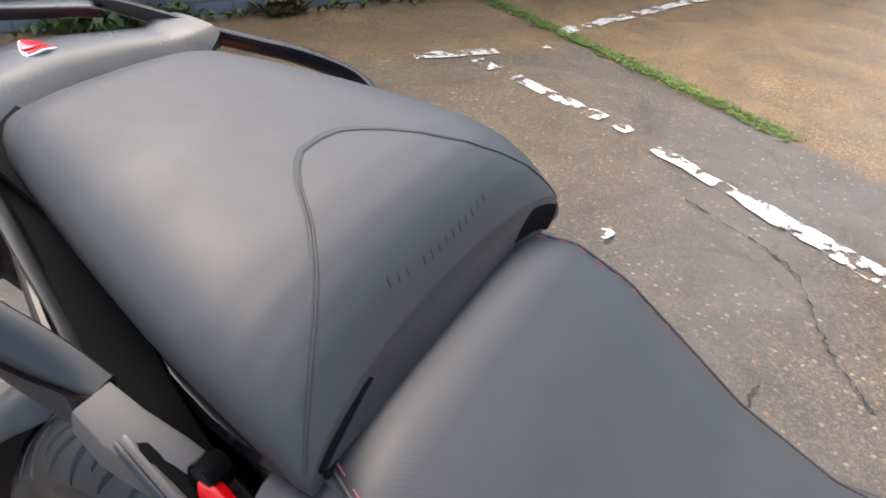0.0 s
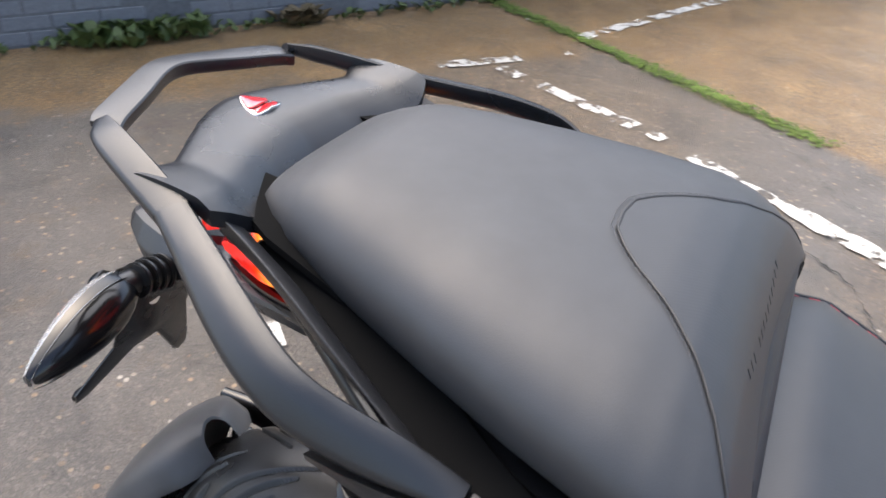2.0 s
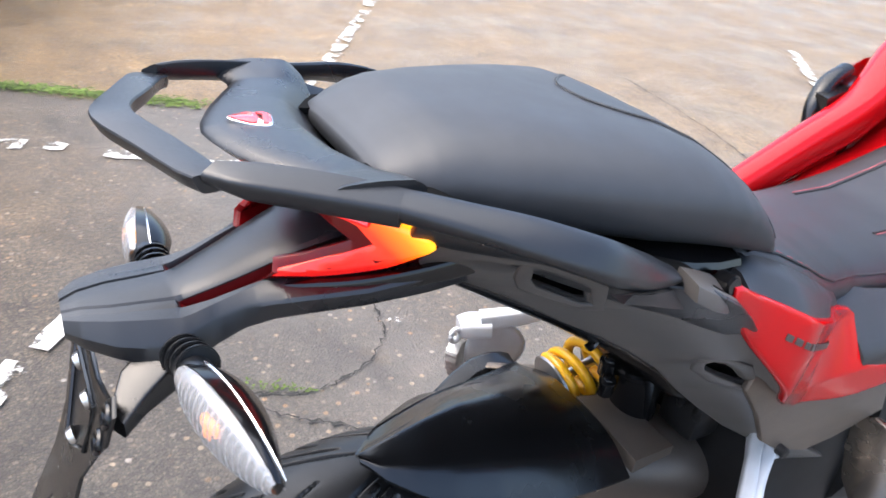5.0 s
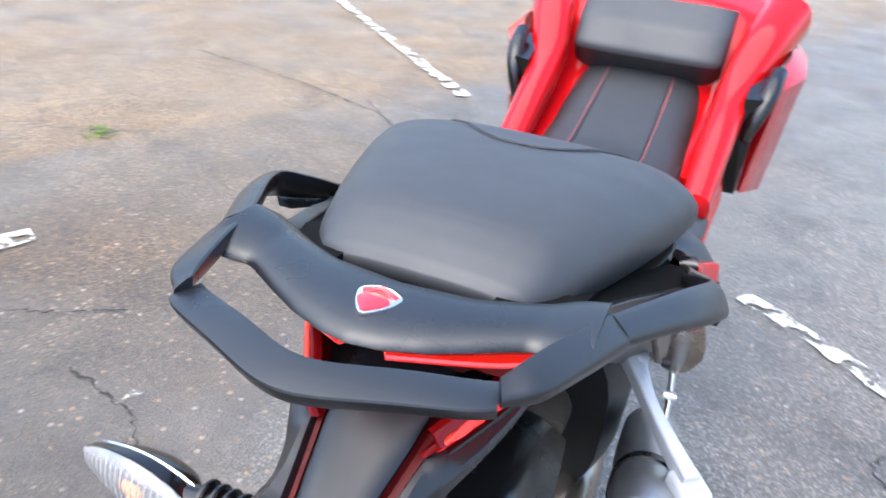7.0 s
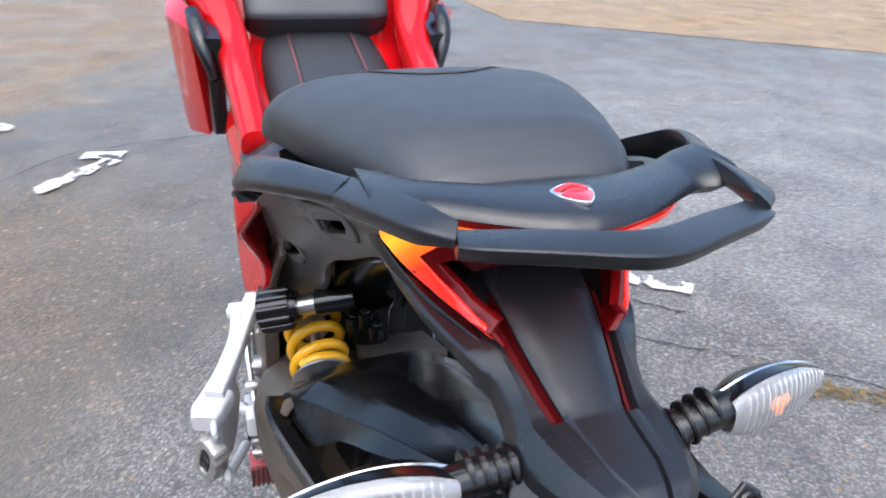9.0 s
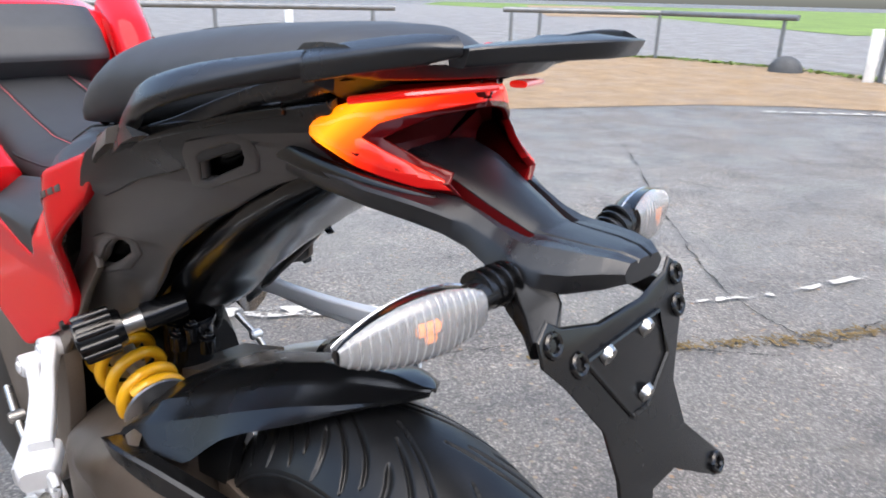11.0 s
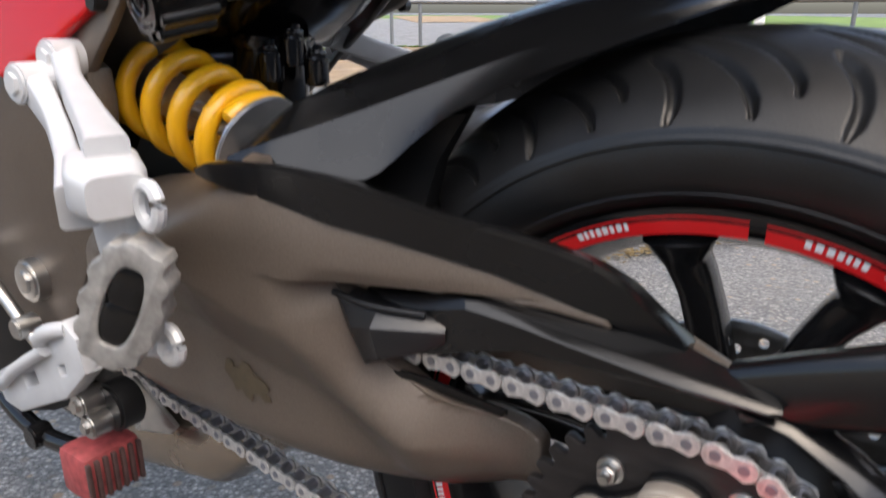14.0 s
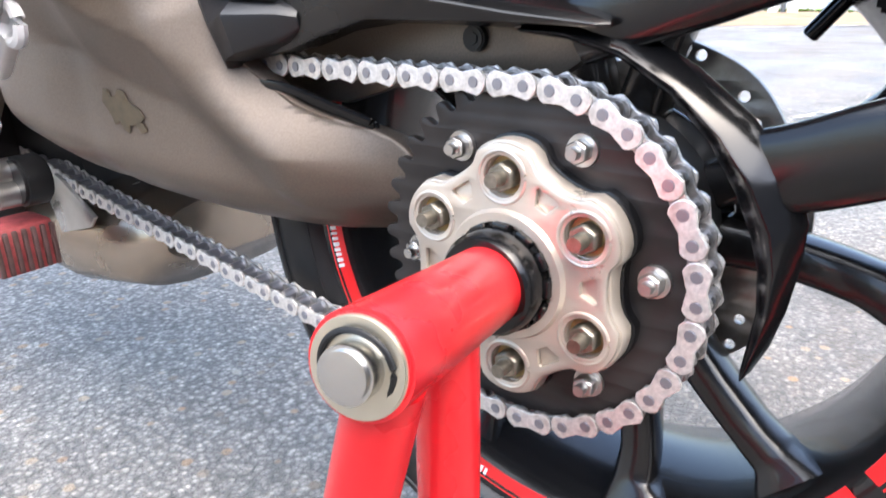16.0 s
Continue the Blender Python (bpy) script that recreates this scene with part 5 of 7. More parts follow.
strip_at = lambda u, v, w: (0.160 + 0.024 * min(1.0, max(0.0, (0.80 - v) / 0.12)) + w, u, v)
# Lighter bronze than the side panel: light on the strip put into colour.
part("frame_strip", flipped(plate(along(STRIP), 0.010, strip_at, (), 0.003)), M_BRONZE, bike, "grey-brown frame cover beside the red panel")
part("frame_strip", plate(along([(0.385, 0.845), (0.44, 0.80), (0.56, 0.78), (0.66, 0.77), (0.66, 0.70), (0.56, 0.69), (0.50, 0.69), (0.445, 0.71)] + STRIP[-3:]), 0.010, strip_at, (), 0.003), M_BRONZE, bike, "grey-brown frame cover beside the red panel")
both("strip_bolt", cyl((0.182, 0.448, 0.708), (0.194, 0.448, 0.708), 0.007, n=16, bevel=0.001), M_DARK, bike)
both("panel_fastener", cyl((0.168, 0.245, 0.976), (0.186, 0.246, 0.978), 0.010, n=16, bevel=0.002), M_GLOSSBLK, bike)

# tank, tank pad and fairing
TANK = [(0.80, 0.165, 0.860, 0.83, 0.74), (0.92, 0.178, 0.880, 0.86, 0.74), (1.02, 0.186, 0.905, 0.88, 0.74), (1.09, 0.200, 0.940, 0.90, 0.74), (1.14, 0.225, 1.050, 0.95, 0.74), (1.20, 0.250, 1.090, 0.97, 0.74), (1.32, 0.270, 1.115, 0.98, 0.74), (1.46, 0.262, 1.10, 0.97, 0.74), (1.58, 0.22, 1.05, 0.95, 0.78)]
tank = part("fuel_tank", loft([superring(0, *table(y, TANK), y, 48, 3.4, 2.6) for y in curve_through([(r[0], 0) for r in TANK], 4)[:, 0]]), M_RED, bike, "gloss red fuel tank")
pad = []
for t in np.linspace(0, 1, 26):
    z = 0.928 + 0.150 * t
    y = float(np.interp(t, (0, 0.14, 0.40, 0.46, 0.75, 1.0), (1.086, 1.088, 1.046, 1.044, 1.078, 1.140)))
    w = 0.150 + 0.004 * t
    pad.append([(w * math.copysign(abs(math.cos(a)) ** 0.45, math.cos(a)), y + 0.05 - 0.05 * abs(math.sin(a)) ** 0.5 if math.sin(a) < 0 else y + 0.05 + 0.05 * math.sin(a), z + 0.02 * (math.sin(a) < 0) * abs(math.sin(a)) * (t - 0.4)) for a in np.linspace(0, 2 * math.pi, 40, endpoint=False)])
part("tank_pad", loft(pad), M_VINYL, tank, "black vinyl tank pad with a folded front", 26)
both("tank_cheek", sweep(curve_through([(0.168, 0.70, 0.845), (0.176, 0.86, 0.905), (0.186, 1.0, 0.955), (0.215, 1.12, 1.02), (0.245, 1.24, 1.07)], 6), [0.05, 0.06, 0.07, 0.09, 0.10], [0.06, 0.07, 0.08, 0.10, 0.10], 16, 2.6), M_RED, bike, "gloss red tank cheek")
both("fairing_wing", loft([[(0.245, 1.00, 1.00), (0.262, 0.99, 0.98), (0.245, 1.02, 0.76), (0.230, 1.03, 0.78)], [(0.27, 1.10, 1.02), (0.305, 1.10, 0.99), (0.285, 1.12, 0.74), (0.26, 1.12, 0.76)], [(0.27, 1.24, 1.04), (0.31, 1.25, 1.0), (0.30, 1.25, 0.74), (0.27, 1.24, 0.76)]]), M_RED, bike, "gloss red fairing wing")
both("wing_vent", loft([[(0.205, 0.93, 0.975), (0.236, 0.94, 0.975), (0.232, 0.96, 0.78), (0.205, 0.96, 0.78)], [(0.215, 1.06, 1.0), (0.262, 1.06, 0.995), (0.25, 1.07, 0.76), (0.215, 1.07, 0.76)]]), M_GLOSSBLK, bike, "glossy black fairing vent")
both("wing_fin", sweep(curve_through([(0.222, 0.93, 0.90), (0.236, 0.945, 0.95), (0.246, 0.98, 0.99), (0.252, 1.03, 1.01)], 5), [0.020, 0.034, 0.03], [0.02, 0.03, 0.02], 12), M_SATIN, bike)

# underseat tray and frame
UNDER = [(0.02, 0.075, 0.99, 0.975, 0.956), (0.08, 0.085, 1.00, 0.955, 0.920), (0.16, 0.088, 1.0, 0.92, 0.872), (0.26, 0.088, 0.98, 0.87, 0.806), (0.34, 0.088, 0.95, 0.82, 0.748), (0.40, 0.088, 0.92, 0.78, 0.694), (0.44, 0.085, 0.90, 0.75, 0.668), (0.52, 0.085, 0.88, 0.74, 0.66)]
tray = part("underseat_tray", loft([superring(0, *table(y, UNDER), y, 28, 3.6, 2.8) for y in curve_through([(r[0], 0) for r in UNDER], 4)[:, 0]]), M_GLOSSBLK, bike, "glossy black tray under the seat")
for x, y, z in ((0.010, 0.082, 0.938), (0.070, 0.228, 0.852)):
    part("tray_hook", sweep(curve_through([(x, y, z), (x, y - 0.006, z - 0.012), (x, y - 0.012, z - 0.016)], 4), 0.012, 0.004, 8), M_GLOSSBLK, tray)
both("inner_fender", plate([(0.28, 0.86), (0.40, 0.90), (0.56, 0.86), (0.57, 0.70), (0.50, 0.69), (0.40, 0.745), (0.30, 0.815)], 0.004, lambda u, v, w: (0.112 + w, u, v)), M_GLOSSBLK, bike)
part("frame_plate", flipped(plate([(0.478, 0.655), (0.52, 0.668), (0.56, 0.664), (0.62, 0.66), (0.74, 0.68), (0.78, 0.62), (0.74, 0.52), (0.68, 0.42), (0.63, 0.38), (0.58, 0.40), (0.535, 0.46), (0.50, 0.53), (0.480, 0.60)], 0.024, lambda u, v, w: (0.180 + w + 0.05 * (u - 0.5), u, v), bevel=0.005, smooth_n=2)), M_BRONZE, bike, "bronze-grey frame plate")
part("frame_bolt", joined(cyl((-0.190, 0.600, 0.458), (-0.210, 0.600, 0.458), 0.021, n=24, bevel=0.003), cyl((-0.206, 0.600, 0.458), (-0.213, 0.600, 0.458), 0.011, n=16, bevel=0.001)), M_STEEL, bike)
eng = part("engine", loft([superring(0, w, zt, zc, zb, y, 24, 3, 3) for y, w, zt, zc, zb in ((0.56, 0.12, 0.62, 0.45, 0.27), (0.66, 0.145, 0.70, 0.45, 0.23), (0.85, 0.15, 0.74, 0.45, 0.22), (1.1, 0.14, 0.74, 0.5, 0.3))]), M_DARK, bike, "dark engine block with hoses")
part("lower_cowl", loft([superring(0, w, zt, zc, zb, y, 28, 3.2, 3.0) for y, w, zt, zc, zb in ((0.74, 0.165, 0.74, 0.55, 0.40), (0.86, 0.195, 0.78, 0.56, 0.37), (1.10, 0.205, 0.80, 0.58, 0.37), (1.30, 0.17, 0.80, 0.60, 0.43))]), M_DARK, eng)
part("crankcase", loft([superring(-0.15, w, zt, zc, zb, y, 28, 3.4, 2.8) for y, w, zt, zc, zb in ((0.64, 0.030, 0.50, 0.42, 0.33), (0.68, 0.050, 0.56, 0.42, 0.27), (0.80, 0.056, 0.60, 0.42, 0.23), (0.98, 0.056, 0.60, 0.42, 0.23), (1.06, 0.040, 0.54, 0.42, 0.28))]), M_DARK, eng)
for k in range(4):
    part("engine_cover", cyl((-0.16, 0.68 + 0.07 * k, 0.40 + 0.02 * (k % 2)), (-0.13, 0.68 + 0.07 * k, 0.40), 0.03, n=20, bevel=0.004), M_DARK, eng)
    part("engine_hose", tube([(-0.17, 0.62 + 0.05 * k, 0.62), (-0.185, 0.66 + 0.04 * k, 0.52), (-0.16, 0.74, 0.40 + 0.03 * k)], 0.008, 8), M_DARK, eng)

# shock absorber
shock = empty("shock_absorber", bike)
tagged(shock, "rear shock absorber with a yellow coil spring")
SA, SB = V3((-0.115, 0.512, 0.645)), V3((-0.115, 0.373, 0.598))
SD = (SB - SA) / np.linalg.norm(SB - SA)
S1 = np.cross(SD, (1, 0, 0))
S1 /= np.linalg.norm(S1)
S2 = np.cross(SD, S1)
turns = 4.75
# the pitch closes up over the last turn, which lies on the spring seat
coil = []
for t in np.linspace(0, 1.0, 190):
    ride = t * 1.12 if t < 0.80 else 0.896 + 0.104 * (1 - (1 - (t - 0.80) / 0.20) ** 2)
    a = turns * 6.283 * t + 2.4
    coil.append(SA + (SB - SA) * ride + (S1 * math.cos(a) + S2 * math.sin(a)) * 0.0385)
part("coil_spring", sweep(np.array(coil), 0.0165, 0.0165, 14, 2.0, up=tuple(SD)), M_YEL, shock, "yellow painted coil spring")
part("damper_body", cyl(SA - SD * 0.02, SA + SD * 0.075, 0.020, n=28, bevel=0.002), M_CHAMP, shock)
part("damper_rod", cyl(SA + SD * 0.07, SB, 0.008, n=18), M_STEEL, shock)
seat_disc = part("spring_seat", cyl(SB + SD * 0.0075, SB + SD * 0.0115, 0.0455, n=44, bevel=0.0012), M_EXH, shock, "silver spring seat disc")
part("seat_bolt", joined(cyl(SB + SD * 0.010, SB + SD * 0.0145, 0.017, n=26, bevel=0.0015), cyl(SB + SD * 0.014, SB + SD * 0.019, 0.0095, n=6)), M_DARK, seat_disc)
part("lower_mount", cyl(SB + SD * 0.012, SB + SD * 0.05, 0.020, 0.024, n=24, bevel=0.002), M_DARK, shock)
part("upper_mount", cyl(SA - SD * 0.055, SA - SD * 0.012, 0.034, n=28, bevel=0.004), mat("brown_gold_anodised", (0.30, 0.17, 0.04), 0.35, metal=0.6), shock)
KA, KD = V3((-0.196, 0.3845, 0.7095)), V3((0.955, -0.225, 0.193))
K1 = np.cross(KD, (0, 0, 1))
K1 /= np.linalg.norm(K1)
K2 = np.cross(K1, KD)
knob = part("preload_knob", cyl(KA, KA + KD * 0.050, 0.0282, n=40, bevel=0.004), M_SATIN, shock, "fluted black preload knob")
for a in np.linspace(0, 6.283, 11, endpoint=False):
    q = KA + (K1 * math.cos(a) + K2 * math.sin(a)) * 0.0268
    part("knob_rib", cyl(q + KD * 0.002, q + KD * 0.046, 0.0055, n=10, bevel=0.0015), M_SATIN, knob)
part("knob_screw", joined(cyl(KA - KD * 0.0014, KA + KD * 0.002, 0.0062, n=18, bevel=0.001), cyl(KA - KD * 0.0022, KA, 0.003, n=6)), M_DARK, knob)
part("knob_dish", tube([KA - KD * 0.0006 + (K1 * math.cos(t) + K2 * math.sin(t)) * 0.0115 for t in np.linspace(0, 6.283, 25)], 0.0016, 6, 1), M_GLOSSBLK, knob)
for a0 in (0.5, 1.1, 1.7, 3.6, 4.2, 4.8):
    part("cap_mark", tube([KA - KD * 0.0006 + (K1 * math.cos(t) + K2 * math.sin(t)) * 0.0195 for t in np.linspace(a0, a0 + 0.42, 6)], 0.0011, 6, 1), M_SCRIPT, knob)
part("knob_collar", cyl(KA + KD * 0.047, KA + KD * 0.056, 0.0235, n=32, bevel=0.002), M_GLOSSBLK, knob)
part("knob_stem", cyl(KA + KD * 0.055, KA + KD * 0.084, 0.0135, n=20, bevel=0.001), M_STEEL, knob)
part("stem_block", cyl(KA + KD * 0.080, KA + KD * 0.135, 0.019, n=20, bevel=0.002), M_GLOSSBLK, knob)
pot = part("reservoir", joined(cyl((-0.030, 0.445, 0.59), (-0.030, 0.435, 0.672), 0.035, n=32, bevel=0.003), cyl((-0.030, 0.435, 0.670), (-0.030, 0.434, 0.682), 0.039, n=32, bevel=0.003)), M_GLOSSBLK, bike, "black fluid reservoir behind the shock")
part("reservoir_nut", nut((-0.030, 0.434, 0.682), (0, -0.1, 1.0), 0.008, 0.006), M_STEEL, pot)
for k in range(2):
    part("hose", tube([(0.01 + 0.03 * k, 0.52, 0.72), (0.02 + 0.03 * k, 0.50, 0.67), (0.015 + 0.03 * k, 0.49, 0.63), (0.01 + 0.03 * k, 0.51, 0.60)], 0.007, 8), M_DARK, bike, "black rubber hose behind the shock")
for k, (x, y, z) in enumerate(((-0.060, 0.405, 0.655), (-0.045, 0.392, 0.668), (-0.030, 0.380, 0.650))):
    part("hose_fitting", joined(cyl((x, y, z - 0.012), (x, y, z + 0.012), 0.011, n=14, bevel=0.002), nut((x, y, z + 0.012), (0.1, -0.2, 1.0), 0.009, 0.008)), M_GLOSSBLK, bike, "black hose fitting")
part("linkage", box(-0.02, 0.49, 0.57, 0.05, 0.55, 0.66, 0.012), M_DARK, bike)

# passenger foot rests
M_CAST = mat("worn_cast_alloy", (0.40, 0.39, 0.37), 0.45, metal=0.6, grain=0.2, grain_scale=120, var2=0.15, var2_scale=30)


def foot_rest(s):
    ob = empty("foot_rest", bike)
    tagged(ob, "silver cast passenger foot rest bracket with folded peg")
    lean = 0.0 if s < 0 else 1.0
    f = lambda pts: [(s * (x - lean * (0.012 + 0.065 * max(0.0, (y - 0.33) / 0.155))), y + lean * 0.10 * max(0.0, y - 0.33), z + lean * 0.08 * max(0.0, y - 0.33)) for x, y, z in pts]
    a = f([(0.200, 0.484, 0.664), (0.216, 0.450, 0.648), (0.240, 0.390, 0.631), (0.268, 0.326, 0.616)])
    b = f([(0.226, 0.484, 0.648), (0.238, 0.440, 0.626), (0.262, 0.385, 0.606), (0.290, 0.330, 0.590)])
    part("bracket_arm", rail_bar(curve_through(a, 6), [0.020, 0.016, 0.020, 0.026], [0.030, 0.024, 0.024, 0.030], 0.004), M_ALU, ob)
    part("bracket_arm", rail_bar(curve_through(b, 6), [0.018, 0.014, 0.016, 0.022], [0.026, 0.020, 0.022, 0.030], 0.004), M_ALU, ob)
    for (x, y, z) in ((0.200, 0.486, 0.666), (0.226, 0.487, 0.650)):
        x, y, z = f([(x, y, z)])[0]
        x = abs(x)
        part("bracket_boss", joined(cyl((s * (x - 0.014), y, z), (s * (x + 0.014), y, z), 0.0155, n=22, bevel=0.002), cyl((s * (x + 0.013), y, z), (s * (x + 0.017), y, z), 0.0085, n=6)), M_ALU, ob)
    part("bracket_block", rail_bar(curve_through(f([(0.262, 0.345, 0.606), (0.278, 0.315, 0.602), (0.284, 0.296, 0.600)]), 4), [0.044, 0.046, 0.034], [0.028, 0.030, 0.026], 0.007), M_ALU, ob)
    part("bracket_foot", plate([(0.318, 0.602), (0.345, 0.610), (0.378, 0.600), (0.396, 0.572), (0.392, 0.545), (0.370, 0.522), (0.340, 0.512), (0.318, 0.526), (0.310, 0.562)], 0.018, lambda u, v, w: (s * (0.262 + w * 0.85 - 0.30 * (u - 0.34) - 4.0 * ((u - 0.35) ** 2 + (v - 0.565) ** 2) * (w > 0)), u + w * 0.3, v), (), 0.005, 4, grid=0.01), M_ALU, ob, "", 60)
    part("hinge_eye", tube([(s * 0.272, 0.284 + 0.009 * math.cos(t), 0.594 + 0.012 * math.sin(t)) for t in np.linspace(0, 6.283, 17)], 0.0045, 8, 1), M_ALU, ob)
    top, low = V3((0.276, 0.290, 0.566)), V3((0.290, 0.316, 0.500))
    ax = (low - top) / np.linalg.norm(low - top)
    nn = V3((0.82, -0.57, 0.0))
    nn -= ax * (nn @ ax)
    nn /= np.linalg.norm(nn)
    sd = np.cross(ax, nn)
    mid = (top + low) / 2

    def at(u, v, w):
        q = mid + ax * u + sd * v + nn * w
        return (s * q[0], q[1], q[2])

    rim = [(0.040 * math.cos(t), 0.021 * math.copysign(abs(math.sin(t)) ** 0.6, math.sin(t))) for t in np.linspace(0, 2 * math.pi, 48, endpoint=False)]
    toothed = [(u * (1 + 0.05 * (k % 4 < 2)), v * (1 + 0.14 * (k % 4 < 2))) for k, (u, v) in enumerate(rim)]
    inner = [(u * 0.74, v * 0.62) for u, v in rim]
    peg = part("peg", plate(toothed, 0.022, at, (inner,), 0.002), M_CAST, ob, "worn cast alloy peg with a toothed rim")
    part("peg_back", plate([(u * 0.9, v * 0.85) for u, v in rim], 0.008, lambda u, v, w: at(u, v, w - 0.006), bevel=0.002), M_CAST, peg)
    for u0 in (-0.0135, 0.0135):
        part("peg_rubber", plate([(u0 + u * 0.30, v * 0.50) for u, v in rim], 0.014, lambda u, v, w: at(u, v, w + 0.002), bevel=0.004), M_SATIN, peg, "black rubber pad")
    part("peg_link", tube(f([(0.262, 0.300, 0.494), (0.256, 0.325, 0.486), (0.246, 0.360, 0.474), (0.236, 0.395, 0.462)]), 0.0075, 10), M_ALU, ob)
    part("link_eye", tube([(s * 0.263, 0.296 + 0.010 * math.cos(t), 0.498 + 0.011 * math.sin(t)) for t in np.linspace(0, 6.283, 17)], 0.0045, 8, 1), M_ALU, ob)
    return ob


foot_rest(-1)
foot_rest(1)

# swingarm
arm = empty("swingarm", bike)
tagged(arm, "bronze-grey cast single-sided swingarm")
def arm_ring(y, x0, x1, z0, z1, p=3.0, n=32, sk=0.0):
    cx, cz, rx, rz = (x0 + x1) / 2, (z0 + z1) / 2, (x1 - x0) / 2, (z1 - z0) / 2
    out = []
    for a in np.linspace(0, 2 * math.pi, n, endpoint=False):
        c, s = math.cos(a), math.sin(a)
        out.append((cx + rx * math.copysign(abs(c) ** (2 / p), c), y + sk * s, cz + rz * math.copysign(abs(s) ** (2 / p), s)))
    return out


part("arm_body", loft([arm_ring(y, -x + 0.034, xi, z0 + 0.012, z1 - 0.002, p, 36) for y, x, xi, z0, z1, p in ((0.600, 0.120, 0.05, 0.400, 0.500, 2.2), (0.570, 0.150, 0.06, 0.392, 0.530, 2.3), (0.53, 0.178, 0.06, 0.386, 0.545, 2.3), (0.47, 0.200, 0.05, 0.380, 0.552, 2.3), (0.40, 0.208, 0.03, 0.376, 0.556, 2.3), (0.34, 0.204, 0.01, 0.370, 0.578, 2.4), (0.29, 0.188, -0.02, 0.366, 0.594, 2.6), (0.262, 0.170, -0.04, 0.366, 0.584, 3.0))]), M_BRONZE, arm, "", 50)
FORK_TOP = [(0.585, 0.500), (0.54, 0.534), (0.50, 0.553), (0.44, 0.566), (0.394, 0.577), (0.35, 0.594), (0.314, 0.603), (0.265, 0.596), (0.229, 0.585), (0.194, 0.575), (0.161, 0.565), (0.127, 0.555), (0.094, 0.542), (0.058, 0.530)]
FORK_IN = [(0.058, 0.523), (0.094, 0.527), (0.127, 0.527), (0.162, 0.526), (0.196, 0.527), (0.222, 0.528), (0.238, 0.527), (0.2385, 0.520), (0.231, 0.508), (0.223, 0.486), (0.213, 0.467), (0.192, 0.448), (0.166, 0.432), (0.126, 0.418), (0.110, 0.406)]
FORK_LOW = [(0.106, 0.376), (0.114, 0.347), (0.155, 0.3405), (0.203, 0.344), (0.246, 0.350), (0.315, 0.359), (0.385, 0.369), (0.428, 0.380), (0.47, 0.394), (0.514, 0.408), (0.56, 0.428), (0.588, 0.455)]
FIN = curve_through(FORK_IN, 5)
FIN_FINE = curve_through(FORK_IN, 60)


def arm_face(u, v, w):
    """The cast outer face: it narrows to the hub, rolls in at its edges and dishes in about the chain opening."""
    up = float(np.interp(u, (0, 0.05, 0.10, 0.15, 0.20, 0.25, 0.29, 0.34, 0.40, 0.47, 0.53, 0.57, 0.60), (0.115, 0.122, 0.128, 0.145, 0.166, 0.186, 0.198, 0.208, 0.210, 0.200, 0.178, 0.150, 0.12)))
    lo = float(np.interp(u, (0.05, 0.112, 0.145, 0.18, 0.22, 0.25, 0.29, 0.34, 0.40, 0.47, 0.53, 0.57, 0.60), (0.09, 0.098, 0.118, 0.150, 0.172, 0.186, 0.198, 0.208, 0.210, 0.200, 0.178, 0.150, 0.12)))
    k = min(1.0, max(0.0, (v - 0.45) / 0.05))
    x = lo + (up - lo) * k * k * (3 - 2 * k)
    zt = float(np.interp(u, [p[0] for p in FORK_TOP[::-1]], [p[1] for p in FORK_TOP[::-1]]))
    zb = float(np.interp(u, [p[0] for p in FORK_LOW[1:]], [p[1] for p in FORK_LOW[1:]]))
    roll = 0.060 if u > 0.34 else 0.008 + 0.052 * max(0.0, (u - 0.28) / 0.06)
    x -= roll * max(0.0, (v - zt + 0.050) / 0.050) ** 2.2
    x -= 0.034 * max(0.0, (zb + 0.042 - v) / 0.042) ** 2.2
    under = float(np.interp(u, (0.11, 0.15, 0.19, 0.214, 0.242, 0.262, 0.305, 0.355, 0.42), (0.394, 0.398, 0.408, 0.436, 0.470, 0.486, 0.501, 0.522, 0.535))) - v
    x -= 0.52 * max(0.0, min(under, 0.048)) * min(1.0, max(0.0, (u - 0.09) / 0.05)) * min(1.0, max(0.0, (0.46 - u) / 0.09))
    d = float(np.min(np.hypot(FIN_FINE[:, 0] - u, FIN_FINE[:, 1] - v)))
    left = min(1.0, max(0.0, (u - 0.10) / 0.10))
    x -= 0.024 * left * max(0.0, 1 - d / 0.034) ** 1.4 if v < 0.53 else 0.006 * left * max(0.0, 1 - d / 0.014) ** 1.5
    return (-x - w, u, v)


part("arm_shell", plate([(p[0], p[1]) for p in curve_through(FORK_TOP, 3)] + [(p[0], p[1]) for p in FIN] + [(p[0], p[1]) for p in curve_through(FORK_LOW, 3)], 0.018, arm_face, (), 0.003, grid=0.0075), M_BRONZE, arm, "", 55)
part("arm_web", plate([(0.24, 0.545), (0.12, 0.535), (0.02, 0.512), (-0.03, 0.49), (0.0, 0.468), (0.10, 0.462), (0.17, 0.440), (0.24, 0.44)], 0.012, lambda u, v, w: (-0.094 + w, u, v), bevel=0.002), M_BRONZE, arm)
part("web_bolt", joined(cyl((-0.106, 0.055, 0.487), (-0.1, 0.055, 0.487), 0.008, n=16, bevel=0.001), cyl((-0.107, 0.055, 0.487), (-0.106, 0.055, 0.487), 0.004, n=6)), M_DARK, arm)
part("hub_carrier", cyl((-0.085, HY, HZ), (-0.03, HY, HZ), 0.086, n=48, bevel=0.006), M_DARK, arm)
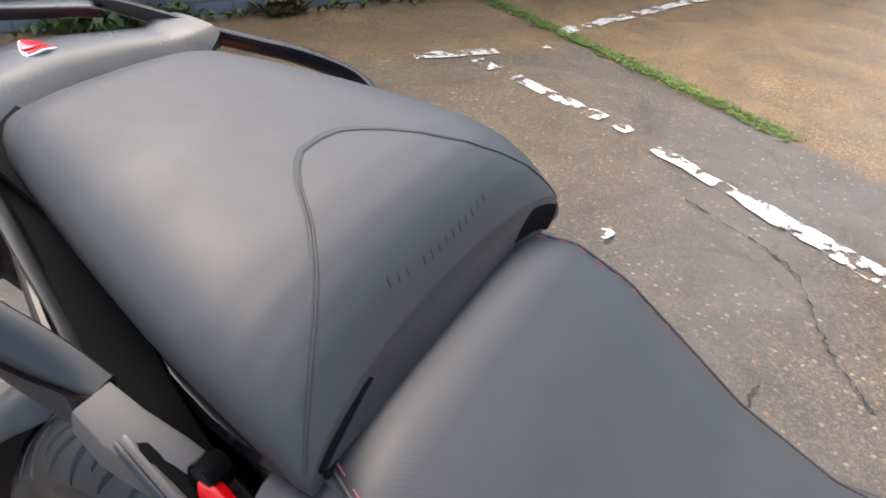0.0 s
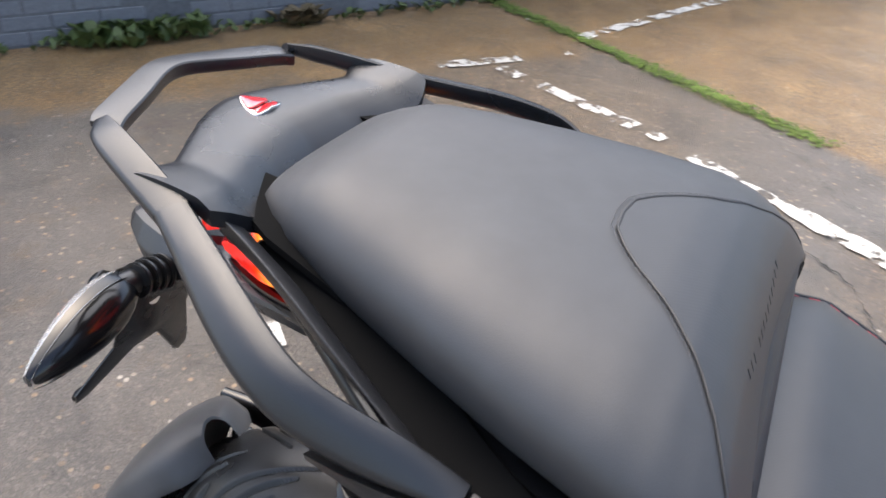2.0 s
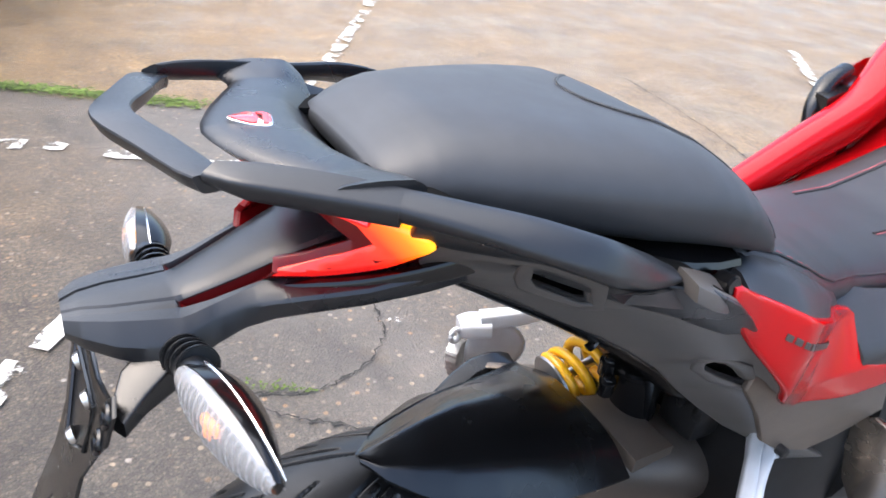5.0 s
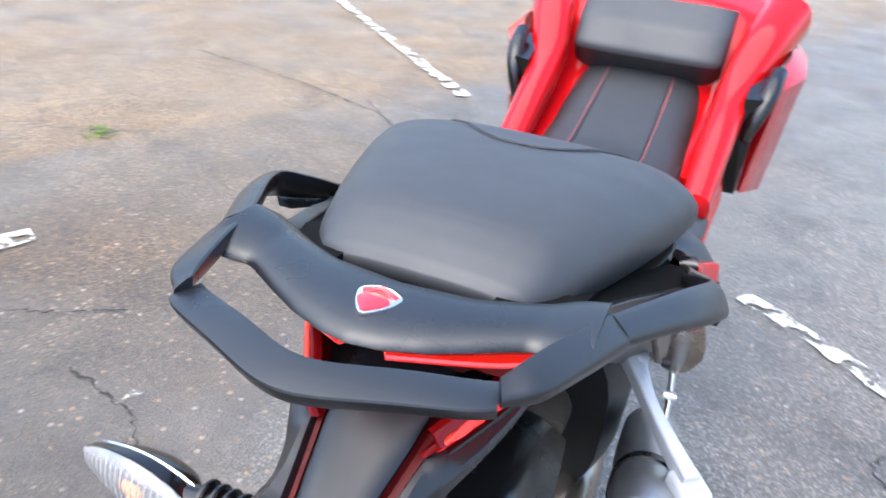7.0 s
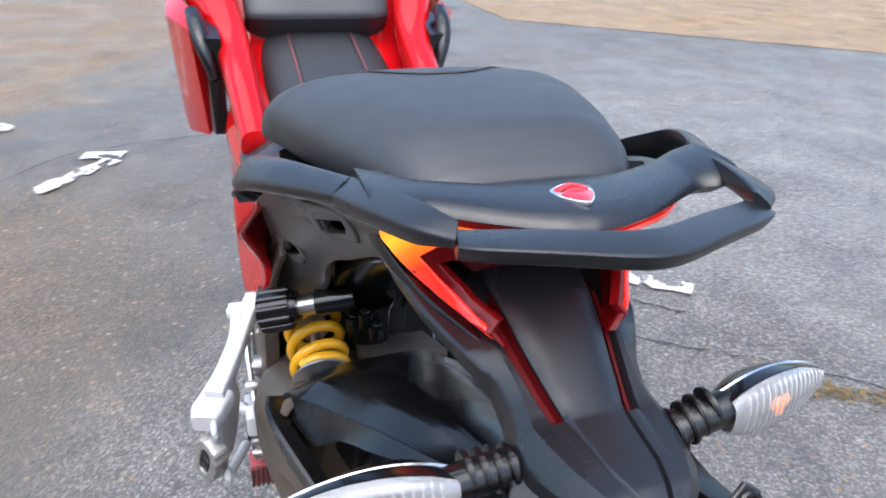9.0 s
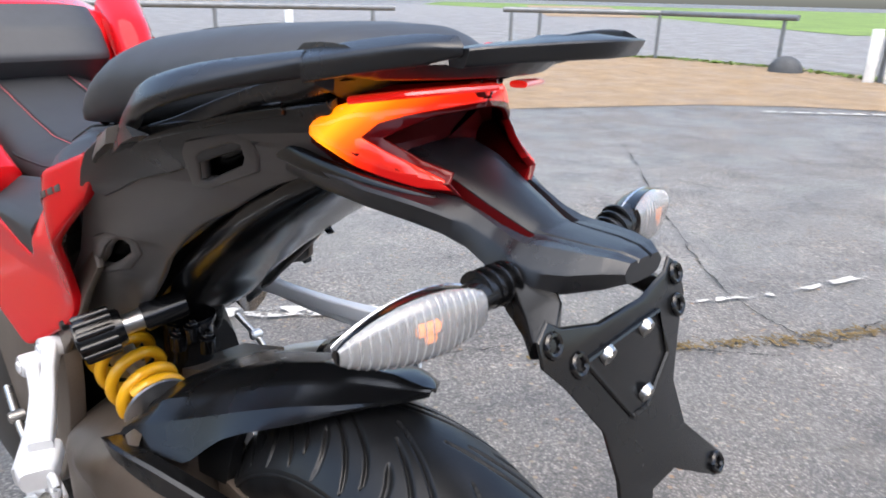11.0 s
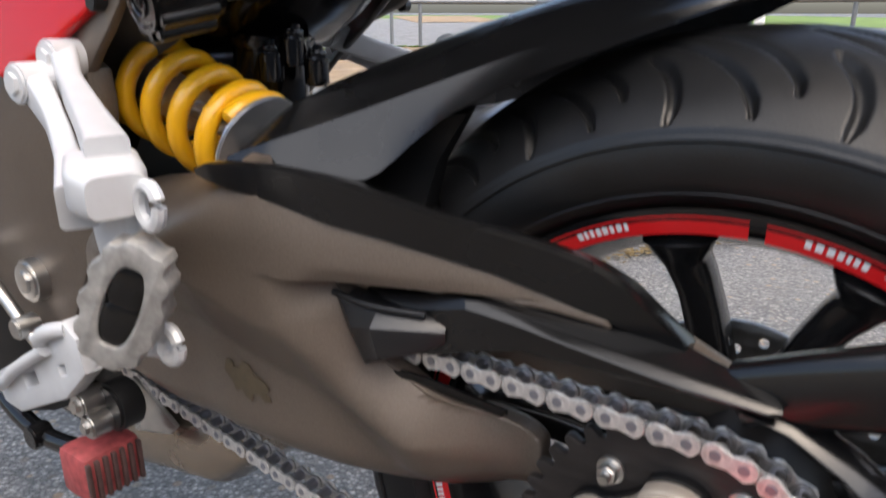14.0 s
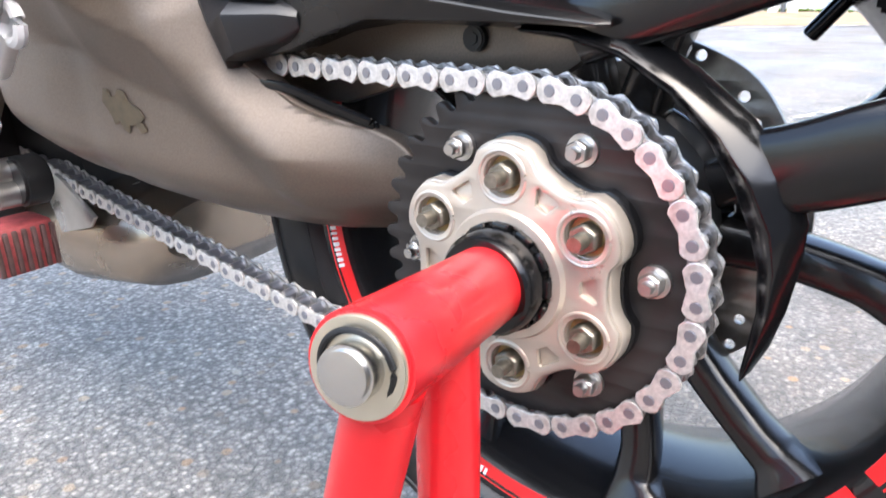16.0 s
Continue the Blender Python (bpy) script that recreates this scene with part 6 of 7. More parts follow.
slider = part("chain_slider", loft([round_ring(q, 0.0022, 3) for q in (
    [(-0.150, 0.2437, 0.516), (-0.166, 0.2437, 0.515), (-0.167, 0.230, 0.492), (-0.1666, 0.215, 0.466), (-0.150, 0.215, 0.466)],
    [(-0.150, 0.2330, 0.517), (-0.171, 0.2320, 0.514), (-0.172, 0.222, 0.494), (-0.1710, 0.211, 0.472), (-0.150, 0.211, 0.470)],
    [(-0.148, 0.2050, 0.513), (-0.166, 0.2030, 0.511), (-0.1785, 0.2005, 0.502), (-0.1730, 0.198, 0.477), (-0.150, 0.198, 0.472)],
    [(-0.146, 0.1700, 0.510), (-0.155, 0.1690, 0.509), (-0.1630, 0.168, 0.502), (-0.1590, 0.168, 0.486), (-0.146, 0.168, 0.483)],
    [(-0.145, 0.1580, 0.506), (-0.150, 0.1580, 0.505), (-0.1535, 0.157, 0.500), (-0.1510, 0.158, 0.492), (-0.145, 0.158, 0.490)])]), M_PLAST, arm, "black moulded chain slider", 22)
part("slider_lip", rail_bar(curve_through([(-0.169, 0.240, 0.5165), (-0.168, 0.205, 0.5135), (-0.157, 0.170, 0.5115)], 5), 0.004, 0.004, 0.001), M_PLAST, slider)
for k in range(3):
    part("slider_rail", sweep(curve_through([(-0.150 + 0.006 * k, 0.212 - 0.004 * k, 0.456 - 0.004 * k), (-0.140 + 0.006 * k, 0.185, 0.452 - 0.005 * k), (-0.126 + 0.006 * k, 0.158, 0.440 - 0.004 * k), (-0.114 + 0.004 * k, 0.135, 0.430 - 0.003 * k)], 5), 0.004, 0.007, 8, 3), M_GLOSSBLK, arm)
part("chain_guard", loft([round_ring(q, 0.0018, 3) for q in (
    [(-0.118, 0.225, 0.520), (-0.150, 0.225, 0.517), (-0.155, 0.225, 0.508), (-0.150, 0.215, 0.470), (-0.120, 0.215, 0.470)],
    [(-0.122, 0.180, 0.5260), (-0.1475, 0.180, 0.521), (-0.153, 0.178, 0.512), (-0.150, 0.170, 0.4790), (-0.118, 0.170, 0.480)],
    [(-0.118, 0.147, 0.5315), (-0.1450, 0.147, 0.5287), (-0.152, 0.142, 0.5210), (-0.149, 0.140, 0.4895), (-0.115, 0.140, 0.490)],
    [(-0.113, 0.110, 0.5330), (-0.1430, 0.110, 0.5225), (-0.150, 0.108, 0.5180), (-0.146, 0.1055, 0.4990), (-0.112, 0.105, 0.495)],
    [(-0.110, 0.080, 0.5290), (-0.1410, 0.0796, 0.5174), (-0.148, 0.0767, 0.5130), (-0.1445, 0.075, 0.4988), (-0.110, 0.075, 0.495)],
    [(-0.110, 0.012, 0.5145), (-0.1370, 0.0117, 0.5092), (-0.144, 0.0072, 0.5035), (-0.141, 0.009, 0.4990), (-0.112, 0.009, 0.494)],
    [(-0.120, -0.034, 0.5065), (-0.1330, -0.0375, 0.5024), (-0.1365, -0.0392, 0.4985), (-0.1355, -0.0392, 0.4965), (-0.120, -0.037, 0.496)],
    [(-0.126, -0.044, 0.5020), (-0.1310, -0.0450, 0.5000), (-0.1320, -0.0455, 0.4985), (-0.1315, -0.045, 0.4970), (-0.126, -0.044, 0.497)])]), M_SATIN, arm, "black chain guard", 16)
patch = [(0.0, 0.004), (0.003, 0.014), (0.008, 0.013), (0.010, 0.008), (0.016, 0.009), (0.019, 0.014), (0.026, 0.012), (0.030, 0.004), (0.040, 0.0), (0.045, -0.006), (0.041, -0.010), (0.046, -0.016), (0.040, -0.018), (0.034, -0.012), (0.028, -0.013), (0.026, -0.019), (0.020, -0.016), (0.017, -0.010), (0.011, -0.013), (0.008, -0.006)]
part("worn_patch", plate([(0.337 - u * 0.9, 0.434 + v) for u, v in patch], 0.0006, lambda u, v, w: arm_face(u, v, 0.0104 + w), bevel=0.0001, grid=0.006), M_STAIN, arm, "worn brownish patch on the paint")

# hugger
hug = empty("hugger", bike)
tagged(hug, "satin black hugger mudguard over the rear tyre")
HUGR = [(0.40, -0.165, 0.590, -0.04, 0.612, 0.075, 0.590), (0.335, -0.184, 0.594, -0.05, 0.640, 0.085, 0.610), (0.27, -0.162, 0.602, -0.035, 0.668, 0.092, 0.622), (0.20, -0.138, 0.624, -0.02, 0.694, 0.098, 0.640), (0.13, -0.112, 0.655, -0.005, 0.716, 0.098, 0.662), (0.07, -0.082, 0.684, 0.008, 0.727, 0.090, 0.685), (0.03, -0.058, 0.704, 0.018, 0.731, 0.075, 0.704), (0.0, -0.025, 0.720, 0.022, 0.730, 0.055, 0.718), (-0.012, 0.005, 0.727, 0.024, 0.729, 0.04, 0.726), (-0.019, 0.018, 0.7268, 0.024, 0.7275, 0.030, 0.7268)]
FOLD = [(-0.019, -0.018, 0.7268, -0.021, 0.7270), (-0.005, -0.004, 0.7215, -0.012, 0.7255), (0.02, 0.020, 0.7130, -0.003, 0.7215), (0.06, 0.042, 0.7010, 0.013, 0.7160), (0.09, 0.057, 0.6930, 0.028, 0.7125), (0.12, 0.072, 0.6840, 0.042, 0.7078), (0.15, 0.086, 0.6730, 0.055, 0.6990), (0.18, 0.099, 0.6612, 0.068, 0.6875), (0.21, 0.113, 0.6490, 0.082, 0.6730), (0.24, 0.127, 0.6368, 0.097, 0.6580), (0.27, 0.141, 0.6250, 0.112, 0.6490), (0.30, 0.158, 0.6138, 0.130, 0.6400), (0.335, 0.171, 0.6005, 0.152, 0.6085)]
outer = []
for y in np.linspace(-0.019, 0.335, 56):
    xl, zl, xm, zm, xr, zr = table(y, sorted(HUGR))
    xc, zc, xk, zk = table(y, FOLD)
    a, b = V3((-xc, zc, 0)), V3((-xk, zk, 0))
    zm = max(zm, zk + 0.004)
    top = curve_through([(-xk, zk), ((xm - xk) / 2, zk + (zm - zk) * 0.80), (xm, zm), ((xm + xr) / 2 + 0.05 * (xr - xl), (zm + zr) / 2 + 0.05 * (xr - xl)), (xr, zr)], 6)
    arc = [tuple((a + (b - a) * k + V3((0, -0.08, 0)) * k * (1 - k) * np.linalg.norm(b - a))[:2]) for k in (0.0, 0.2, 0.4, 0.6, 0.8)] + [tuple(p) for p in top]
    outer.append([(x, y, z) for x, z in arc])
shell = [ring + [(x * 0.985, y + 0.001, z - 0.005) for x, y, z in reversed(ring)] for ring in outer]
part("hugger_shell", loft(shell), M_SATIN, hug, "", 24)
skirt = []
for y in np.linspace(0.335, 0.006, 40):
    xc, zc = table(y, FOLD)[:2]
    xb, zb = table(y, [(0.006, 0.0065, 0.7185), (0.03, 0.032, 0.7065), (0.06, 0.055, 0.6930), (0.09, 0.078, 0.680), (0.12, 0.096, 0.667), (0.15, 0.108, 0.653), (0.18, 0.121, 0.636), (0.20, 0.132, 0.617), (0.214, 0.142, 0.601), (0.224, 0.149, 0.594), (0.26, 0.163, 0.5935), (0.30, 0.177, 0.592), (0.335, 0.186, 0.590)])
    skirt.append([(-xc - 0.0006, y, zc + 0.0015), (-(xc + xb) / 2 + 0.001, y, (zc + zb) / 2), (-xb, y, zb), (-xb + 0.004, y, zb + 0.001), (-xc + 0.005, y, zc)])
part("hugger_skirt", loft(skirt), M_SATIN, hug, "", 22)
harm = []
for y, zl, zu in ((0.338, 0.592, 0.597), (0.322, 0.589, 0.604), (0.30, 0.588, 0.607), (0.265, 0.583, 0.608), (0.229, 0.571, 0.603), (0.194, 0.563, 0.593), (0.161, 0.554, 0.582), (0.127, 0.545, 0.574), (0.094, 0.534, 0.566), (0.070, 0.527, 0.560), (0.050, 0.521, 0.550), (0.030, 0.513, 0.532), (0.012, 0.506, 0.516)):
    xo = float(np.interp(y, (0.0, 0.05, 0.10, 0.15, 0.20, 0.25, 0.29, 0.34), (0.112, 0.124, 0.133, 0.151, 0.173, 0.193, 0.203, 0.198)))
    zm = zl + (zu - zl) * 0.93
    harm.append([(-xo, y, zl), (-xo - 0.002, y, zm), (-xo + 0.003, y, zu), (-xo + 0.024, y, zu - 0.006), (-xo + 0.032, y, zl), (-xo + 0.006, y, zl - 0.002)])
part("hugger_arm", loft(harm), M_SATIN, hug, "", 24)
# Added dark plate: stands in for the shaded void behind the skirt.
part("inner_panel", loft([[(-0.135, 0.33, 0.60), (-0.095, 0.33, 0.60), (-0.095, 0.33, 0.55), (-0.135, 0.33, 0.55)], [(-0.100, 0.22, 0.630), (-0.080, 0.22, 0.640), (-0.080, 0.22, 0.54), (-0.100, 0.22, 0.54)], [(-0.094, 0.180, 0.635), (-0.080, 0.180, 0.640), (-0.080, 0.204, 0.600), (-0.094, 0.204, 0.600)]]), M_DARK, hug)
part("belly_guard", loft([[(-0.055, 0.44, 0.600), (0.06, 0.44, 0.60), (0.06, 0.44, 0.585), (-0.055, 0.44, 0.585)], [(-0.05, 0.35, 0.628), (0.075, 0.35, 0.622), (0.075, 0.35, 0.60), (-0.05, 0.35, 0.60)]]), M_BRONZE, hug, "bronze-grey plate before the hugger")

# rear wheel
wheel = empty("rear_wheel", bike)
tagged(wheel, "black alloy rear wheel with red rim stickers and a sport tyre")


def tyre_mesh():
    na, nx = 1300, 140
    ang = np.linspace(0, 2 * math.pi, na, endpoint=False)
    u = np.linspace(-1, 1, nx)
    xs = 0.093 * np.sin(u * 1.35) / math.sin(1.35)
    r0 = 0.333 - 0.054 * (abs(xs) / 0.093) ** 2.3
    A, X = np.meshgrid(ang, xs, indexing="ij")
    depth = np.zeros_like(A)
    reps = 19
    step = 2 * math.pi / reps
    arcs = []
    for side in (-1, 1):
        s = X * side
        for off, x0, x1, sw, bend in ((0.0, 0.008, 0.078, 0.50, 1.35), (0.837, 0.026, 0.089, 0.38, 1.2), (0.672, 0.050, 0.092, 0.16, 1.1)):
            t = np.clip((s - x0) / (x1 - x0), 0, 1)
            centre = (off + (0.5 if side > 0 else 0)) * step - sw * (1 - (1 - t) ** bend) + 0.10 * t * t
            d = (A - centre + step / 2) % step - step / 2
            dist = abs(d) * 0.31 * (0.34 + 0.30 * t) / (0.35 + 0.65 * np.clip(np.minimum(t, 1 - t) * 7, 0, 1))
            inside = (s > x0) & (s < x1)
            depth = np.maximum(depth, np.where(inside, np.clip(1.5 - dist / 0.0018, 0, 1), 0))
    R = r0[None, :] - 0.0062 * depth
    ring_l = [(-0.0945, 0.262), (-0.0925, 0.248), (-0.086, 0.236), (-0.078, 0.230), (-0.070, 0.226)]
    cols = [(x, r) for x, r in ring_l[::-1]]
    verts, faces = [], []
    for i, a in enumerate(ang):
        prof = cols + [(xs[j], R[i, j]) for j in range(nx)] + [(-x, r) for x, r in ring_l]
        sa, ca = math.sin(a), math.cos(a)
        verts += [(x, HY + r * sa, HZ + r * ca) for x, r in prof]
    m = nx + 10
    for i in range(na):
        k = (i + 1) % na
        faces += [(i * m + j, i * m + j + 1, k * m + j + 1, k * m + j) for j in range(m - 1)]
    me = bpy.data.meshes.new("tyre")
    me.from_pydata(verts, [], faces)
    me.polygons.foreach_set("use_smooth", [True] * len(me.polygons))
    me.materials.append(M_TYRE)
    ob = new("tyre", me)
    ob.parent = wheel
    return tagged(ob, "black rubber tyre with curved tread grooves")


tyre_mesh()
part("tyre_bead", joined(lathe([(-0.0855, 0.240), (-0.0875, 0.2415), (-0.0885, 0.2395), (-0.086, 0.238)], HUB, 96), lathe([(-0.0945, 0.270), (-0.0957, 0.2712), (-0.0957, 0.2735), (-0.0945, 0.275)], HUB, 96)), M_TYRE, wheel)
part("rim", lathe([(-0.080, 0.229), (-0.0795, 0.222), (-0.074, 0.214), (-0.060, 0.208), (-0.040, 0.198), (0.0, 0.192), (0.045, 0.198), (0.066, 0.208), (0.0795, 0.222), (0.080, 0.229), (0.07, 0.226), (0.05, 0.212), (0.0, 0.206), (-0.05, 0.212), (-0.07, 0.226)], HUB, 96), M_RIM, wheel)
for a0, a1 in ((-52, 1.5), (4, 60), (64, 118), (122, 178), (182, 238), (242, 304)):
    part("rim_sticker", lathe([(-0.0800, 0.2245), (-0.0760, 0.2120), (-0.0752, 0.2120), (-0.0792, 0.2245)], HUB, 28, radians(-a1), radians(-a0)), M_REDBAND, wheel, "red rim sticker")
def sticker_bars(start, count, gap, low=0.2165, high=0.2215, fill=0.5):
    """A row of plain bars in place of printed words on a rim sticker."""
    rnd = random.Random(int(start * 10))
    at = start
    for i in range(count):
        wide = gap * fill * rnd.uniform(0.7, 1.3)
        lean = (-0.0790, -0.0774)
        prof = [(lean[0] - 0.0006, high), (lean[1] - 0.0006, low), (lean[1], low), (lean[0], high)]
        part("script_bar", lathe(prof, HUB, 4, -radians(at), -radians(at + wide)), M_WHITE, wheel, "white script bar")
        at += wide + gap * rnd.uniform(0.25, 0.45)


sticker_bars(-27, 8, 1.45)
sticker_bars(9.5, 7, 1.6)
sticker_bars(20.5, 9, 1.2, 0.2175, 0.2190)
sticker_bars(66, 9, 1.45)
sticker_bars(128, 7, 1.6)
sticker_bars(196, 9, 1.45)
sticker_bars(252, 9, 1.45)
for k in range(5):
    for inner, outer in ((8, 11), (-17, -21)):
        f = lambda r, x, deg: (x, HY + r * math.sin(radians(deg + 72 * k)), HZ + r * math.cos(radians(deg + 72 * k)))
        mid = (inner + outer) / 2
        p = curve_through([f(0.06, -0.022, inner), f(0.12, -0.030, inner), f(0.165, -0.038, mid), f(0.190, -0.044, outer), f(0.207, -0.050, outer)], 6)
        part("spoke", sweep(p, [0.034, 0.027, 0.026, 0.029, 0.050], [0.040, 0.032, 0.030, 0.032, 0.036], 16, 3.6, up=(1, 0, 0)), M_RIM, wheel)
part("hub", lathe([(-0.05, 0.03), (-0.05, 0.075), (-0.02, 0.085), (0.04, 0.080), (0.055, 0.05), (0.055, 0.03)], HUB, 48), M_RIM, wheel)
DR, DX = 0.1285, 0.0
disc = part("brake_disc", plate([(DR * math.sin(a) * (1 + 0.012 * math.cos(9 * a)), DR * math.cos(a) * (1 + 0.012 * math.cos(9 * a))) for a in np.linspace(0, 2 * math.pi, 96, endpoint=False)], 0.005, lambda u, v, w: (DX + w, HY + u, HZ + v), [[(0.085 * math.sin(a), 0.085 * math.cos(a)) for a in np.linspace(0, 2 * math.pi, 48, endpoint=False)]] + [[(r * math.sin(b) + 0.0042 * math.cos(t), r * math.cos(b) + 0.0042 * math.sin(t)) for t in np.linspace(0, 2 * math.pi, 10, endpoint=False)] for b, r in [((k + 0.33) * 2 * math.pi / 40, (0.1090, 0.1220, 0.1130, 0.1180)[k % 4]) for k in range(40)]], bevel=0.0005), M_DISC, wheel, "drilled steel brake disc")
part("valve_stem", cyl((-0.01, -0.128, 0.508), (-0.012, -0.112, 0.487), 0.0050, n=12, bevel=0.001), M_GLOSSBLK, wheel)

# lower mudguard on its two arms
mud = empty("rear_mudguard", bike)
tagged(mud, "satin black lower mudguard behind the rear tyre")
mrings = []
for a in np.linspace(radians(37), radians(118), 22):
    t = (a - radians(37)) / radians(81)
    w = 0.022 + 0.088 * min(1, t * 4) ** 0.5
    R = 0.378 - 0.012 * max(0.0, 1 - t * 5) ** 2
    sec = curve_through([(-w, R - 0.040), (-w * 0.86, R - 0.008), (-w * 0.4, R + 0.006), (0, R + 0.009), (w * 0.4, R + 0.006), (w * 0.86, R - 0.008), (w, R - 0.040)], 4)
    ring = [(x, HY - r * math.sin(a), HZ + r * math.cos(a)) for x, r in sec]
    inn = [(x * 0.97, HY - (r - 0.004) * math.sin(a), HZ + (r - 0.004) * math.cos(a)) for x, r in reversed(sec)]
    mrings.append(ring + inn)
M_GREYBLK = mat("greyish_black_plastic", (0.045, 0.046, 0.049), 0.5, spec=0.45, grain=0.15, grain_scale=25, bump=0.06, bump_scale=700, var2=0.2, var2_scale=9, rough_var=0.1)
part("mudguard_shell", loft(mrings), M_GREYBLK, mud, "", 50)
part("mudguard_arm", sweep(curve_through([(-0.112, -0.020, 0.494), (-0.116, -0.070, 0.514), (-0.118, -0.14, 0.537), (-0.114, -0.24, 0.552), (-0.108, -0.31, 0.553)], 6), [0.022, 0.024, 0.022, 0.018], [0.038, 0.046, 0.046, 0.04], 14, 3.4), M_SATIN, mud)
part("mudguard_arm", sweep(curve_through([(-0.108, -0.112, 0.428), (-0.112, -0.14, 0.436), (-0.116, -0.20, 0.460), (-0.112, -0.30, 0.49)], 6), [0.020, 0.022, 0.02], [0.042, 0.044, 0.038], 14, 3.4), M_SATIN, mud)
blade = []
for deg, ri, rc, ro in ((4, 0.131, 0.133, 0.137), (-8, 0.129, 0.133, 0.142), (-22, 0.1285, 0.134, 0.1435), (-36, 0.1275, 0.134, 0.1445), (-50, 0.1265, 0.135, 0.148), (-62, 0.1265, 0.137, 0.153), (-72, 0.1275, 0.139, 0.1525), (-80, 0.1285, 0.138, 0.147), (-90, 0.1290, 0.1355, 0.1415), (-99, 0.1285, 0.1335, 0.1380), (-106, 0.1305, 0.1330, 0.1350)):
    f = lambda r, x: (x, HY + r * math.sin(radians(deg)), HZ + r * math.cos(radians(deg)))
    blade.append(round_ring([V3(f(ri, -0.124)), V3(f(rc, -0.131)), V3(f(ro, -0.113)), V3(f(ro - 0.002, -0.108)), V3(f(ri + 0.001, -0.114))], 0.0015, 3))
part("hub_shield", loft(blade), M_GLOSSBLK, mud, "black curved chain shield", 24)
part("arm_peg", cyl((-0.110, -0.162, 0.520), (-0.110, -0.160, 0.504), 0.0065, 0.005, n=14, bevel=0.002), M_RUBBER_GAP, mud)

# final drive
drive = empty("final_drive", bike)
tagged(drive, "black rear sprocket on a champagne alloy carrier")
CX = -0.126
TEETH, PITCH = 40, 0.0163
RP = PITCH / (2 * math.sin(math.pi / TEETH))
outline = []
for k in range(TEETH):
    for fr, r in ((-0.5, RP - 0.0050), (-0.30, RP - 0.0035), (-0.16, RP + 0.0035), (-0.07, RP + 0.0050), (0.07, RP + 0.0050), (0.16, RP + 0.0035), (0.30, RP - 0.0035)):
        a = (k + fr) * 2 * math.pi / TEETH
        outline.append((r * math.sin(a), r * math.cos(a)))
circle = lambda r, n=40: [(r * math.sin(a), r * math.cos(a)) for a in np.linspace(0, 2 * math.pi, n, endpoint=False)]
part("sprocket", plate(outline, 0.007, lambda u, v, w: (CX + w, HY + u, HZ + v), [circle(0.05)], 0.0008), M_SPROCKET, drive)
M_RUSTGOLD = mat("golden_grease_stain", (0.30, 0.21, 0.09), 0.4, metal=0.5, grain=0.35, grain_scale=180, var2=0.3, var2_scale=60)
part("carrier_back", plate(circle(0.088, 60), 0.010, lambda u, v, w: (CX + 0.010 + w, HY + u, HZ + v), [circle(0.03)], 0.002), M_SPROCKET, drive)
OFF = radians(3)
lobes = []
for k in range(96):
    a = 2 * math.pi * k / 96
    c = math.cos(6 * (a - OFF))
    lobes.append(((0.0685 + 0.0068 * math.copysign(abs(c) ** 0.5, c)) * math.sin(a), (0.0685 + 0.0068 * math.copysign(abs(c) ** 0.5, c)) * math.cos(a)))
spot = [[(0.0570 * math.sin(OFF + k * math.pi / 3) + 0.0132 * math.cos(t), 0.0570 * math.cos(OFF + k * math.pi / 3) + 0.0132 * math.sin(t)) for t in np.linspace(0, 2 * math.pi, 20, endpoint=False)] for k in range(6)]
pockets = []
for k in range(6):
    a = OFF + math.pi / 6 + k * math.pi / 3
    pockets.append([(r * math.sin(a + d), r * math.cos(a + d)) for r, d in ((0.0460, -0.10), (0.0560, -0.16), (0.0590, -0.13), (0.0590, 0.13), (0.0560, 0.16), (0.0460, 0.10))])
part("carrier", plate(lobes, 0.0125, lambda u, v, w: (CX - 0.0172 + w, HY + u, HZ + v), [circle(0.030)] + spot, 0.002), M_CHAMP, drive, "champagne anodised six-lobed carrier")
part("carrier_face", plate([(x * 0.985, y * 0.985) for x, y in lobes], 0.0042, lambda u, v, w: (CX - 0.0251 + w, HY + u, HZ + v), [circle(0.030)] + spot + pockets, 0.0016), M_CHAMP, drive, "champagne anodised carrier face with shallow pockets")
part("carrier_rubber", plate([(x * 1.035, y * 1.035) for x, y in lobes], 0.008, lambda u, v, w: (CX - 0.007 + w, HY + u, HZ + v), [circle(0.03)], 0.001), M_GLOSSBLK, drive)
part("carrier_lip", lathe([(CX - 0.0265, 0.0310), (CX - 0.0305, 0.0325), (CX - 0.0305, 0.0375), (CX - 0.0265, 0.0395)], HUB, 48), M_CHAMP, drive)
for k in range(6):
    a = OFF + k * math.pi / 3
    c = (HY + 0.0570 * math.sin(a), HZ + 0.0570 * math.cos(a))
    part("nut_seat", tube([(CX - 0.0268, c[0] + 0.0148 * math.cos(t), c[1] + 0.0148 * math.sin(t)) for t in np.linspace(0, 6.283, 29)], 0.0014, 8, 1), M_CHAMP, drive)
    part("stain_ring", cyl((CX - 0.0125, *c), (CX - 0.0205, *c), 0.0131, n=28), M_RUSTGOLD, drive, "golden grease stain round the nut")
    part("carrier_nut", nut((CX - 0.012, HY + 0.0570 * math.sin(a), HZ + 0.0570 * math.cos(a)), (-1, 0, 0), 0.0088, 0.0175), M_NUT, drive, "worn steel nut")
    b = radians(35) + k * math.pi / 3
    part("sprocket_nut", nut((CX - 0.0035, HY + 0.0795 * math.sin(b), HZ + 0.0795 * math.cos(b)), (-1, 0, 0), 0.0070, 0.010), M_STEEL, drive, "bright sprocket nut")
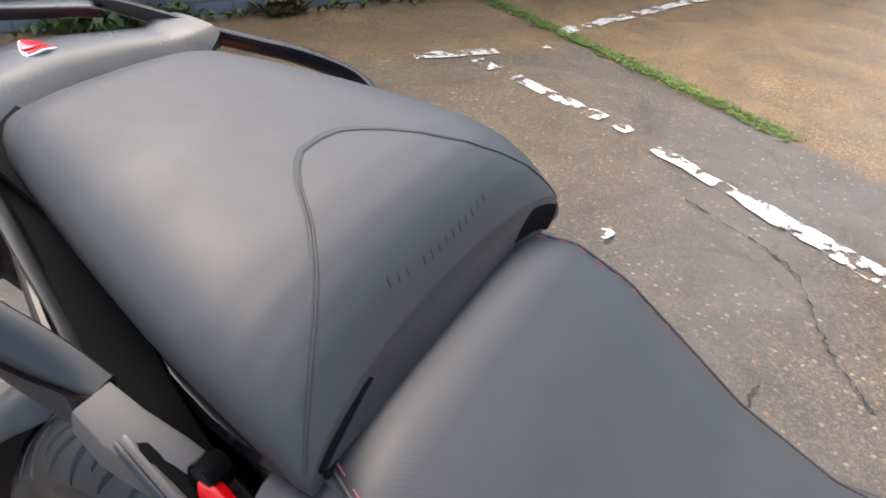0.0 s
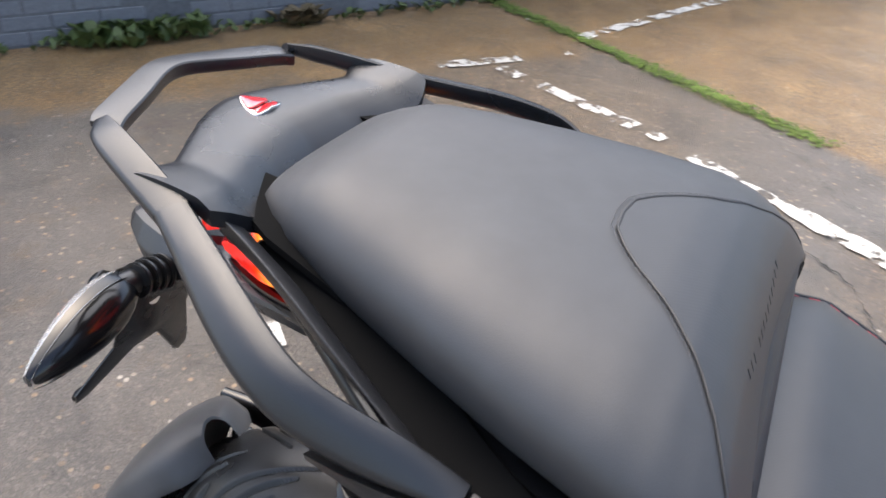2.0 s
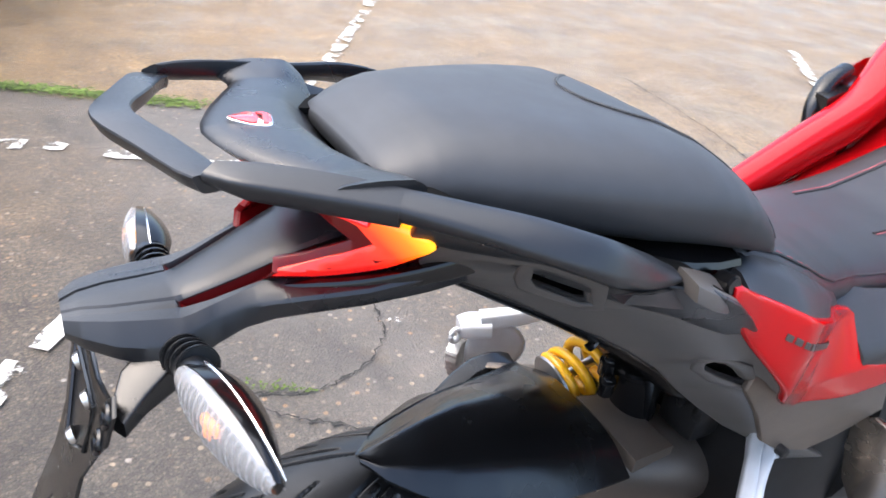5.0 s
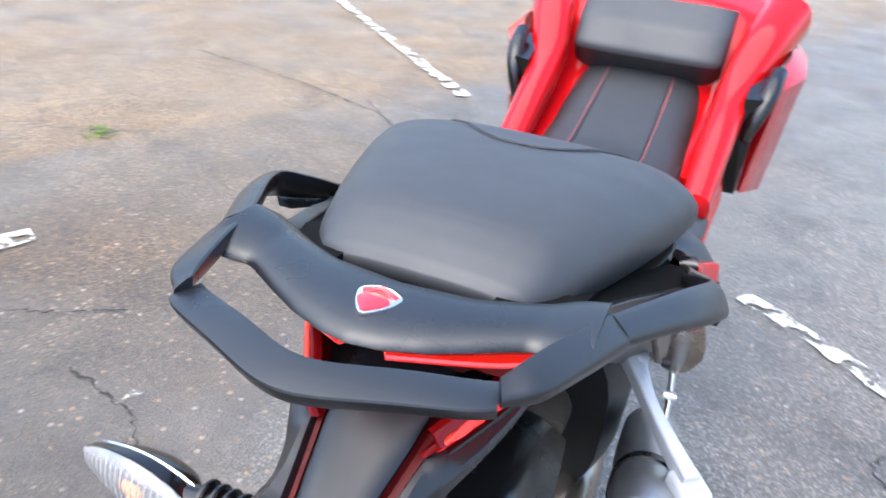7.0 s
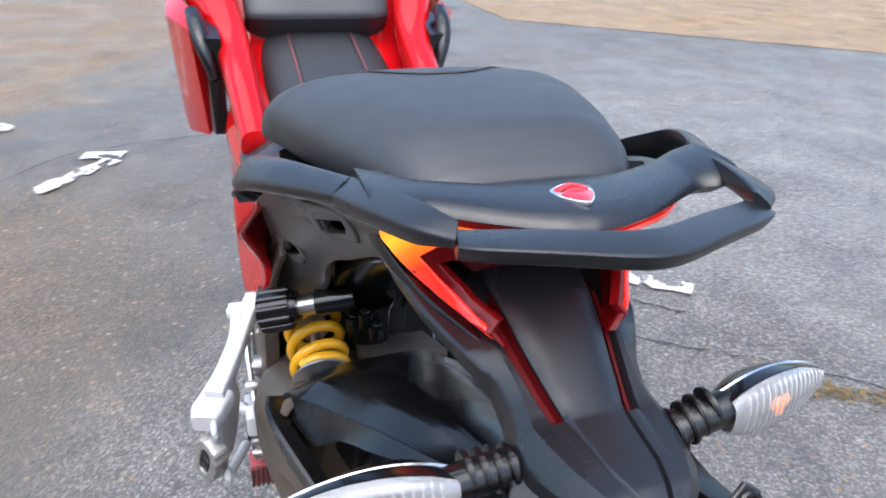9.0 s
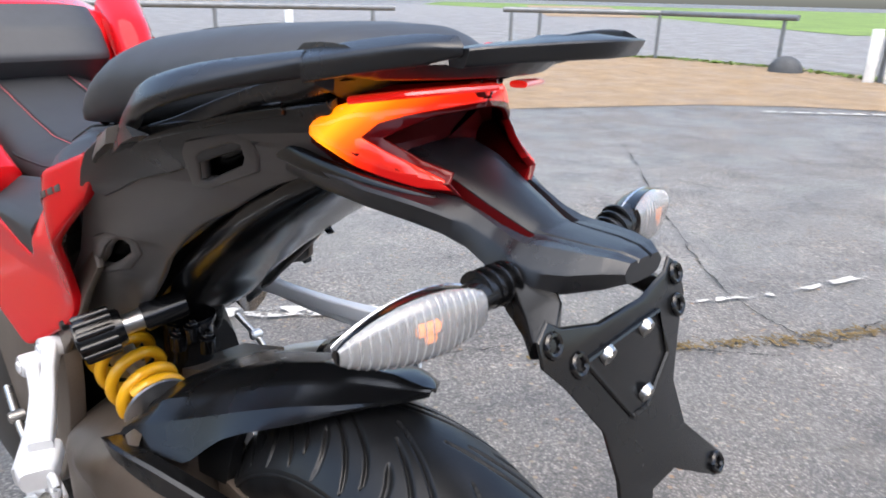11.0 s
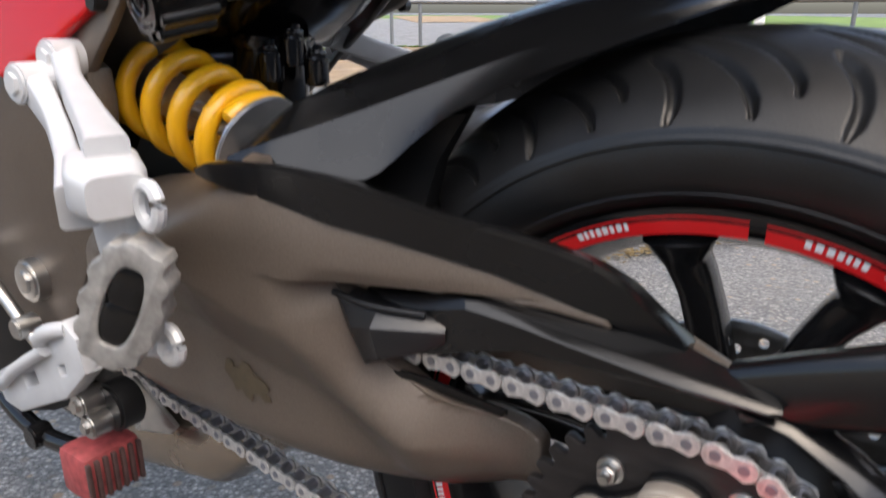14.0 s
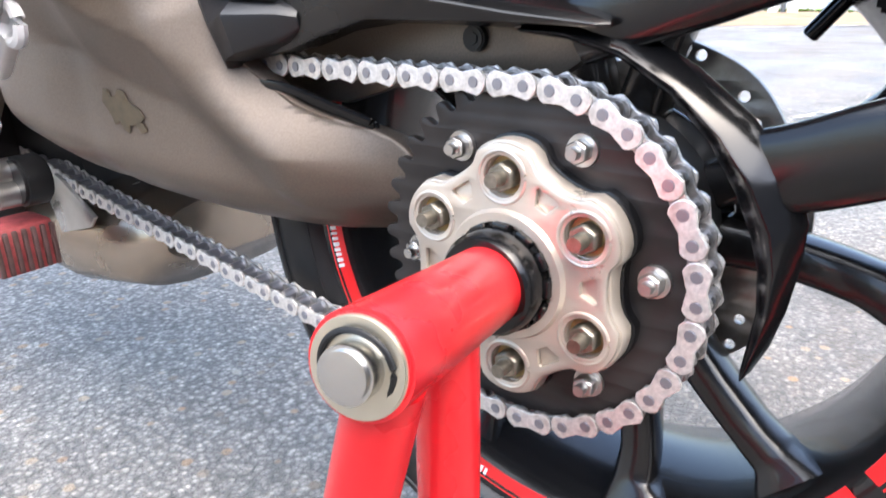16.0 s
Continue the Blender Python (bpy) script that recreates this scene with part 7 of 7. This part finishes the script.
hubnut = part("hub_nut", lathe([(CX - 0.050, 0.012), (CX - 0.050, 0.0275), (CX - 0.046, 0.0300), (CX - 0.036, 0.0300), (CX - 0.034, 0.0280), (CX - 0.02, 0.0290), (CX - 0.02, 0.012)], HUB, 48), M_GLOSSBLK, drive, "black notched hub nut")
for a in np.linspace(0, 6.283, 12, endpoint=False):
    tooth = box(CX - 0.034, -0.0055, 0.026, CX - 0.022, 0.0055, 0.0325, 0.0015)
    for v in tooth.verts:
        v.co = (v.co.x, HY + v.co.y * math.cos(a) + v.co.z * math.sin(a), HZ - v.co.y * math.sin(a) + v.co.z * math.cos(a))
    part("nut_tooth", tooth, M_GLOSSBLK, hubnut)

# drive chain
chain = empty("drive_chain", bike)
tagged(chain, "greasy silver drive chain")
top = [(0.62, 0.462), (0.40, 0.4665), (0.20, HZ + RP + 0.001), (0.0, HZ + RP)]
around = [(-RP * math.sin(a), HZ + RP * math.cos(a)) for a in np.linspace(0, radians(184), 60)][1:]
low = [(0.12, 0.266), (0.20, 0.277), (0.30, 0.292), (0.40, 0.307), (0.52, 0.325), (0.66, 0.355), (0.76, 0.38)]
line = np.array(top[:-1] + [(0.0, HZ + RP)] + around + low)
seg = np.r_[0, np.cumsum(np.linalg.norm(np.diff(line, axis=0), axis=1))]
count = int(seg[-1] / PITCH)
pins = [np.array([np.interp(k * PITCH, seg, line[:, i]) for i in (0, 1)]) for k in range(count)]


def link_mesh(name, material, half_gap, tall, pin_out):
    """Two waisted side plates and what joins them; along +y from pin to pin."""
    out = []
    r = tall / 2
    ring = [(-r * math.cos(t), r * math.sin(t)) for t in np.linspace(-1.25, 1.25, 9)] + [(PITCH * 0.36, r * 0.70), (PITCH / 2, r * 0.62), (PITCH * 0.64, r * 0.70)] + [(PITCH + r * math.cos(t), r * math.sin(t)) for t in np.linspace(1.25, -1.25, 9)] + [(PITCH * 0.64, -r * 0.70), (PITCH / 2, -r * 0.62), (PITCH * 0.36, -r * 0.70)]
    for sx in (-1, 1):
        out.append(plate(ring, 0.0024, lambda u, v, w: (sx * half_gap + w, u, v), bevel=0.0006))
    bm = joined(*out)
    plates = len(bm.faces)
    pinned = joined(bm, *[cyl((-half_gap - pin_out, y, 0), (half_gap + pin_out, y, 0), 0.0034 if pin_out else 0.0048, n=12, bevel=0.0005 if pin_out else 0) for y in (0, PITCH)])
    pinned.faces.ensure_lookup_table()
    bmesh.ops.recalc_face_normals(pinned, faces=pinned.faces[:])
    for i, f in enumerate(pinned.faces):
        f.smooth = False
        f.material_index = 0 if i < plates else 1
    me = bpy.data.meshes.new(name)
    pinned.to_mesh(me)
    pinned.free()
    me.materials.append(material)
    me.materials.append(M_PIN)
    return me


outer_link, inner_link = link_mesh("outer_link", M_CHAIN, 0.0098, 0.0146, 0.0018), link_mesh("inner_link", M_CHAIN_IN, 0.0072, 0.0138, 0.0)
for k in range(count - 1):
    p, q = pins[k], pins[k + 1]
    ob = new("outer_link" if k % 2 else "inner_link", outer_link if k % 2 else inner_link)
    ob.parent = chain
    ob.matrix_basis = Matrix.Translation((CX, p[0], p[1])) @ Matrix.Rotation(math.atan2(q[1] - p[1], q[0] - p[0]), 4, "X")

# exhaust
exh = empty("exhaust", bike)
tagged(exh, "brushed steel exhaust silencer with a dark outlet")
E0, E1 = V3((0.210, 0.252, 0.578)), V3((0.200, 0.66, 0.385))
ED = (E1 - E0) / np.linalg.norm(E1 - E0)
part("silencer", sweep(np.array([E0, E0 + ED * 0.03, E0 + ED * 0.10, E0 + ED * 0.3, E1]), [0.086, 0.094, 0.100, 0.106, 0.10], [0.090, 0.106, 0.116, 0.12, 0.11], 28, 2.2, tip=False), M_EXH, exh)
part("outlet", joined(cyl(E0 - ED * 0.010, E0 + ED * 0.004, 0.0375, 0.041, 32), cyl(E0 - ED * 0.014, E0 - ED * 0.004, 0.030, n=28)), M_GLOSSBLK, exh)
part("heat_shield", plate([(0.170, 0.675), (0.219, 0.690), (0.240, 0.640), (0.247, 0.582), (0.217, 0.530), (0.180, 0.560)], 0.012, lambda u, v, w: (u, 0.665 + w - 0.25 * (v - 0.6), v), (), 0.003, 2), M_BOX, exh, "grey steel heat shield")
part("strap", sweep(np.array([E0 + ED * 0.125, E0 + ED * 0.150]), 0.107, 0.123, 28, 2.2, tip=False), M_GLOSSBLK, exh, "black silencer strap")
part("outlet_ring", tube([E0 - ED * 0.012 + 0.0405 * (np.cross(ED, (1, 0, 0)) * math.cos(t) + V3((1, 0, 0)) * math.sin(t)) for t in np.linspace(0, 6.283, 25)], 0.0022, 8, 1), M_EXH, exh)
part("collector_box", loft([superring(0.0, w, zt, (zt + zb) / 2, zb, y, 24, 3, 3) for y, w, zt, zb in ((0.44, 0.10, 0.31, 0.245), (0.48, 0.125, 0.325, 0.205), (0.60, 0.135, 0.325, 0.185), (0.80, 0.13, 0.30, 0.20), (1.0, 0.10, 0.29, 0.22))]), M_BOX, exh)
part("collector_cover", plate([(0.581, 0.304), (0.560, 0.336), (0.545, 0.330), (0.496, 0.302), (0.507, 0.291), (0.568, 0.274)], 0.006, lambda u, v, w: (-0.139 - w, u, v), (), 0.002), M_STEEL, exh, "polished steel cover on the collector")

# rider foot controls
M_PEDAL2 = mat("dark_worn_rubber", (0.075, 0.040, 0.036), 0.6, grain=0.3, grain_scale=120)
ctl = empty("foot_controls", bike)
tagged(ctl, "silver rider foot controls with a worn red rubber peg")
for s in (-1, 1):
    px = s * 0.205
    rp = part("rider_peg", box(px - 0.03, 0.50, 0.262, px + 0.03, 0.548, 0.312, 0.008), M_PEDAL, ctl, "worn red and grey rubber peg")
    for k in range(7):
        part("peg_rib", box(px - 0.029 + 0.0085 * k, 0.4955, 0.266, px - 0.0245 + 0.0085 * k, 0.5005, 0.308, 0.0012), M_PEDAL2, rp, "dark worn rubber rib")
    side = lambda u, v, w: (s * (0.222 + w), u, v)
    lev = part("control_bracket", plate([(0.650, 0.352), (0.552, 0.408), (0.500, 0.446), (0.484, 0.436), (0.478, 0.409), (0.518, 0.373), (0.612, 0.328), (0.640, 0.330)], 0.020, side, ([(0.599, 0.3725), (0.567, 0.390), (0.557, 0.370), (0.590, 0.353)], [(0.526, 0.403), (0.505, 0.412), (0.504, 0.394), (0.520, 0.388)]), 0.004), M_ALU, ctl, "silver cast bracket with two square windows")
    part("bracket_hook", tube([(s * 0.228, 0.540, 0.412), (s * 0.236, 0.532, 0.428), (s * 0.236, 0.512, 0.440), (s * 0.228, 0.500, 0.442)], 0.0075, 12), M_ALU, lev)
    part("bracket_rib", tube([(s * 0.236, 0.632, 0.350), (s * 0.240, 0.580, 0.386), (s * 0.236, 0.528, 0.418)], 0.006, 10), M_ALU, lev)
    for (y, z), r in (((0.514, 0.360), 0.013), ((0.503, 0.341), 0.012)):
        part("pivot_pin", joined(cyl((s * 0.196, y, z), (s * 0.224, y, z), r, n=22, bevel=0.002), cyl((s * 0.223, y, z), (s * 0.228, y, z), r * 0.5, n=6)), M_STEEL, ctl)
    part("pivot_sleeve", cyl((s * 0.178, 0.500, 0.352), (s * 0.204, 0.500, 0.352), 0.024, n=26, bevel=0.003), M_DARK, ctl)
    part("foot_lever", joined(tube([(s * 0.216, 0.690, 0.318), (s * 0.220, 0.640, 0.304), (s * 0.220, 0.590, 0.297), (s * 0.214, 0.525, 0.302)], 0.0095, 12), cyl((s * 0.214, 0.600, 0.299), (s * 0.234, 0.600, 0.299), 0.013, n=18, bevel=0.002)), M_GLOSSBLK, ctl, "black foot lever")
    part("shift_rod", joined(tube([(s * 0.215, 0.58, 0.395), (s * 0.218, 0.66, 0.46), (s * 0.21, 0.74, 0.50)], 0.006, 10), cyl((s * 0.205, 0.600, 0.415), (s * 0.228, 0.600, 0.415), 0.011, n=16, bevel=0.002), cyl((s * 0.205, 0.68, 0.475), (s * 0.228, 0.68, 0.475), 0.010, n=16, bevel=0.002)), M_STEEL, ctl)

# ---- the stand ----
stand = tagged(empty("paddock_stand"), "red tubular rear paddock stand holding the wheel hub", "stand")
T0, T1 = V3((-0.170, 0.0, HZ)), V3((-0.310, -0.036, 0.387))
TD = (T1 - T0) / np.linalg.norm(T1 - T0)
part("hub_tube", cyl(T0, T1, 0.0225, n=40, bevel=0.0015), M_REDSTAND, stand)
part("bearing_ring", cyl(T1 - TD * 0.004, T1 + TD * 0.0015, 0.0205, n=40, bevel=0.0008), M_BRASS, stand, "yellowish zinc-plated bearing ring")
part("bearing_race", tube([T1 + TD * 0.0016 + 0.0155 * (np.cross(TD, (0, 0, 1)) * math.cos(t) + V3((0, 0, 1)) * math.sin(t)) for t in np.linspace(0, 6.283, 33)], 0.0014, 8, 1), M_DARK, stand)
part("hub_pin", cyl(T1 - TD * 0.002, T1 + TD * 0.012, 0.0115, n=32, bevel=0.0018), M_STEEL, stand, "bare steel hub pin")
part("stand_leg", tube([T1 - TD * 0.022 + V3((0, 0, -0.014)), V3((-0.300, 0.010, 0.20)), V3((-0.300, 0.056, 0.03))], 0.0165, 24, 8), M_REDSTAND, stand)
part("stand_leg", tube([T1 - TD * 0.085 + V3((0, 0, -0.014)), V3((-0.230, -0.016, 0.20)), V3((-0.230, -0.014, 0.03))], 0.0165, 24, 8), M_REDSTAND, stand)
part("stand_foot", tube([(-0.305, 0.085, 0.022), (-0.265, 0.02, 0.022), (-0.225, -0.05, 0.022)], 0.02, 20), M_REDSTAND, stand)
part("stand_frame", tube([(-0.300, 0.05, 0.045), (-0.285, -0.12, 0.048), (-0.16, -0.19, 0.045), (0.34, -0.20, 0.045)], 0.017, 20), M_REDSTAND, stand)
for x, y in ((-0.275, 0.04), (0.33, -0.20)):
    part("stand_wheel", cyl((x - 0.02, y, 0.03), (x + 0.02, y, 0.03), 0.03, n=28, bevel=0.004), M_TYRE, stand)

# bricks of the wall, last
bw, bh, gap = 0.215, 0.065, 0.010
brick_bm = box(0, 0, 0, bw, 0.012, bh, 0.003, 1)
for f in brick_bm.faces:
    f.smooth = False
brick_me = bpy.data.meshes.new("brick")
brick_bm.to_mesh(brick_me)
brick_bm.free()
brick_me.materials.append(M_BRICK)
near, rest = 0, []
inv = wall.matrix_world.inverted()
for row in range(28):
    z = 0.012 + row * (bh + gap)
    for col in range(int(WLEN / (bw + gap))):
        s = col * (bw + gap) + (row % 2) * (bw + gap) / 2
        if s + bw > WLEN:
            continue
        m = wall_matrix(s, z + random.uniform(-0.001, 0.001), random.uniform(-0.013, -0.009))
        if row < 10 and 1.2 < s < 7.6 and near < 300:
            ob = new("brick", brick_me)
            ob.parent = wall
            ob.matrix_parent_inverse = inv
            ob.matrix_basis = m
            near += 1
        else:
            rest.append(m)
rest_bm = bmesh.new()
src = bmesh.new()
src.from_mesh(brick_me)
coords, polys = [v.co.copy() for v in src.verts], [[v.index for v in f.verts] for f in src.faces]
src.free()
vv, ff = [], []
for m in rest:
    k = len(vv)
    vv += [tuple(m @ c) for c in coords]
    ff += [[k + i for i in f] for f in polys]
rest_bm.free()
rm = bpy.data.meshes.new("far_bricks")
rm.from_pydata(vv, [], ff)
rm.materials.append(M_BRICK)
ob = new("far_bricks", rm)
ob.parent = wall
ob.matrix_parent_inverse = inv
tagged(ob, kind="stuff")
